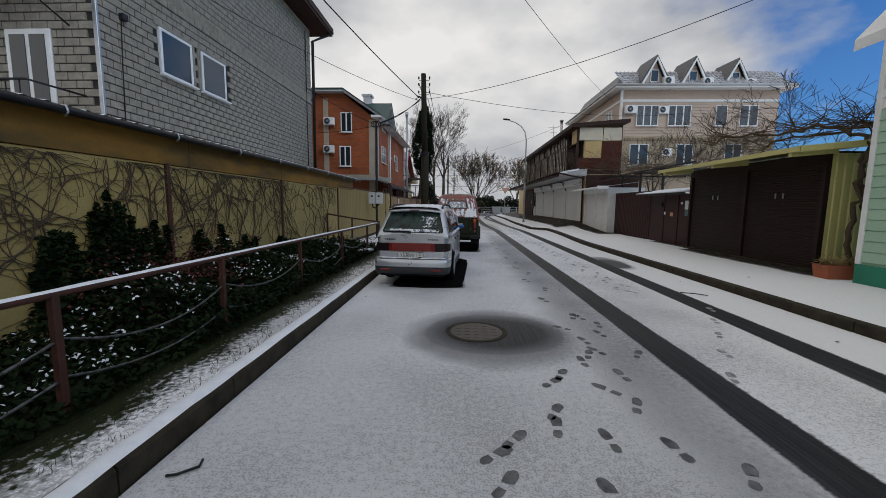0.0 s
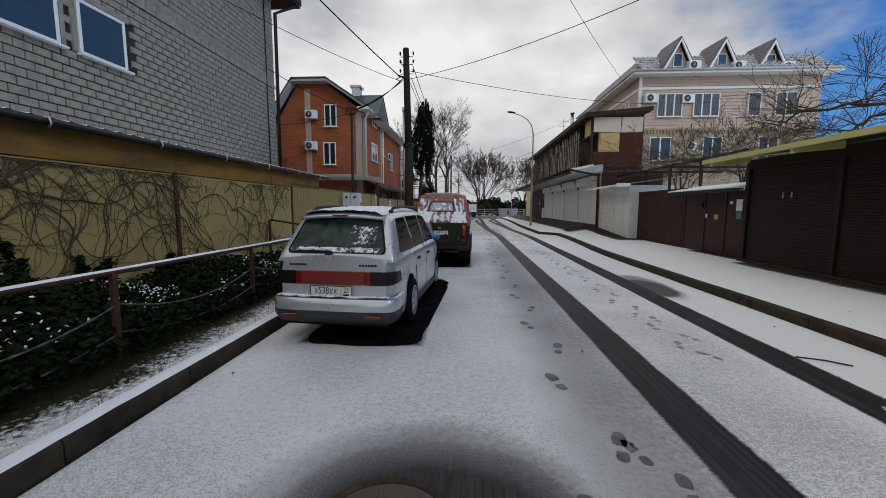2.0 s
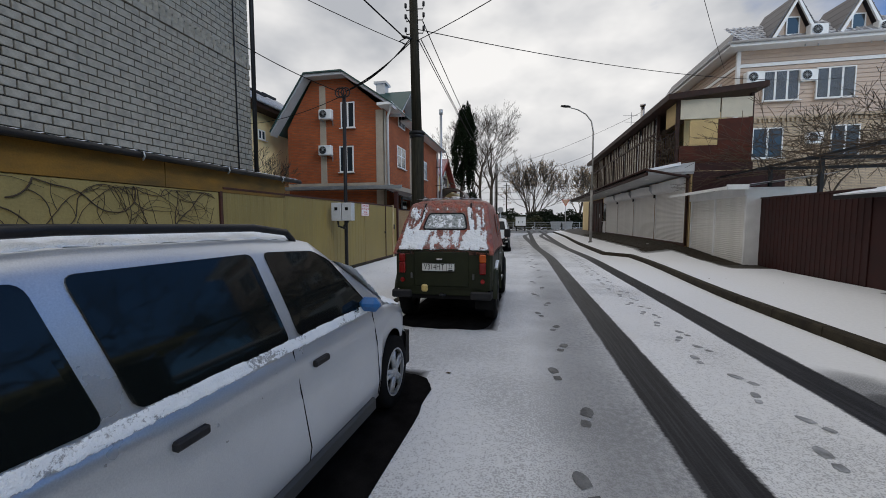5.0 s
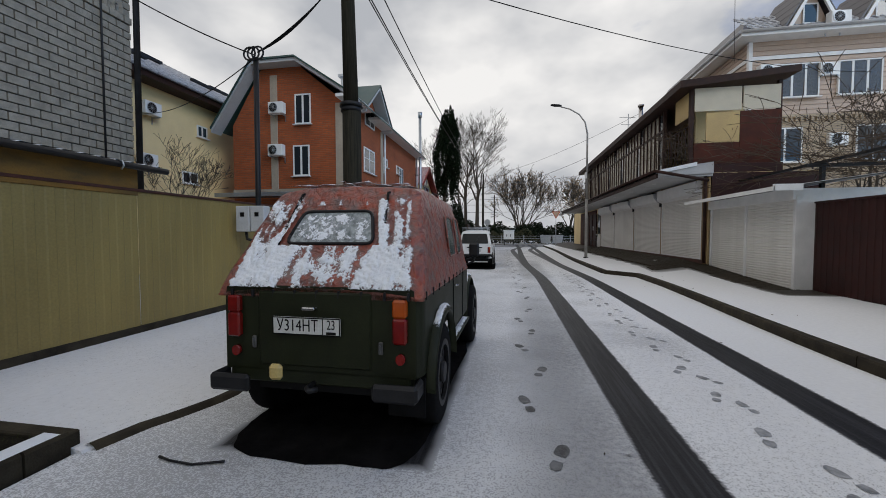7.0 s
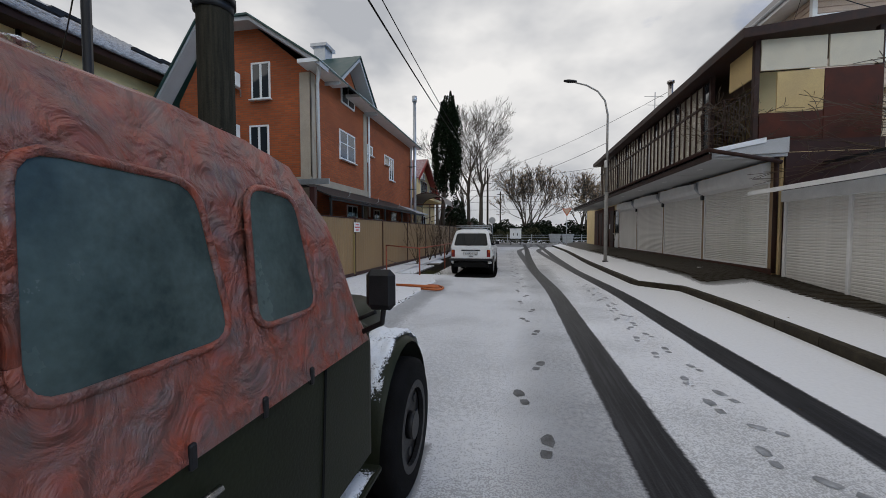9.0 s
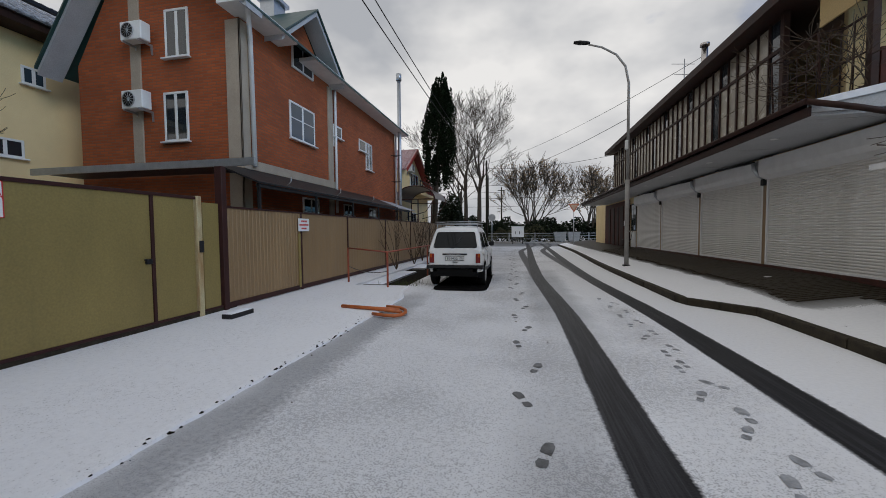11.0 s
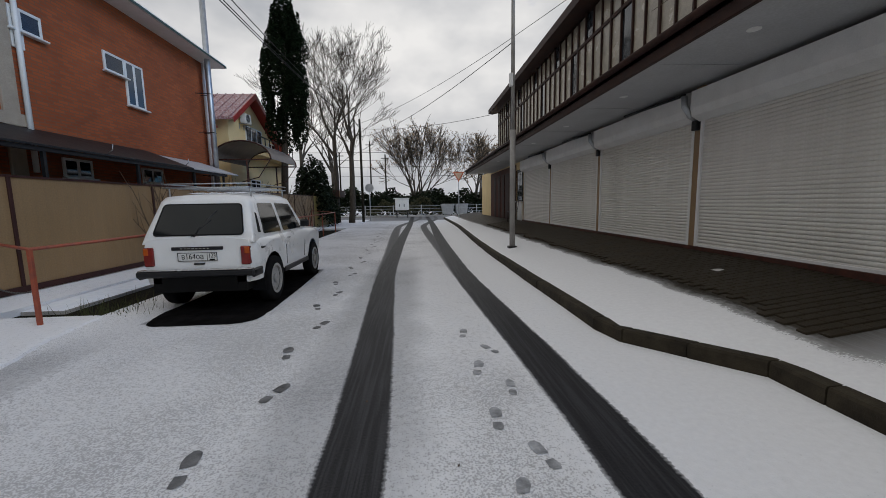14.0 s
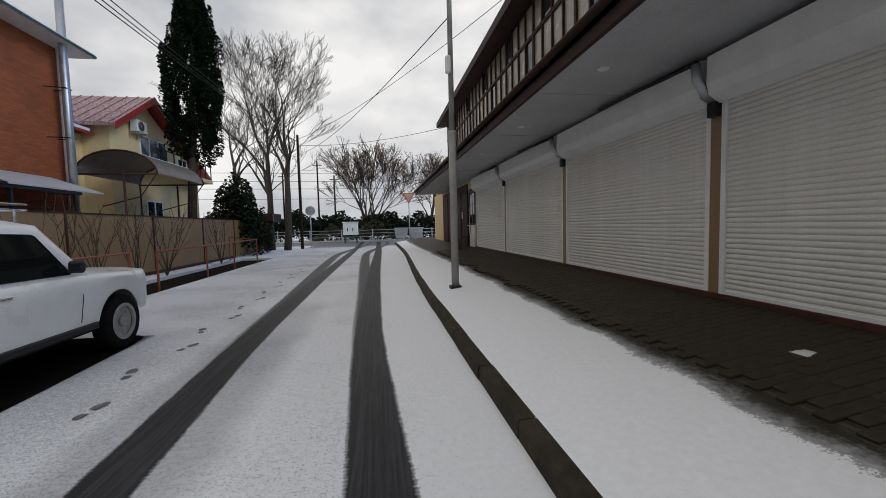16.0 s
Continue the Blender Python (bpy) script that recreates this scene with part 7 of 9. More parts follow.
# ---- far side of the cross road ----
fp_ = thing("far_pole", "thin dark pole at the corner of the lane", "utility pole")
part("pole", Shape().tube([(-1.7, 51.8, 0), (-1.7, 51.8, 7.9)], [0.11, 0.08], 8), M_WOODPOLE, fp_)
for x, y, h in ((-6.5, 68, 7.6), (-3.0, 69, 9.0), (-1.2, 69, 7.4)):
    o = thing("far_pole", "distant power line pole", "utility pole", group="distant poles")
    part("pole", Shape().tube([(x, y, 0), (x, y, h)], [0.11, 0.08], 7), M_WOODPOLE, o)
    part("crossarm", Shape().box(x - 0.5, y - 0.04, h - 0.5, x + 0.5, y + 0.04, h - 0.42), M_WOODPOLE, o)
gr = thing("guard_fence", "low grey roadside fence", "fence")
for k in range(15):
    x = -21 + k * 3.0
    part("post", Shape().box(x - 0.05, 62.6, -0.1, x + 0.05, 62.7, 1.25), M_GALV, gr)
for z in (0.5, 0.85, 1.15):
    part("rail", Shape().tube([(-24, 62.65, z), (24, 62.65, z)], 0.022, 6), M_GALV, gr)
whole("far_kerb", Shape().box(-60, 62.0, -0.2, 60, 62.3, 0.14, 0.02), M_CONC, "far kerb of the cross road", kind="structure")
whole("far_verge", Shape().box(-60, 62.3, -0.3, 60, 72, 0.10), M_SNOWFIELD, "snowy far verge", kind="structure")
cb = thing("cabinet", "white roadside equipment cabinet on legs", "cabinet")
part("body", Shape().box(0.35, 60.2, 0.75, 1.7, 60.9, 1.9, 0.03), M_WHITE, cb)
part("roof", Shape().box(0.28, 60.12, 1.9, 1.77, 60.98, 1.97, 0.02), M_WHITE, cb)
part("mark", Shape().box(0.72, 60.185, 1.1, 0.80, 60.2, 1.4).box(1.2, 60.185, 1.1, 1.28, 60.2, 1.4), M_DARK, cb)
for x in (0.48, 1.57):
    part("leg", Shape().box(x - 0.05, 60.3, -0.1, x + 0.05, 60.8, 0.75), M_DARK, cb)
for i, x in enumerate((5.9, 7.45)):
    o = thing("skip", "pale grey metal refuse container", "container", (x, 63.6, 0.1), 0, group="refuse containers")
    part("tub", Shape().slab([(-0.55, -0.5, 0.1), (0.55, -0.5, 0.1), (0.70, -0.5, 1.15), (-0.70, -0.5, 1.15)], (0, 1.0, 0)), M_GALV, o)
    part("rim", Shape().box(-0.74, -0.54, 1.12, 0.74, 0.54, 1.2, 0.02), M_GALV, o)
    for wx in (-0.45, 0.45):
        part("wheel", Shape().disc((wx - 0.04, 0, 0.08), (1, 0, 0), 0.08, 0.08, 12), M_DARK, o)
ys_ = thing("yield_sign", "triangular give-way sign on a thin grey post", "road sign")
part("post", Shape().tube([(5.7, 50, pave_z(5.7, 50) - 0.1), (5.7, 50, 3.75)], 0.035, 8), M_GALV, ys_)
part("plate", Shape().slab([(5.70, 49.95, 2.95), (6.12, 49.95, 3.68), (5.28, 49.95, 3.68)], (0, 0.02, 0)), mat("red-orange sign border", (0.55, 0.12, 0.05), (0.5, 0.11, 0.05), 0.4), ys_)
part("face", Shape().slab([(5.70, 49.944, 3.10), (6.0, 49.944, 3.61), (5.40, 49.944, 3.61)], (0, 0.005, 0)), mat("faded sign face", (0.62, 0.45, 0.33), (0.55, 0.4, 0.3), 0.5), ys_)
rs_ = thing("round_sign", "round road sign seen from behind", "road sign")
part("post", Shape().tube([(-1.35, 53.5, 0), (-1.35, 53.5, 3.0)], 0.035, 8), M_GALV, rs_)
part("disc", Shape().disc((-1.35, 53.46, 2.75), (0, 1, 0), 0.35, 0.02, 24), M_GALV, rs_)
whole("sea", Shape().box(-900, 110, -0.09, 900, 880, -0.06), mat("grey-blue sea", (0.10, 0.14, 0.18), (0.07, 0.10, 0.14), 0.25, scale=0.05, fine=2, bump=0.2), "grey-blue sea on the horizon", kind="structure")

# ---- things lying on the road ----
M_LID = mat("wet rusty iron", (0.055, 0.038, 0.026), (0.03, 0.022, 0.017), 0.5, scale=9, fine=90, bump=0.3)
mhc = thing("manhole_cover", "round wet rusty manhole cover in the road", "manhole cover")
part("frame", Shape().disc((0.25, 4.67, -0.02), (0, 0, 1), 0.36, 0.026, 36, 0.31), M_KERB, mhc)
part("lid", Shape().disc((0.25, 4.67, -0.02), (0, 0, 1), 0.305, 0.025, 36), M_LID, mhc)
for i in range(5):
    for j in range(5):
        if (i - 2) ** 2 + (j - 2) ** 2 < 6:
            part("stud", Shape().box(0.25 + (i - 2) * 0.105 - 0.03, 4.67 + (j - 2) * 0.105 - 0.03, 0.004, 0.25 + (i - 2) * 0.105 + 0.03, 4.67 + (j - 2) * 0.105 + 0.03, 0.009, 0.002), M_LID, mhc)
ob_ = thing("bent_pipe", "bent orange pipe bracket lying in the snow", "pipe")
part("hoop", Shape().tube([(-1.14, 22.72, 0.055), (-0.88, 22.63, 0.055), (-0.70, 22.62, 0.055), (-0.61, 22.72, 0.055), (-0.60, 22.90, 0.055), (-0.66, 23.10, 0.055), (-0.78, 23.26, 0.055), (-0.93, 23.34, 0.055), (-1.12, 23.37, 0.055)], 0.030, 8), M_ORANGEPIPE, ob_)
part("straight_bar", Shape().tube([(-1.62, 23.22, 0.06), (-1.2, 23.08, 0.06), (-0.68, 22.90, 0.062)], 0.028, 8), M_ORANGEPIPE, ob_)
part("stem", Shape().tube([(-1.98, 23.26, 0.06), (-1.30, 23.10, 0.07), (-0.78, 23.10, 0.06)], 0.034, 8), M_ORANGEPIPE, ob_)
st_ = thing("door_stop", "dark iron gate stop with snow on it", "gate stop")
part("bar", Shape().box(-3.55, 22.0, 0.03, -3.35, 22.55, 0.11, 0.01), M_DARK, st_)
part("snow", lumpy(-3.54, -3.36, 22.02, 22.53, 0.11, 0.02, 4, 8, 1), M_SNOW, st_)


def twig_(label, pts, r=0.008):
    whole("twig", Shape().tube(pts, r, 5), M_DARK, label, "twig", "fallen twigs")


twig_("thin dark twig on the snow", [(-1.06, 12.30, 0.012), (-0.95, 12.27, 0.014), (-0.78, 12.26, 0.012), (-0.60, 12.32, 0.014)])
twig_("thin dark twig on the snow", [(-1.53, 2.12, 0.01), (-1.48, 2.13, 0.012), (-1.40, 2.20, 0.012), (-1.42, 2.26, 0.012)])
twig_("thin dark twig on the snow", [(3.9, 7.0, 0.012), (4.1, 6.92, 0.014), (4.25, 6.8, 0.012)])
random.seed(8)
leaves = Shape()
for k in range(60):
    x, y = random.uniform(-1.6, 7.0), random.uniform(2, 32)
    z = 0.006 if x < kerb_x(y) else pave_z(x, y) + 0.006
    a = random.uniform(0, 6.28)
    q = random.uniform(0.012, 0.03)
    b = len(leaves.v)
    leaves.v += [(x + q * math.cos(a), y + q * math.sin(a), z + 0.006), (x - q * 0.4 * math.sin(a), y + q * 0.4 * math.cos(a), z), (x - q * math.cos(a), y - q * math.sin(a), z + 0.004), (x + q * 0.4 * math.sin(a), y - q * 0.4 * math.cos(a), z + 0.008)]
    leaves.f.append((b, b + 1, b + 2, b + 3))
    leaves.smooth.append(False)
whole("leaf_litter", leaves, M_VINE, "scattered dark leaf scraps on the snow", "leaves", kind="stuff")
whole("paper_scrap", lumpy(6.62, 6.76, 26.0, 26.12, pave_z(6.7, 26) + 0.012, 0.02, 5, 5, 2), M_WHITE, "crumpled white paper scrap on the paving", "paper")

# footprints pressed through to the asphalt
sole = [(0.0, -0.145), (0.030, -0.135), (0.038, -0.10), (0.030, -0.05), (0.034, 0.0), (0.048, 0.06), (0.044, 0.11), (0.022, 0.145), (-0.004, 0.15), (-0.030, 0.13), (-0.044, 0.08), (-0.038, 0.02), (-0.030, -0.05), (-0.038, -0.10), (-0.028, -0.135)]


def footprint(s, x, y, turn, mirror, z=0.004, size=1.0):
    c, d = math.cos(turn) * size, math.sin(turn) * size
    for lo, hi in ((-0.15, -0.045), (-0.03, 0.16)):
        pts = [(u * mirror * random.uniform(0.85, 1.12), v * random.uniform(0.95, 1.05)) for u, v in sole if lo <= v <= hi]
        v3 = [(x + u * c - v * d, y + u * d + v * c, z) for u, v in pts]
        b = len(s.v)
        s.v += v3
        s.f.append(tuple(range(b, b + len(v3))))
        s.smooth.append(False)


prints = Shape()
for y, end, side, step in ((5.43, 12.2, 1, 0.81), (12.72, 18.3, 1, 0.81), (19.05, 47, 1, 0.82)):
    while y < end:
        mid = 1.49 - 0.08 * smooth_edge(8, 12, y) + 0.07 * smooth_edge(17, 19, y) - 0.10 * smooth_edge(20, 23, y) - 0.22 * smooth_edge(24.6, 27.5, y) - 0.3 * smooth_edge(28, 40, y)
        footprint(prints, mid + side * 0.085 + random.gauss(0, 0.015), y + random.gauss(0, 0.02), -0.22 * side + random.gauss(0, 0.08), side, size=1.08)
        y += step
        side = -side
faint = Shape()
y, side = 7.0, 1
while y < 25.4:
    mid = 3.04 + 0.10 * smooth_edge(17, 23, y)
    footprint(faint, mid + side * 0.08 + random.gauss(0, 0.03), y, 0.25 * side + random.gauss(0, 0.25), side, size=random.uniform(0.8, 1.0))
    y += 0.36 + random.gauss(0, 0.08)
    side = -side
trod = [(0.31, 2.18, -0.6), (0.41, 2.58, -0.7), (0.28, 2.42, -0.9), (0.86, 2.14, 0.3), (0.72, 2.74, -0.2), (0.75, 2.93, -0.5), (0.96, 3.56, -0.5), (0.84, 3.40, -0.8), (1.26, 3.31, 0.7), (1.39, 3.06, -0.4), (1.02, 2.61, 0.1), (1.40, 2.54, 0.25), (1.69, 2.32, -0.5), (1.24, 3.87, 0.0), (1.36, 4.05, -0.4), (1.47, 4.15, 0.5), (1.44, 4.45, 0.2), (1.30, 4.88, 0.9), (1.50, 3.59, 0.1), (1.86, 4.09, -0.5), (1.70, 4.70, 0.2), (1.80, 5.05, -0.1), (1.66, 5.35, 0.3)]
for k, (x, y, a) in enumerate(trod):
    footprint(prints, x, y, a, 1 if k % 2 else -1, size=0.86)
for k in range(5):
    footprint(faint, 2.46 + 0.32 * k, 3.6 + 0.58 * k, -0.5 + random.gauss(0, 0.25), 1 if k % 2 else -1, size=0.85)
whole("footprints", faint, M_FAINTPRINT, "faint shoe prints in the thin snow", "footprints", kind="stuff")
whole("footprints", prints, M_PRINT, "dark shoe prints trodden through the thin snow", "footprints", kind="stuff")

# broken edge of the apron: dark clods between snow and slush
random.seed(77)
clods = Shape()
for k in range(110):
    y = random.uniform(15.0, 22.6)
    x = apron_x(y) + random.gauss(0.0, 0.05)
    r = random.uniform(0.003, 0.011)
    clods.tube([(x - r, y - r * random.uniform(0.5, 2.5), 0.024), (x, y, 0.024 + r * 0.5), (x + r * random.uniform(0.2, 1), y + r * random.uniform(0.5, 2.5), 0.024)], [r * 0.5, r, r * 0.4], 5)
whole("debris", clods, M_EARTH, "dark earth clods along the broken apron edge", "debris", kind="stuff")
# ---- cars ----
M_SILVER = mat("silver car paint", (0.58, 0.60, 0.63), (0.50, 0.52, 0.55), 0.30, 0.55, scale=1.5, fine=200, bump=0.02, clear=0.6)
M_CARWHITE = mat("white car paint", (0.74, 0.74, 0.73), (0.66, 0.66, 0.65), 0.3, scale=1.6, fine=90, bump=0.02, clear=0.5)
M_OLIVECAR = mat("dark olive brushed paint", (0.019, 0.023, 0.010), (0.012, 0.014, 0.007), 0.48, spec=0.18, scale=3, fine=90, bump=0.12)
M_RUBBER = mat("tyre rubber", (0.010, 0.010, 0.011), (0.006, 0.006, 0.006), 0.9, spec=0.08, scale=9, fine=120, bump=0.2)
M_BUMPER = mat("grey-black bumper plastic", (0.035, 0.038, 0.042), (0.025, 0.027, 0.03), 0.55, scale=5, fine=150, bump=0.1)
M_CARGLASS = glass_mat("car window glass", (0.006, 0.008, 0.008), 0.05, 0.35)
M_FROSTGLASS = mat("frosted green glass", (0.03, 0.062, 0.054), (0.004, 0.008, 0.007), 0.3, scale=7, fine=60, bump=0.15, spec=0.3)
M_SNOWYPANE = mat("snow-crusted plastic pane", (0.42, 0.45, 0.46), (0.10, 0.12, 0.12), 0.6, scale=26, fine=120, bump=0.3)
M_FILM = mat("cloudy plastic film", (0.10, 0.14, 0.13), (0.03, 0.05, 0.048), 0.25, scale=4, fine=60, bump=0.1, spec=0.5)
M_REDLAMP = mat("red lamp lens", (0.20, 0.009, 0.007), (0.12, 0.007, 0.006), 0.2, scale=9, fine=200, bump=0.05, spec=0.6)
M_GARNISH = mat("dull red garnish", (0.20, 0.018, 0.012), (0.13, 0.014, 0.01), 0.4, scale=4, fine=150, bump=0.05)
M_SMOKE = mat("smoked lamp lens", (0.022, 0.012, 0.013), (0.012, 0.008, 0.009), 0.2, scale=9, fine=200, bump=0.03, spec=0.25)
M_AMBER = mat("amber lamp lens", (0.42, 0.075, 0.006), (0.30, 0.055, 0.006), 0.2, scale=9, fine=200, bump=0.05)
M_PLATE = mat("white number plate", (0.62, 0.62, 0.60), (0.52, 0.52, 0.50), 0.45, scale=6, fine=60, bump=0.02)
M_ALLOY = mat("dusty alloy", (0.50, 0.51, 0.53), (0.36, 0.37, 0.39), 0.4, 0.6, scale=9, fine=90, bump=0.05)
M_CHROME = mat("dull chrome", (0.6, 0.6, 0.6), (0.5, 0.5, 0.5), 0.25, 1.0, scale=9, fine=90, bump=0.02)
M_BLUE = mat("blue mirror cover", (0.02, 0.13, 0.36), (0.015, 0.09, 0.27), 0.3, scale=6, fine=90, bump=0.03)


def tarp_mat():
    m = mat("crumpled red-brown tarpaulin", (0.33, 0.065, 0.032), (0.17, 0.105, 0.095), 0.4, scale=11.0, fine=30, bump=0.0, amount=1.0)
    t = m.node_tree
    b = t.nodes["Principled BSDF"]
    tc = t.nodes.new("ShaderNodeTexCoord")
    v = t.nodes.new("ShaderNodeTexNoise")
    v.inputs["Scale"].default_value, v.inputs["Detail"].default_value, v.inputs["Distortion"].default_value = 10, 6, 0.9
    t.links.new(tc.outputs["Object"], v.inputs["Vector"])
    bp = t.nodes.new("ShaderNodeBump")
    bp.inputs["Strength"].default_value, bp.inputs["Distance"].default_value = 1.0, 0.06
    t.links.new(v.outputs["Fac"], bp.inputs["Height"])
    t.links.new(bp.outputs[0], b.inputs["Normal"])
    return m


M_TARP = tarp_mat()


def wheel(parent, x, y, r, width, style, side):
    """A wheel with tyre and rim; side is +1 where it faces +x."""
    s = Shape()
    prof = [(-0.5, 0.62), (-0.5, 0.9), (-0.42, 0.98), (-0.2, 1.0), (0.2, 1.0), (0.42, 0.98), (0.5, 0.9), (0.5, 0.62)]
    n = 32
    rows = []
    for k in range(n + 1):
        a = 2 * math.pi * k / n
        rows.append([(x + u * width, y + q * r * math.cos(a), r + q * r * math.sin(a)) for u, q in prof])
    s.loft(rows, cap=False)
    hub = new("wheel", Shape().disc((x - 0.3 * width, y, r), (1, 0, 0), r * 0.60, width * 0.6, 20).mesh("wheel"))
    hub.data.materials.append(M_BLACK)
    hub.parent = parent
    part("tyre", s, M_RUBBER, hub)
    f = x + side * width * 0.42
    rim = Shape()
    rim.disc((f - 0.012, y, r), (1, 0, 0), r * 0.66, 0.03, 28, r * (0.615 if style == "spoke" else 0.55))
    if style == "spoke":
        for k in range(5):
            a = 2 * math.pi * k / 5 + 0.5
            for d in (-0.16, 0.16):
                p = [(f, y + r * 0.1 * math.cos(a), r + r * 0.1 * math.sin(a)), (f, y + r * 0.58 * math.cos(a + d), r + r * 0.58 * math.sin(a + d))]
                rim.tube(p, [0.026, 0.018], 6)
        rim.disc((f - 0.02, y, r), (1, 0, 0), r * 0.16, 0.04, 16)
    else:
        rim.disc((f - side * 0.03 - 0.01, y, r), (1, 0, 0), r * 0.56, 0.02, 24)
        for k in range(8):
            a = 2 * math.pi * k / 8
            rim.disc((f - side * 0.02 - 0.01, y + r * 0.42 * math.cos(a), r + r * 0.42 * math.sin(a)), (1, 0, 0), r * 0.07, 0.02, 8)
        rim.disc((f - 0.02, y, r), (1, 0, 0), r * 0.2, 0.045, 16)
    part("rim", rim, M_ALLOY if style == "spoke" else (M_DARK if style == "dark" else M_CONC), hub, "" if style == "spoke" else "")


def car_stations(L, arches, r_arch):
    ys = {0.0, 0.02, 0.06, 0.14, 0.25, L - 0.25, L - 0.14, L - 0.06, L - 0.02, L}
    ys |= {L * k / 24 for k in range(25)}
    for c in arches:
        for k in range(-10, 11):
            ys.add(c + r_arch * k / 10 * 1.02)
    return sorted(y for y in ys if 0 <= y <= L)


def lower_body(L, half, sill, belt, arches, r_arch, r_wheel, nose=0.9, crown=0.03, crease=0.55):
    """The painted shell up to the belt line, with wheel openings cut in its lower edge."""
    s = Shape()
    rows = []
    for y in car_stations(L, arches, r_arch):
        e = min(y, L - y)
        w = half(y) * (1 - (1 - nose) * (1 - smooth_edge(0, 0.16, e)) ** 1.5)
        zb = sill
        for c in arches:
            d = abs(y - c)
            if d < r_arch:
                zb = max(zb, r_wheel + math.sqrt(r_arch * r_arch - d * d))
        zt = belt(y)
        zb = min(zb, zt - 0.08)
        h = zt - zb
        z_of = lambda q: zb + h * q
        half_row = [(w * 0.955, z_of(0)), (w * 0.985, z_of(0.18)), (w, z_of(crease)), (w * 1.003, z_of(crease + 0.04)), (w * 0.985, z_of(0.84)), (w * 0.955, z_of(0.97)), (w * 0.92, zt), (w * 0.55, zt + crown), (0, zt + crown * 1.3)]
        rows.append([(x, y, z) for x, z in half_row] + [(-x, y, z) for x, z in reversed(half_row[:-1])])
    s.loft(rows, cap=True)
    return s


class Cabin:
    """The glazed upper body: belt height, roof profile along y and tumblehome."""

    def __init__(self, belt, roof, w_belt, w_roof, z_roof):
        self.belt, self.roof, self.wb, self.wr, self.zr = belt, roof, w_belt, w_roof, z_roof

    def top(self, y):
        p = self.roof
        for (a, za), (b, zb) in zip(p, p[1:]):
            if a <= y <= b:
                return za + (zb - za) * (y - a) / (b - a)
        return p[0][1] if y < p[0][0] else p[-1][1]

    def half(self, z):
        t = (z - self.belt) / (self.zr - self.belt)
        return self.wb + (self.wr - self.wb) * max(0, t) ** 1.15

    def shell(self):
        s = Shape()
        y0, y1 = self.roof[0][0], self.roof[-1][0]
        ys = sorted({y0 + (y1 - y0) * k / 40 for k in range(41)} | {p[0] for p in self.roof})
        rows = []
        for y in ys:
            z = max(self.top(y), self.belt + 0.005)
            pts = []
            for q in (0, 0.35, 0.7, 0.9):
                zz = self.belt - 0.03 + (z - 0.03 - self.belt + 0.03) * q
                pts.append((self.half(zz), zz))
            c = self.half(z - 0.03)
            pts += [(c - 0.025, z - 0.012), (c - 0.09, z), (c * 0.5, z + 0.016), (0, z + 0.022)]
            rows.append([(x, y, zz) for x, zz in pts] + [(-x, y, zz) for x, zz in reversed(pts[:-1])])
        s.loft(rows, cap=True)
        return s

    def side(self, poly, sgn, out=0.006, thick=0.008):
        return Shape().slab([(sgn * (self.half(z) + out), y, z) for y, z in poly], (-sgn * thick, 0, 0))


def rounded(pts, r=0.04, n=4):
    """Rounds the corners of a polygon in the plane."""
    out = []
    m = len(pts)
    for i in range(m):
        p, a, b = Vector(pts[i]), Vector(pts[i - 1]), Vector(pts[(i + 1) % m])
        ra = min(r, (a - p).length * 0.4, (b - p).length * 0.4)
        u, v = p + (a - p).normalized() * ra, p + (b - p).normalized() * ra
        for k in range(n + 1):
            t = k / n
            out.append(tuple(u * (1 - t) ** 2 + p * 2 * t * (1 - t) + v * t * t))
    return out


def plate(parent, x, y, z, number, region, w=0.52, h=0.112, lean=0.0):
    pl = part("number_plate", Shape().box(-w / 2, -0.006, -h / 2, w / 2, 0.006, h / 2, 0.004), M_PLATE, parent, "white number plate with black characters")
    pl.matrix_local = pose(x, y, z, lean, 0, 0)
    text_on(number, h * 0.92, M_BLACK, pl, pose(-w * 0.125, -0.0075, 0, 90), "characters", squeeze=0.90)
    text_on(region, h * 0.74, M_BLACK, pl, pose(w * 0.37, -0.0075, h * 0.10, 90), "region_code", squeeze=0.8)
    part("country_mark", Shape().box(w * 0.30, -0.0085, -h * 0.42, w * 0.44, -0.0065, -h * 0.27), M_BLACK, pl)
    fr = Shape()
    for a in ((-w / 2, -h / 2, w / 2, -h / 2 + 0.007), (-w / 2, h / 2 - 0.007, w / 2, h / 2), (-w / 2, -h / 2, -w / 2 + 0.007, h / 2), (w / 2 - 0.007, -h / 2, w / 2, h / 2), (w * 0.245, -h / 2, w * 0.255, h / 2)):
        fr.box(a[0], -0.009, a[1], a[2], -0.0062, a[3])
    part("plate_border", fr, M_BLACK, pl)
    return pl


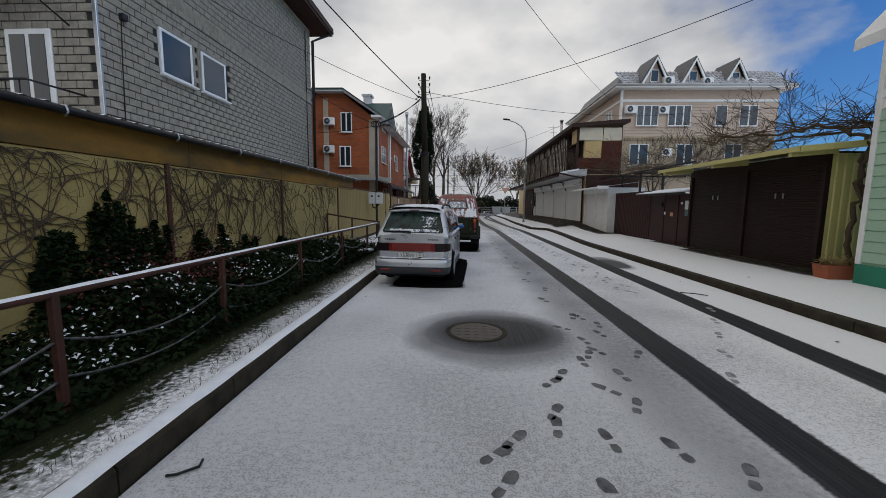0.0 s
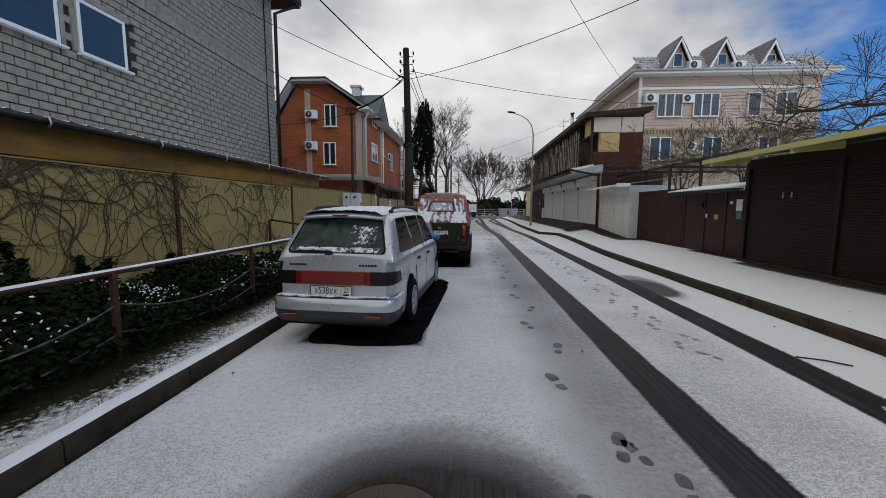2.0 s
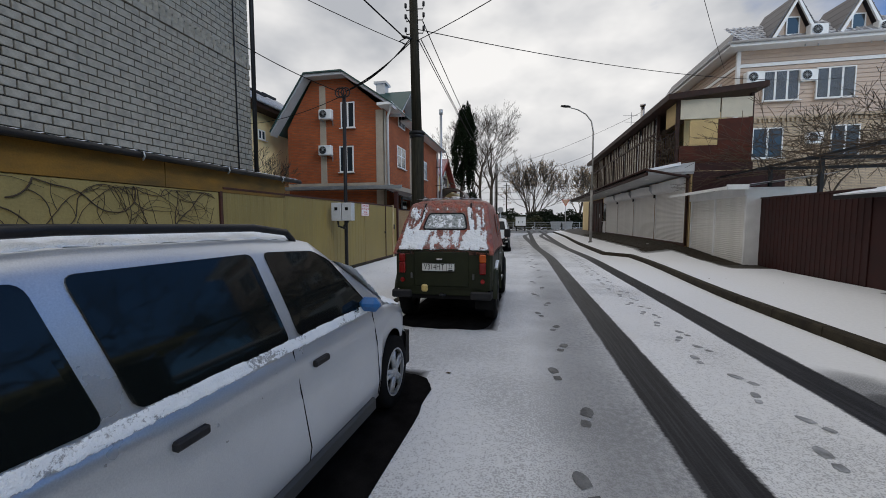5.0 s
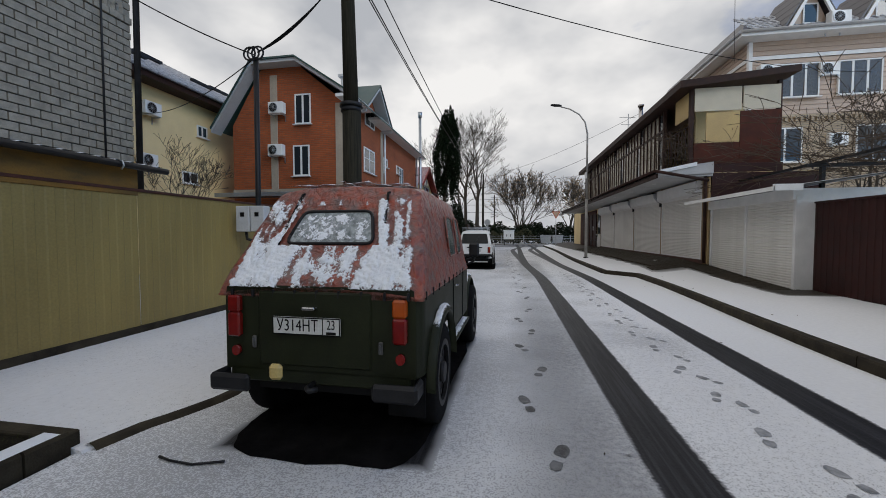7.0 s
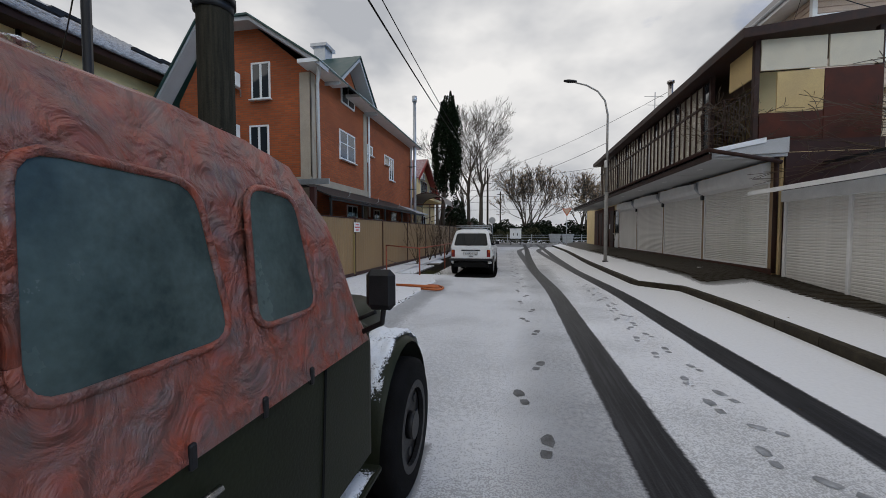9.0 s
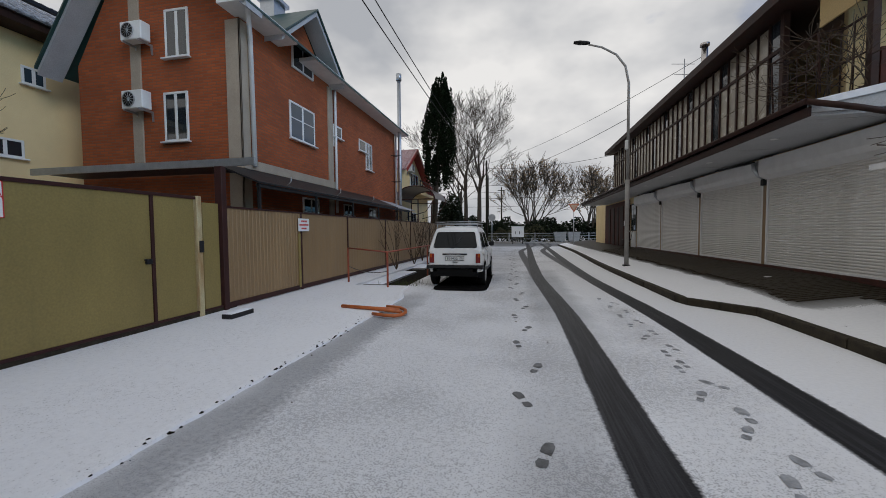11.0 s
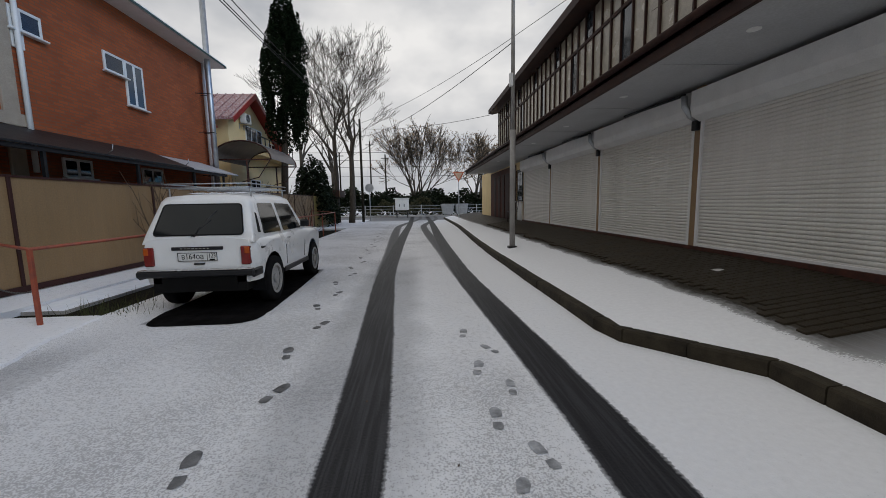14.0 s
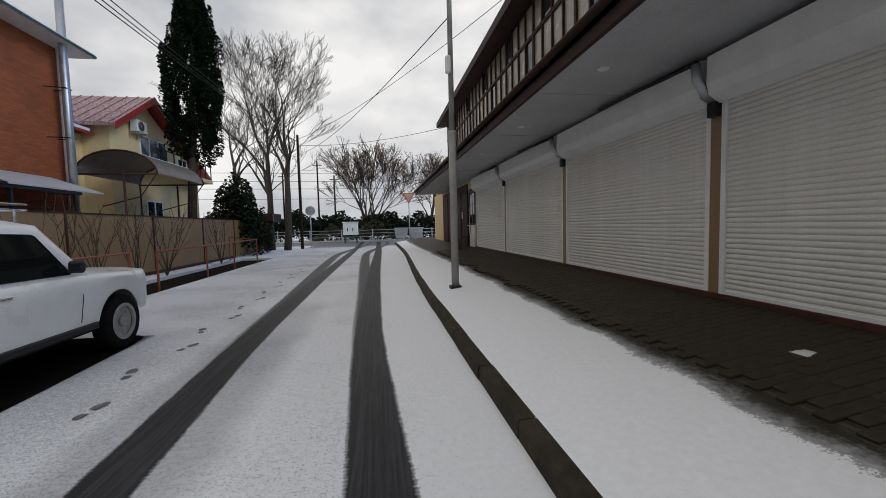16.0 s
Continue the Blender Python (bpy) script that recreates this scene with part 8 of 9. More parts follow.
def snow_patch(name, parent, pts_fn, nu, nv, thick, seed, thresh=0.0, label="snow"):
    """Snow lying on a surface given as pts_fn(u, v) -> (point, normal); ragged where thresh bites."""
    s = Shape()
    val, P = {}, {}
    for i in range(nu + 1):
        for k in range(nv + 1):
            u, v = i / nu, k / nv
            p, n = pts_fn(u, v)
            p, n = Vector(p), Vector(n).normalized()
            q = noise.noise(p * 9 + Vector((seed, 0, 0))) * 0.5 + noise.noise(p * 28 + Vector((0, seed, 0))) * 0.35 + noise.noise(p * 60) * 0.25
            rim = min(1, 8 * min(u, 1 - u, v, 1 - v))
            val[i, k] = q + 0.5 * rim - 0.35 - (thresh(u, v) if callable(thresh) else thresh)
            P[i, k] = p + n * (0.004 + thick * max(0, min(1, 2.2 * val[i, k])) * (0.8 + 0.4 * noise.noise(p * 15) + 0.6 * noise.noise(p * 48)))
    idx, cov = {}, []
    for i in range(nu):
        for k in range(nv):
            c = [(i, k), (i + 1, k), (i + 1, k + 1), (i, k + 1)]
            if max(val[a] for a in c) > -0.35:
                for a in c:
                    if a not in idx:
                        idx[a] = len(s.v)
                        s.v.append(tuple(P[a]))
                        cov.append(val[a])
                s.f.append(tuple(idx[a] for a in c))
                s.smooth.append(True)
    if not s.f:
        return None
    ob = part(name, s, M_THINSNOW, parent, label)
    ob.data.attributes.new("cover", "FLOAT", "POINT").data.foreach_set("value", cov)
    return ob


def lada():
    car = thing("station_wagon", "silver station wagon dusted with snow, parked at the kerb", "car", (-0.82, 7.04, 0))
    L = 4.04
    half = lambda y: 0.765 - 0.03 * (1 - smooth_edge(0, 0.7, y)) - 0.05 * smooth_edge(2.9, 3.7, y) - 0.30 * smooth_edge(3.45, L + 0.12, y) ** 1.9
    belt = lambda y: 0.93 - 0.03 * smooth_edge(1.5, 3.0, y) - 0.12 * smooth_edge(3.1, 3.8, y) - 0.12 * smooth_edge(3.72, L + 0.03, y) ** 2
    body = part("body", lower_body(L, half, 0.24, belt, (0.98, 3.43), 0.345, 0.29), M_SILVER, car)
    cab = Cabin(0.92, [(0.05, 0.93), (0.16, 1.07), (0.42, 1.375), (0.60, 1.42), (1.2, 1.445), (2.0, 1.435), (2.42, 1.40), (3.2, 0.92)], 0.735, 0.575, 1.42)
    part("cabin", cab.shell(), M_SILVER, car)
    for sg in (1, -1):
        part("side_window", cab.side(rounded([(0.40, 0.965), (1.18, 0.955), (1.08, 1.36), (0.62, 1.35)]), sg), M_CARGLASS, car, "dark tinted rear quarter window")
        part("side_window", cab.side(rounded([(1.27, 0.955), (2.02, 0.945), (1.92, 1.365), (1.17, 1.365)]), sg), M_CARGLASS, car)
        part("side_window", cab.side(rounded([(2.10, 0.945), (2.92, 0.935), (2.55, 1.28), (2.40, 1.345), (2.0, 1.365)]), sg), M_CARGLASS, car)
        seam = Shape()
        for ya, yb in ((1.22, 1.30), (2.06, 2.10), (2.98, 3.0)):
            seam.tube([(sg * (half(ya) * 0.957 + 0.001), ya - 0.02, 0.90), (sg * (half(ya) * 1.0 + 0.001), ya, 0.68), (sg * (half(yb) * 0.985 + 0.001), yb + 0.05, 0.36), (sg * (half(yb) * 0.96), yb + 0.05, 0.26)], 0.004, 5)
        part("door_seam", seam, M_BLACK, car)
        part("door_handle", Shape().box(sg * (half(1.9) - 0.02), 1.36, 0.775, sg * (half(1.9) + 0.016), 1.50, 0.81, 0.008), M_DARK, car, "black door handle")
        part("door_handle", Shape().box(sg * (half(1.9) - 0.02), 2.18, 0.765, sg * (half(1.9) + 0.016), 2.32, 0.80, 0.008), M_DARK, car, "black door handle")
        rail = Shape().tube([(sg * 0.54, 0.62, 1.415), (sg * 0.545, 0.72, 1.47), (sg * 0.55, 1.2, 1.487), (sg * 0.55, 2.0, 1.478), (sg * 0.545, 2.25, 1.45), (sg * 0.54, 2.32, 1.40)], 0.017, 8)
        rail.box(sg * 0.52, 0.60, 1.39, sg * 0.56, 0.72, 1.45, 0.01)
        part("roof_rail", rail, M_DARK, car, "black roof rail")
        part("wing_mirror", Shape().box(sg * 0.73, 2.74, 0.93, sg * 0.89, 2.83, 1.02, 0.035), M_BLUE if sg > 0 else M_DARK, car, "blue mirror cover" if sg > 0 else "black mirror")
        part("sill", Shape().box(sg * 0.70, 1.22, 0.19, sg * 0.765, 2.96, 0.285, 0.015), M_BUMPER, car)
        # tail lamp wrapping the corner
        part("tail_lamp", Shape().loft([[(sg * 0.47, -0.016, 0.655), (sg * 0.47, -0.016, 0.80)], [(sg * 0.66, -0.010, 0.655), (sg * 0.66, -0.010, 0.80)], [(sg * 0.735, 0.03, 0.66), (sg * 0.73, 0.03, 0.80)], [(sg * 0.772, 0.14, 0.67), (sg * 0.768, 0.14, 0.795)], [(sg * 0.785, 0.25, 0.68), (sg * 0.778, 0.25, 0.79)]], cap=False), M_SMOKE, car, "smoked tail lamp")
        part("reverse_lamp", Shape().box(sg * 0.40, -0.022, 0.657, sg * 0.47, 0.01, 0.798, 0.004), M_REDLAMP, car)
        part("fog_reflector", Shape().box(sg * 0.42, -0.128, 0.31, sg * 0.62, -0.10, 0.35, 0.008), M_REDLAMP, car)
    part("fuel_flap", Shape().slab(rounded([(half(0.7) + 0.004, 0.76, 0.66), (half(0.7) + 0.004, 0.94, 0.66), (half(0.7) + 0.004, 0.94, 0.80), (half(0.7) + 0.004, 0.76, 0.80)], 0.03), (-0.01, 0, 0)), M_SILVER, car)
    part("garnish", Shape().box(-0.40, -0.02, 0.655, 0.40, 0.02, 0.80, 0.006), M_GARNISH, car, "dull red strip between the tail lamps")
    rear = lambda z: 0.05 + (z - 0.93) * 0.80
    gl = rounded([(-0.625, 0.99), (0.625, 0.99), (0.50, 1.36), (-0.50, 1.36)], 0.05)
    part("rear_window", Shape().slab([(x, rear(z) - 0.022, z) for x, z in gl], (0, 0.012, 0)), M_FROSTGLASS, car, "frosted rear window")
    rim = Shape()
    fr = [(x, rear(z) - 0.018, z) for x, z in gl]
    rim.tube(fr + [fr[0]], 0.011, 6)
    part("window_seal", rim, M_BLACK, car)
    part("windscreen", Shape().slab([(x, 3.2 - (z - 0.92) * 1.62 + 0.03, z) for x, z in rounded([(-0.66, 0.97), (0.66, 0.97), (0.52, 1.36), (-0.52, 1.36)], 0.05)], (0, -0.02, 0)), M_CARGLASS, car)
    part("wiper", Shape().box(-0.46, 0.045, 0.985, -0.05, 0.075, 1.012, 0.008).box(-0.12, 0.035, 0.95, -0.03, 0.075, 1.01, 0.01), M_DARK, car, "rear wiper")
    bump = Shape()
    rows = []
    for x, dy in ((-0.775, 0.35), (-0.79, 0.12), (-0.76, -0.03), (-0.68, -0.085), (-0.4, -0.11), (0, -0.115), (0.4, -0.11), (0.68, -0.085), (0.76, -0.03), (0.79, 0.12), (0.775, 0.35)):
        rows.append([(x, dy + 0.03, 0.515), (x, dy + 0.008, 0.50), (x, dy, 0.44), (x, dy + 0.0, 0.385)])
    bump.loft(rows, cap=False)
    bump.loft([[(x, max(dy, -0.115) + 0.03, 0.515), (x * 0.96, max(dy, 0.05) + 0.02, 0.525)] for (x, dy, z) in [r[0] for r in rows]], cap=False)
    part("bumper", bump, M_SILVER, car)
    low = Shape()
    low.loft([[(r[3][0] * 0.995, r[3][1] - 0.004, 0.385), (r[3][0] * 0.99, r[3][1], 0.33), (r[3][0] * 0.96, r[3][1] + 0.05, 0.245), (r[3][0] * 0.93, r[3][1] + 0.2, 0.235)] for r in rows], cap=False)
    part("bumper_skirt", low, M_BUMPER, car, "black lower bumper")
    for sg in (1, -1):
        part("bumper_panel", Shape().box(sg * 0.30, -0.012, 0.53, sg * 0.66, 0.02, 0.645, 0.005), M_SILVER, car)
        bars = Shape()
        for k in range(6):
            bars.box(sg * 0.44 + (k - 3) * 0.038, -0.008, 0.855, sg * 0.44 + (k - 3) * 0.038 + 0.027, 0.03, 0.875)
        part("badge", bars, M_DARK, car)
    plate(car, -0.02, -0.03, 0.588, "х538ух", "23", lean=-4)
    part("underbody", Shape().box(-0.66, 0.02, 0.20, 0.66, L - 0.1, 0.5), M_BLACK, car)
    for x, y in ((0.70, 0.98), (-0.70, 0.98), (0.635, 3.43), (-0.635, 3.43)):
        wheel(car, x, y, 0.29, 0.175, "spoke", 1 if x > 0 else -1)
    # nose: bumper, head lamps and grille follow the rounded front
    edge = [(half(y) * (1 - 0.1 * (1 - smooth_edge(0, 0.16, L - y)) ** 1.5), y) for y in [3.80 + 0.04 * k for k in range(6)] + [L - 0.02, L]]
    edge += [(edge[-1][0] * q, L + 0.012 * (1 - q * q)) for q in (0.85, 0.6, 0.3, 0)]
    loop = edge + [(-x, y) for x, y in reversed(edge[:-1])]
    ring = lambda out, z: [(x * (1 + out / 0.6), y + out * smooth_edge(3.8, L, y), z) for x, y in loop]
    part("bumper", Shape().loft([ring(0.0, 0.53), ring(0.035, 0.52), ring(0.045, 0.46), ring(0.04, 0.36)], cap=False), M_SILVER, car)
    part("bumper_skirt", Shape().loft([ring(0.036, 0.36), ring(0.03, 0.28), ring(0.0, 0.22)], cap=False), M_BUMPER, car, "black lower bumper")
    for sg in (1, -1):
        lens = [(sg * x, y) for x, y in edge[1:10]]
        part("head_lamp", Shape().loft([[(x * 1.008, y + 0.004, 0.555), (x * 1.012, y + 0.008, 0.60), (x * 1.008, y + 0.004, 0.655)] for x, y in lens], cap=False), M_CARGLASS, car, "clear head lamp")
        part("lamp_rim", Shape().tube([(x * 1.01, y + 0.006, 0.66) for x, y in lens], 0.008, 5), M_BLACK, car)
    part("grille", Shape().box(-0.24, L - 0.02, 0.555, 0.24, L + 0.02, 0.65, 0.01), M_DARK, car)
    # spoiler over the rear window
    lip = [(0.66, 1.432), (0.40, 1.425), (0.27, 1.405), (0.235, 1.385), (0.27, 1.362), (0.46, 1.372)]
    part("spoiler", Shape().loft([[(x, y + 0.05 * abs(x / 0.54) ** 3, z - 0.03 * abs(x / 0.54) ** 2) for y, z in lip] for x in (-0.54, -0.5, -0.3, 0, 0.3, 0.5, 0.54)], cap=True), M_SILVER, car)
    part("brake_lamp", Shape().box(-0.10, 0.236, 1.375, 0.10, 0.26, 1.395, 0.004), M_REDLAMP, car)
    snow_patch("roof_snow", car, lambda u, v: ((-0.54 + 1.08 * u, 0.27 + 2.12 * v, max(cab.top(0.27 + 2.12 * v), 1.405 if v < 0.2 else 0) + 0.022 - 0.05 * abs(2 * u - 1) ** 5), (0, -0.2, 1)), 40, 60, 0.022, 4, -0.9, "thin snow on the roof")

    def bonnet(u, v):
        q = abs(2 * u - 1)
        y = 2.75 + 1.27 * v * (1 - 0.10 * q ** 3 * v)
        z = max(belt(y) + 0.035, 0.92 + (3.2 - y) * 0.615 + 0.04) - 0.06 * q ** 5 - 0.05 * smooth_edge(0.8, 1, v)
        return ((2 * u - 1) * (half(y) - 0.05), y, z), (0, 0.2, 1)

    snow_patch("bonnet_snow", car, bonnet, 44, 50, 0.03, 14, -1.2, "snow on the bonnet and windscreen")
    snow_patch("rear_glass_snow", car, lambda u, v: ((-0.58 + 1.16 * u, rear(0.985 + 0.06 * v) - 0.026, 0.985 + 0.06 * v), (0, -1, 0.6)), 60, 6, 0.02, 9, -0.05, "snow along the rear window")
    snow_patch("wiper_snow", car, lambda u, v: ((-0.50 + 0.46 * u, 0.03 + 0.05 * v, 1.012), (0, -0.3, 1)), 30, 6, 0.04, 2, -0.3, "snow on the wiper")
    snow_patch("bumper_snow", car, lambda u, v: ((-0.70 + 1.40 * u, -0.095 + 0.09 * v + 0.05 * abs(u - 0.5), 0.519), (0, 0, 1)), 70, 6, 0.022, 7, -0.6, "snow on the bumper")
    snow_patch("belt_snow", car, lambda u, v: ((0.735 + 0.03 * v, 0.4 + 2.6 * u, 0.955 - 0.05 * v), (1, 0, 0.6)), 120, 8, 0.008, 5, -0.25, "frost under the side windows")
    snow_patch("glass_frost", car, lambda u, v: ((0.12 + 0.40 * u, rear(1.06 + 0.22 * v) - 0.026, 1.06 + 0.22 * v), (0, -1, 0.6)), 50, 30, 0.004, 15, 0.12, "frost flecks on the rear window")
    return car


def jeep():
    car = thing("jeep", "dark olive army jeep with a red-brown tarpaulin top under snow", "car", (-0.075, 12.53, 0))
    L = 3.5
    half = lambda y: 0.775 if y < 1.95 else 0.775 - 0.13 * smooth_edge(1.95, 2.5, y)
    belt = lambda y: 1.06 - 0.0 * y
    arches = (0.62,)
    tub = Shape()
    rows = []
    for y in car_stations(2.35, arches, 0.46):
        e = min(y, 9)
        w = 0.775 * (1 - 0.05 * (1 - smooth_edge(0, 0.10, e)))
        zb = 0.52
        d = abs(y - 0.62)
        if d < 0.46:
            zb = max(zb, 0.37 + math.sqrt(0.46 ** 2 - d * d))
        prof = [(w, zb), (w, zb + 0.3 * (1.06 - zb)), (w, zb + 0.85 * (1.06 - zb)), (w - 0.012, 1.06), (w - 0.05, 1.075), (0, 1.075)]
        rows.append([(x, y, z) for x, z in prof] + [(-x, y, z) for x, z in reversed(prof[:-1])])
    tub.loft(rows, cap=True)
    part("body", tub, M_OLIVECAR, car)
    part("tailgate", Shape().box(-0.45, -0.018, 0.56, 0.42, 0.02, 1.04, 0.012), M_OLIVECAR, car)
    part("lower_apron", Shape().box(-0.70, 0.0, 0.44, 0.70, 0.1, 0.54, 0.01), M_OLIVECAR, car)
    hood = Shape()
    rows = []
    for y, w, z in ((2.30, 0.60, 1.10), (2.5, 0.55, 1.09), (3.0, 0.47, 1.05), (3.35, 0.42, 1.02), (3.42, 0.40, 0.95)):
        prof = [(w, 0.5), (w, z - 0.12), (w - 0.03, z - 0.03), (w * 0.6, z), (0, z + 0.01)]
        rows.append([(x, y, zz) for x, zz in prof] + [(-x, y, zz) for x, zz in reversed(prof[:-1])])
    hood.loft(rows, cap=True)
    part("bonnet", hood, M_OLIVECAR, car)
    for sg in (1, -1):
        fl = Shape()
        rows = []
        for k in range(15):
            a = math.pi * (k / 14)
            y, z = 2.92 + 0.46 * math.cos(math.pi - a), 0.36 + 0.50 * math.sin(a)
            rows.append([(sg * 0.45, y, z + 0.01), (sg * 0.74, y, z), (sg * 0.765, y, z - 0.03)])
        fl.loft(rows, cap=False)
        part("front_fender", fl, M_OLIVECAR, car)
        snow_patch("fender_snow", car, lambda u, v, sg=sg: ((sg * (0.50 + 0.24 * u), 2.92 - 0.46 * math.cos(math.pi * (0.18 + 0.64 * v)), 0.37 + 0.50 * math.sin(math.pi * (0.18 + 0.64 * v))), (0, 0, 1)), 12, 24, 0.03, 3, -0.3, "snow on the fender")
        rf = Shape()
        rows = []
        for k in range(15):
            a = math.pi * (0.02 + 0.96 * k / 14)
            y, z = 0.62 - 0.47 * math.cos(a), 0.37 + 0.47 * math.sin(a)
            rows.append([(sg * 0.772, y, z + 0.015), (sg * 0.835, y, z + 0.008), (sg * 0.845, y, z - 0.02), (sg * 0.775, y, z - 0.01)])
        rf.loft(rows, cap=False)
        part("rear_fender", rf, M_OLIVECAR, car)
        snow_patch("fender_snow", car, lambda u, v, sg=sg: ((sg * (0.775 + 0.06 * u), 0.62 - 0.47 * math.cos(math.pi * (0.30 + 0.40 * v)), 0.385 + 0.47 * math.sin(math.pi * (0.30 + 0.40 * v))), (0, 0, 1)), 6, 24, 0.022, 6, -0.3, "snow on the fender")
        part("running_board", Shape().box(sg * 0.60, 1.15, 0.40, sg * 0.80, 2.42, 0.43, 0.008), M_OLIVECAR, car)
        snow_patch("step_snow", car, lambda u, v, sg=sg: ((sg * (0.62 + 0.17 * u), 1.17 + 1.2 * v, 0.43), (0, 0, 1)), 8, 40, 0.02, 8, -0.3, "snow on the running board")
        part("tail_lamp", Shape().box(sg * 0.585, -0.05, 0.90, sg * 0.685, 0.0, 1.01, 0.012), M_AMBER if sg > 0 else M_REDLAMP, car, "amber lamp")
        part("stop_lamp", Shape().box(sg * 0.585, -0.05, 0.74, sg * 0.685, 0.0, 0.898, 0.012), M_REDLAMP, car, "red lamp")
        part("reflector", Shape().disc((sg * 0.635, -0.03, 0.645), (0, 1, 0), 0.033, 0.03, 16), M_REDLAMP, car)
        part("latch", Shape().box(sg * 0.49 - 0.016, -0.02, 0.665, sg * 0.49 + 0.016, 0.0, 0.745, 0.006).box(sg * 0.49 - 0.008, -0.032, 0.68, sg * 0.49 + 0.008, -0.015, 0.73, 0.004), M_CHAIN, car)
        part("bumper", Shape().box(sg * 0.46, -0.13, 0.41, sg * 0.78, -0.08, 0.52, 0.02).box(sg * 0.74, -0.12, 0.41, sg * 0.78, 0.06, 0.52, 0.02).box(sg * 0.60, -0.08, 0.41, sg * 0.66, 0.1, 0.46, 0.012), M_DARK, car, "short black corner bumper")
        seam = Shape().tube([(sg * 0.777, 1.28, 1.05), (sg * 0.777, 1.28, 0.62), (sg * 0.777, 1.4, 0.53), (sg * 0.777, 1.92, 0.53), (sg * 0.777, 1.96, 1.05)], 0.006, 5)
        part("door_seam", seam, M_BLACK, car)
        part("door_handle", Shape().tube([(sg * 0.78, 1.36, 0.93), (sg * 0.80, 1.38, 0.93), (sg * 0.80, 1.47, 0.925)], 0.010, 6), M_CHROME, car)
        part("wing_mirror", Shape().tube([(sg * 0.70, 2.28, 1.08), (sg * 0.84, 2.26, 1.14)], 0.010, 6).box(sg * 0.82, 2.19, 1.16, sg * 0.95, 2.24, 1.33, 0.045).tube([(sg * 0.70, 2.28, 1.02), (sg * 0.88, 2.24, 1.10), (sg * 0.90, 2.22, 1.2)], 0.012, 6), M_DARK, car, "black round-cornered mirror")
    # tarpaulin
    prof = [(0.00, 1.02, 0.79), (0.01, 1.08, 0.79), (0.12, 1.24, 0.765), (0.30, 1.48, 0.72), (0.47, 1.73, 0.665), (0.53, 1.80, 0.64), (0.8, 1.835, 0.64), (1.3, 1.825, 0.645), (1.75, 1.79, 0.65), (1.95, 1.74, 0.655), (2.12, 1.55, 0.70), (2.30, 1.12, 0.76)]
    rows = []
    ys = []
    for (a, b) in zip(prof, prof[1:]):
        for k in range(4):
            t = k / 4
            ys.append(tuple(a[i] + (b[i] - a[i]) * t for i in range(3)))
    ys.append(prof[-1])
    for y, zt, wt in ys:
        half_row = []
        zt = max(zt, 1.03)
        for q in (0, 0.12, 0.3, 0.5, 0.7, 0.86):
            z = 1.015 + (zt - 0.07 - 1.015) * q
            x = 0.792 + (wt + 0.01 - 0.792) * q
            half_row.append((x, max(z, 1.0 + 0.002 * q)))
        half_row += [(wt - 0.01, zt - 0.03), (wt - 0.07, zt - 0.004), (wt * 0.6, zt + 0.02), (0, zt + 0.035)]
        row = [(x, y, z) for x, z in half_row] + [(-x, y, z) for x, z in reversed(half_row[:-1])]
        out = []
        for p in row:
            d = 0.014 * noise.noise((p[0] * 5, p[1] * 5, p[2] * 5)) + 0.006 * noise.noise((p[0] * 14, p[1] * 14, p[2] * 14))
            g = 1 if p[2] > 1.1 else 0.2
            out.append((p[0] * (1 + d * g), p[1], p[2] + d * g))
        rows.append(out)
    sh = Shape().loft(rows, cap=True)
    part("tarpaulin", sh, M_TARP, car, "crumpled red-brown tarpaulin top")
    back = lambda z: 0.01 + (z - 1.08) * 0.66
    wp = rounded([(-0.36, 1.37), (0.36, 1.37), (0.29, 1.62), (-0.29, 1.62)], 0.06)
    part("rear_window", Shape().slab([(x, back(z) - 0.012, z) for x, z in wp], (0, 0.01, 0)), M_SNOWYPANE, car, "snow-covered plastic rear window")
    fr = [(x, back(z) - 0.014, z) for x, z in wp]
    part("window_frame", Shape().tube(fr + [fr[0]], 0.013, 6), M_DARK, car)
    for x0, x1 in ((0.46, 0.38), (-0.46, -0.38)):
        part("seam_strap", Shape().tube([(x0, back(1.10) - 0.012, 1.10), (x1, back(1.78) - 0.006, 1.77), (x1, 0.9, 1.865)], 0.011, 6), M_BLACK, car)
    for sg in (1, -1):
        for ya, yb in ((1.16, 1.56), (1.64, 1.94)):
            w = rounded([(ya, 1.22), (yb, 1.22), (yb - 0.05, 1.60), (ya + 0.03, 1.62)], 0.07)
            pts = [(sg * (0.775 - (z - 1.05) * 0.13 + 0.006), y, z) for y, z in w]
            part("side_window", Shape().slab(pts, (-sg * 0.012, 0, 0)), M_FILM, car, "cloudy plastic side window")
            part("window_frame", Shape().tube(pts + [pts[0]], 0.010, 6), M_TARP, car)
        for k in range(9):
            y = 0.08 + k * 0.22
            part("strap", Shape().box(sg * 0.785, y, 0.998, sg * 0.798, y + 0.018, 1.05, 0.004), M_DARK, car)
    for k in range(9):
        x = -0.68 + k * 0.17
        part("strap", Shape().box(x, -0.018, 0.998, x + 0.018, 0.005, 1.05, 0.004), M_DARK, car)

    def slid(u, v):
        """Snow lies full at the foot of the slope and runs up it in slid streaks, clear of the window."""
        x, z = (2 * u - 1) * (0.74 - 0.10 * v), 1.06 + 0.70 * v
        if abs(x) < 0.40 - 0.28 * (z - 1.37) and 1.35 < z < 1.66:
            return 3
        side = smooth_edge(0.3, 0.62, abs(2 * u - 1))
        streak = 0.75 * noise.noise((u * 16, v * 1.6, 3)) + 0.35 * noise.noise((u * 41, v * 3.0, 8))
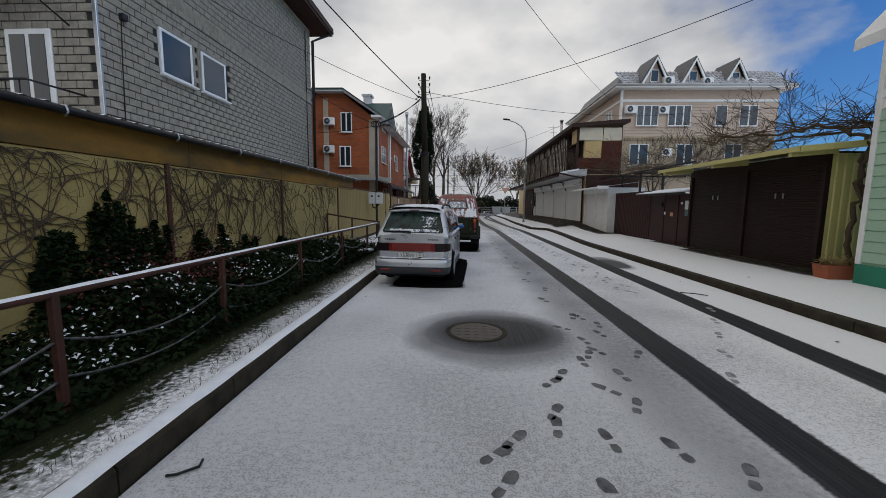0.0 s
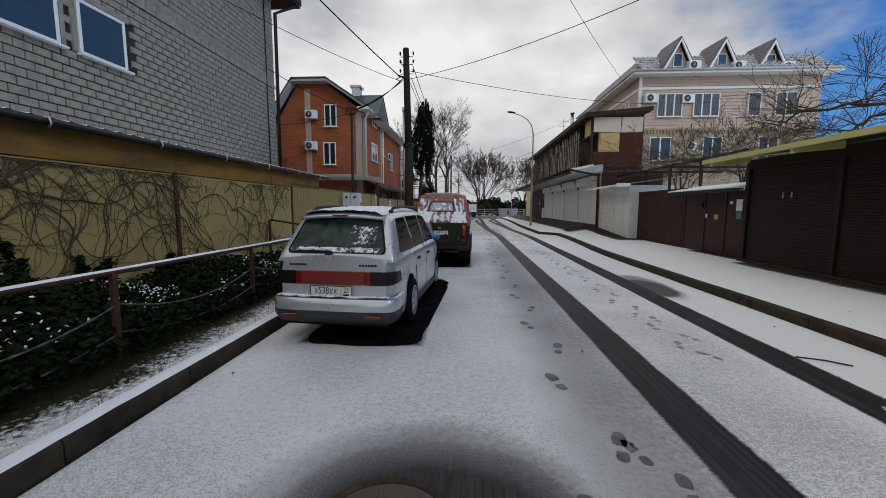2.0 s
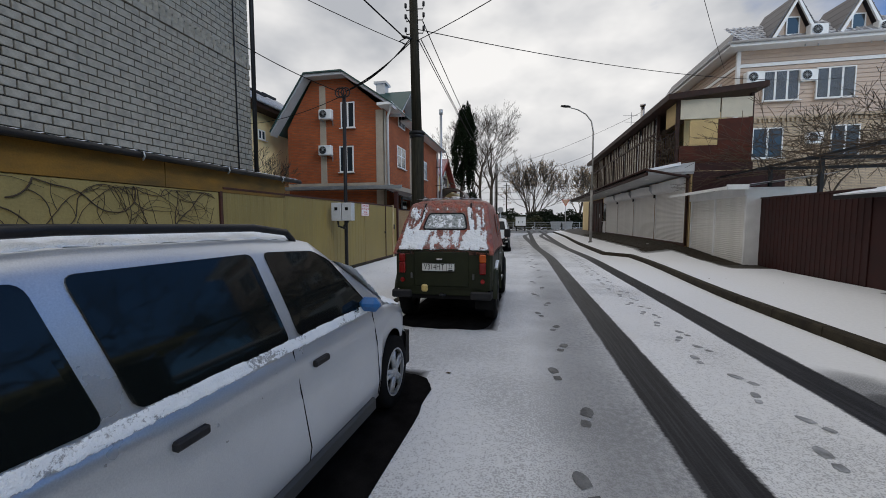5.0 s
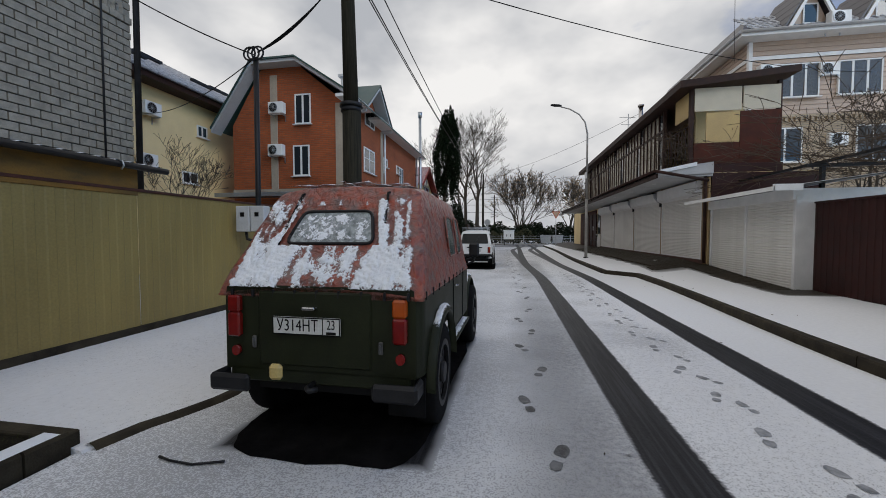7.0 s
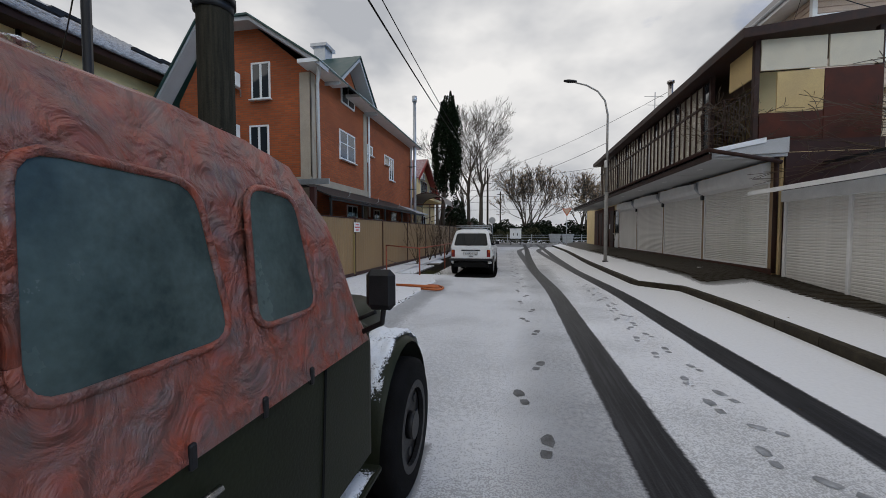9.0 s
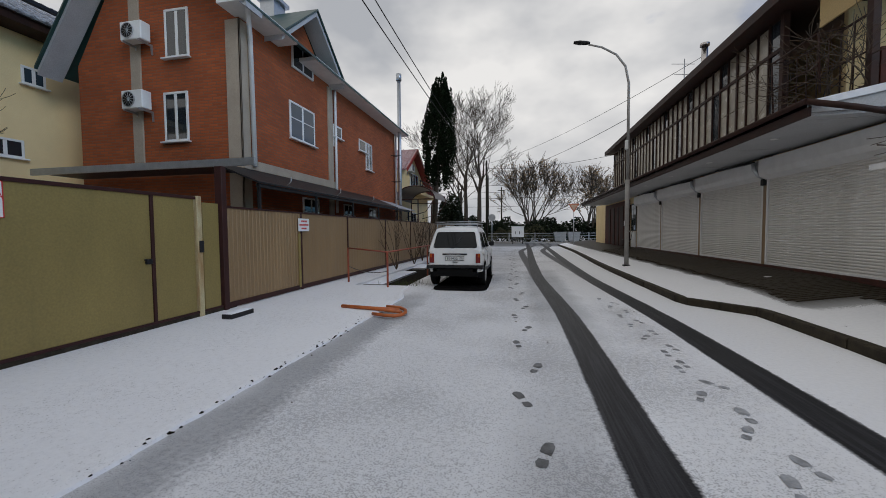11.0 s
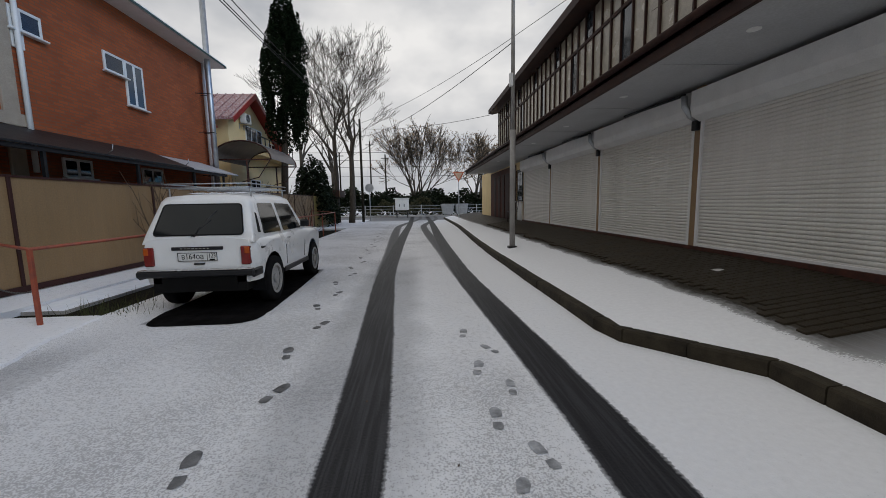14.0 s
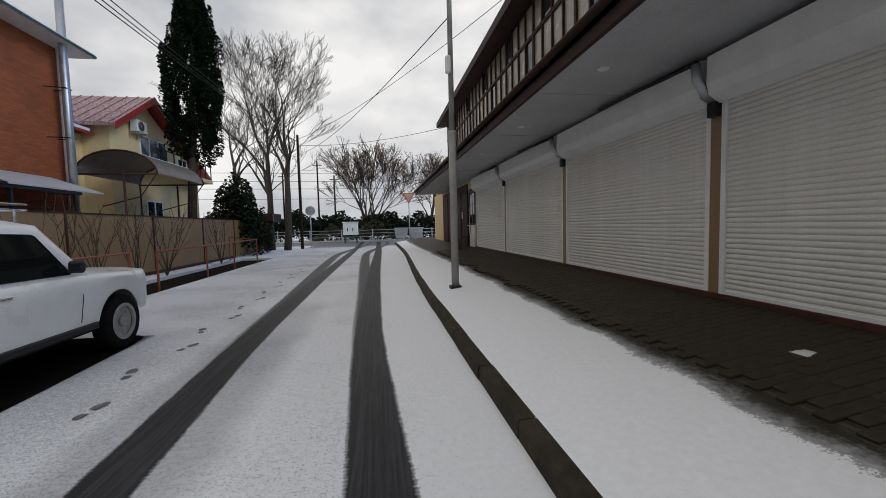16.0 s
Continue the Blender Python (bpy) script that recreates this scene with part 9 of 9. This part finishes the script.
        return -0.20 + 0.70 * smooth_edge(0.1, 0.9, v) - 0.50 * side * (1 - 0.4 * v) + streak * (0.35 + 0.9 * smooth_edge(0.05, 0.5, v)) + 0.9 * smooth_edge(0.90, 1, abs(2 * u - 1)) + 0.4 * smooth_edge(0.9, 1, v)

    snow_patch("top_snow", car, lambda u, v: (((2 * u - 1) * (0.75 - 0.10 * v), back(1.06 + 0.70 * v) - 0.012, 1.06 + 0.70 * v), (0, -1, 0.9)), 170, 110, 0.016, 11, slid, "snow sliding down the rear slope of the tarpaulin")
    snow_patch("window_snow", car, lambda u, v: ((-0.33 + 0.66 * u, back(1.38 + 0.22 * v) - 0.014, 1.38 + 0.22 * v), (0, -1, 0.9)), 90, 40, 0.004, 6, 0.0, "snow on the rear window")
    snow_patch("top_snow", car, lambda u, v: ((-0.58 + 1.16 * u, 0.52 + 1.3 * v, 1.845 + 0.03 * (1 - (2 * u - 1) ** 2) - 0.06 * v * v), (0, 0, 1)), 40, 40, 0.02, 16, 0.0, "thin snow on the top")
    plate(car, -0.05, -0.045, 0.83, "У314НТ", "23")
    part("plate_lamp", Shape().box(-0.08, -0.06, 0.93, 0.02, -0.01, 0.95, 0.006), M_CHROME, car)
    part("fog_lamp", Shape().box(-0.30, -0.13, 0.50, -0.20, -0.08, 0.60, 0.02), mat("pale amber lens", (0.55, 0.42, 0.16), (0.45, 0.33, 0.12), 0.3, bump=0.05), car)
    part("tow_hook", Shape().tube([(0.0, -0.04, 0.47), (0.0, -0.13, 0.47), (0.04, -0.17, 0.47), (0.08, -0.13, 0.47)], 0.018, 8), M_DARK, car)
    part("rear_axle", Shape().tube([(-0.7, 0.62, 0.36), (0.7, 0.62, 0.36)], 0.06, 10).tube([(0, 0.62, 0.36), (0, 0.8, 0.40)], 0.1, 10).box(-0.5, 0.05, 0.38, 0.5, 3.2, 0.5), M_BLACK, car)
    part("windscreen_frame", Shape().box(-0.70, 2.28, 1.05, 0.70, 2.33, 1.15, 0.01), M_OLIVECAR, car)
    part("mud_flap", Shape().box(0.50, 0.10, 0.24, 0.78, 0.115, 0.50, 0.004), M_RUBBER, car)
    for x, sg in ((0.715, 1), (-0.715, -1)):
        for y in (0.62, 2.92):
            wheel(car, x, y, 0.37, 0.19, "dark", sg)
    return car


def offroader():
    car = thing("off_road_car", "white three-door off-road car with a roof rack", "car", (-0.30, 26.30, 0))
    L = 3.55
    half = lambda y: 0.785 - 0.03 * (1 - smooth_edge(0, 0.5, y)) - 0.04 * smooth_edge(2.9, L, y)
    belt = lambda y: 0.985 - 0.05 * smooth_edge(2.2, L, y)
    part("body", lower_body(L, half, 0.42, belt, (0.68, 2.88), 0.40, 0.34, nose=0.93, crease=0.72), M_CARWHITE, car)
    cab = Cabin(0.97, [(0.03, 0.98), (0.28, 1.50), (0.36, 1.56), (0.9, 1.60), (1.6, 1.59), (1.95, 1.54), (2.42, 0.98)], 0.735, 0.59, 1.56)
    part("cabin", cab.shell(), M_CARWHITE, car)
    for sg in (1, -1):
        part("side_window", cab.side(rounded([(0.42, 1.03), (1.12, 1.02), (1.06, 1.46), (0.50, 1.46)]), sg), M_CARGLASS, car)
        part("side_window", cab.side(rounded([(1.24, 1.02), (2.16, 1.01), (1.86, 1.44), (1.18, 1.465)]), sg), M_CARGLASS, car)
        part("vent_slot", cab.side(rounded([(0.24, 1.06), (0.32, 1.05), (0.36, 1.30), (0.33, 1.34)], 0.02), sg, 0.008), M_BLACK, car)
        seam = Shape().tube([(sg * (half(1.2) * 0.957), 1.18, 0.96), (sg * (half(1.2) + 0.002), 1.18, 0.78), (sg * half(1.2) * 0.985, 1.2, 0.48)], 0.004, 5)
        part("door_seam", seam, M_BLACK, car)
        seam = Shape().tube([(sg * half(2.2) * 0.957, 2.22, 0.94), (sg * (half(2.2) + 0.002), 2.22, 0.76), (sg * half(2.2) * 0.985, 2.18, 0.48)], 0.004, 5)
        part("door_seam", seam, M_BLACK, car)
        part("door_handle", Shape().box(sg * (half(1.5) - 0.02), 1.27, 0.885, sg * (half(1.5) + 0.016), 1.39, 0.91, 0.006), M_CHROME, car)
        part("tail_lamp", Shape().box(sg * 0.575, -0.03, 0.655, sg * 0.70, 0.05, 0.90, 0.012), M_REDLAMP, car, "tall red tail lamp")
        part("indicator", Shape().box(sg * 0.63, -0.036, 0.80, sg * 0.695, 0.0, 0.89, 0.006), M_AMBER, car)
        part("wing_mirror", Shape().tube([(sg * 0.70, 2.12, 1.02), (sg * 0.80, 2.10, 1.06)], 0.012, 6).box(sg * 0.76, 2.05, 1.03, sg * 0.92, 2.11, 1.16, 0.025), M_DARK, car, "black mirror")
        part("sill_pipe", Shape().box(sg * 0.70, 1.1, 0.36, sg * 0.775, 2.45, 0.44, 0.012), M_DARK, car)
        part("side_badge", Shape().box(sg * (half(0.3) - 0.01), 0.20, 0.84, sg * (half(0.3) + 0.006), 0.32, 0.865), M_DARK, car)
        part("mud_flap", Shape().box(sg * 0.56, 0.28, 0.24, sg * 0.76, 0.295, 0.5, 0.004), M_RUBBER, car)
    rear = lambda z: 0.03 + (z - 0.98) * 0.48
    gl = rounded([(-0.60, 1.05), (0.60, 1.05), (0.52, 1.45), (-0.52, 1.45)], 0.05)
    part("rear_window", Shape().slab([(x, rear(z) - 0.022, z) for x, z in gl], (0, 0.012, 0)), M_CARGLASS, car)
    fr = [(x, rear(z) - 0.018, z) for x, z in gl]
    part("window_seal", Shape().tube(fr + [fr[0]], 0.010, 6), M_BLACK, car)
    part("wiper", Shape().tube([(-0.05, 0.02, 1.02), (0.02, 0.12, 1.18), (0.2, 0.19, 1.36)], 0.012, 6).tube([(-0.10, 0.04, 1.02), (0.14, 0.13, 1.24)], 0.008, 6), M_DARK, car)
    part("windscreen", Shape().slab([(x, 2.42 - (z - 0.98) * 0.84 + 0.035, z) for x, z in rounded([(-0.66, 1.03), (0.66, 1.03), (0.55, 1.46), (-0.55, 1.46)], 0.05)], (0, -0.02, 0)), M_CARGLASS, car)
    part("hatch_trim", Shape().box(-0.34, -0.016, 0.855, 0.34, 0.02, 0.90, 0.006), M_DARK, car, "black hatch trim strip")
    part("hatch_latch", Shape().box(-0.06, -0.02, 0.665, 0.08, 0.02, 0.685, 0.004), M_DARK, car)
    bars = Shape()
    for k in range(8):
        bars.box(-0.22 + k * 0.05, -0.02, 0.872, -0.19 + k * 0.05, -0.012, 0.885)
    part("badge", bars, M_CHROME, car)
    part("bumper", Shape().box(-0.77, -0.12, 0.515, 0.77, 0.0, 0.60, 0.02).box(-0.77, -0.08, 0.49, -0.72, 0.22, 0.60, 0.015).box(0.72, -0.08, 0.49, 0.77, 0.22, 0.60, 0.015), M_DARK, car, "black bumper with a chrome top edge")
    part("bumper_trim", Shape().box(-0.74, -0.118, 0.603, 0.74, -0.03, 0.615, 0.003), M_CHROME, car)
    plate(car, 0.0, -0.012, 0.77, "в164оа", "123")
    part("underbody", Shape().box(-0.62, 0.0, 0.30, 0.62, 3.3, 0.6).box(-0.5, -0.02, 0.38, 0.5, 0.02, 0.5), M_BLACK, car)
    rack = Shape().tube([(-0.6, 0.35, 1.73), (0.6, 0.35, 1.73), (0.6, 1.85, 1.73), (-0.6, 1.85, 1.73), (-0.6, 0.35, 1.73)], 0.009, 6)
    rack = part("roof_rack", rack, M_GALV, car, "thin grey metal roof rack")
    for x in (-0.55, -0.28, 0, 0.28, 0.55):
        part("rack_bar", Shape().tube([(x, 0.35, 1.68), (x, 1.85, 1.68)], 0.009, 6), M_GALV, rack)
    for y in (0.35, 0.7, 1.1, 1.5, 1.85):
        part("rack_bar", Shape().tube([(-0.60, y, 1.675), (0.60, y, 1.675)], 0.011, 6), M_GALV, rack)
    for y in (0.45, 1.75):
        for x in (-0.57, 0.57):
            part("rack_foot", Shape().tube([(x, y, 1.55), (x, y, 1.68)], 0.012, 6), M_GALV, rack)
    for x, sg in ((0.69, 1), (-0.69, -1)):
        for y in (0.68, 2.88):
            wheel(car, x, y, 0.34, 0.18, "steel", sg)
    snow_patch("roof_snow", car, lambda u, v: ((-0.52 + 1.04 * u, 0.45 + 1.4 * v, cab.top(0.45 + 1.4 * v) + 0.016), (0, 0, 1)), 20, 30, 0.015, 4, 0.0, "thin snow on the roof")
    return car


wagon = lada()
wagon.scale, wagon.rotation_euler = (0.885, 0.925, 1.0), (0, 0, radians(-3.7))
army = jeep()
army.scale, army.rotation_euler = (0.91, 0.97, 1.03), (0, 0, radians(-0.8))
# the tarpaulin hangs a little lower than its hoops
for ob in army.children:
    if ob.type == "MESH":
        for v in ob.data.vertices:
            if v.co.z > 1.1:
                v.co.z = 1.1 + (v.co.z - 1.1) * 0.90
offroader().scale = (0.955, 0.97, 1.0)

# ground under the cars that the snow did not reach, blackened for their shade
M_BARESHADE = mat("bare asphalt blackened for car shade", (0.014, 0.013, 0.013), (0.006, 0.006, 0.006), 0.98, scale=5, fine=160, bump=0.5, spec=0.0)


def bare_shade_patch(x0, x1, y0, y1, lean):
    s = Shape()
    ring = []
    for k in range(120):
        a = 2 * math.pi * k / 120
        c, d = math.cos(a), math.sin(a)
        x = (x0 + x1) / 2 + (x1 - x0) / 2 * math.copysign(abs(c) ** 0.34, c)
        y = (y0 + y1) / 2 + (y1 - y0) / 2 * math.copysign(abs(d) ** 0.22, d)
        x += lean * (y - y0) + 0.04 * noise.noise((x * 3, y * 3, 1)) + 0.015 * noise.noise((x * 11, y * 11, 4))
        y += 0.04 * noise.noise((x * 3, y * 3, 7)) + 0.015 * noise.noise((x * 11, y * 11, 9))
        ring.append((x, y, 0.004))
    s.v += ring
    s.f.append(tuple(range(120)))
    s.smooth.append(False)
    whole("bare_shade_patch", s, M_BARESHADE, "bare asphalt sheltered from the snow, blackened with the car's shade", kind="structure")


bare_shade_patch(-1.24, 0.12, 6.98, 10.85, 0.035)
bare_shade_patch(-0.80, 0.60, 12.42, 15.65, 0.014)
bare_shade_patch(-0.84, 0.58, 25.78, 29.7, -0.03)
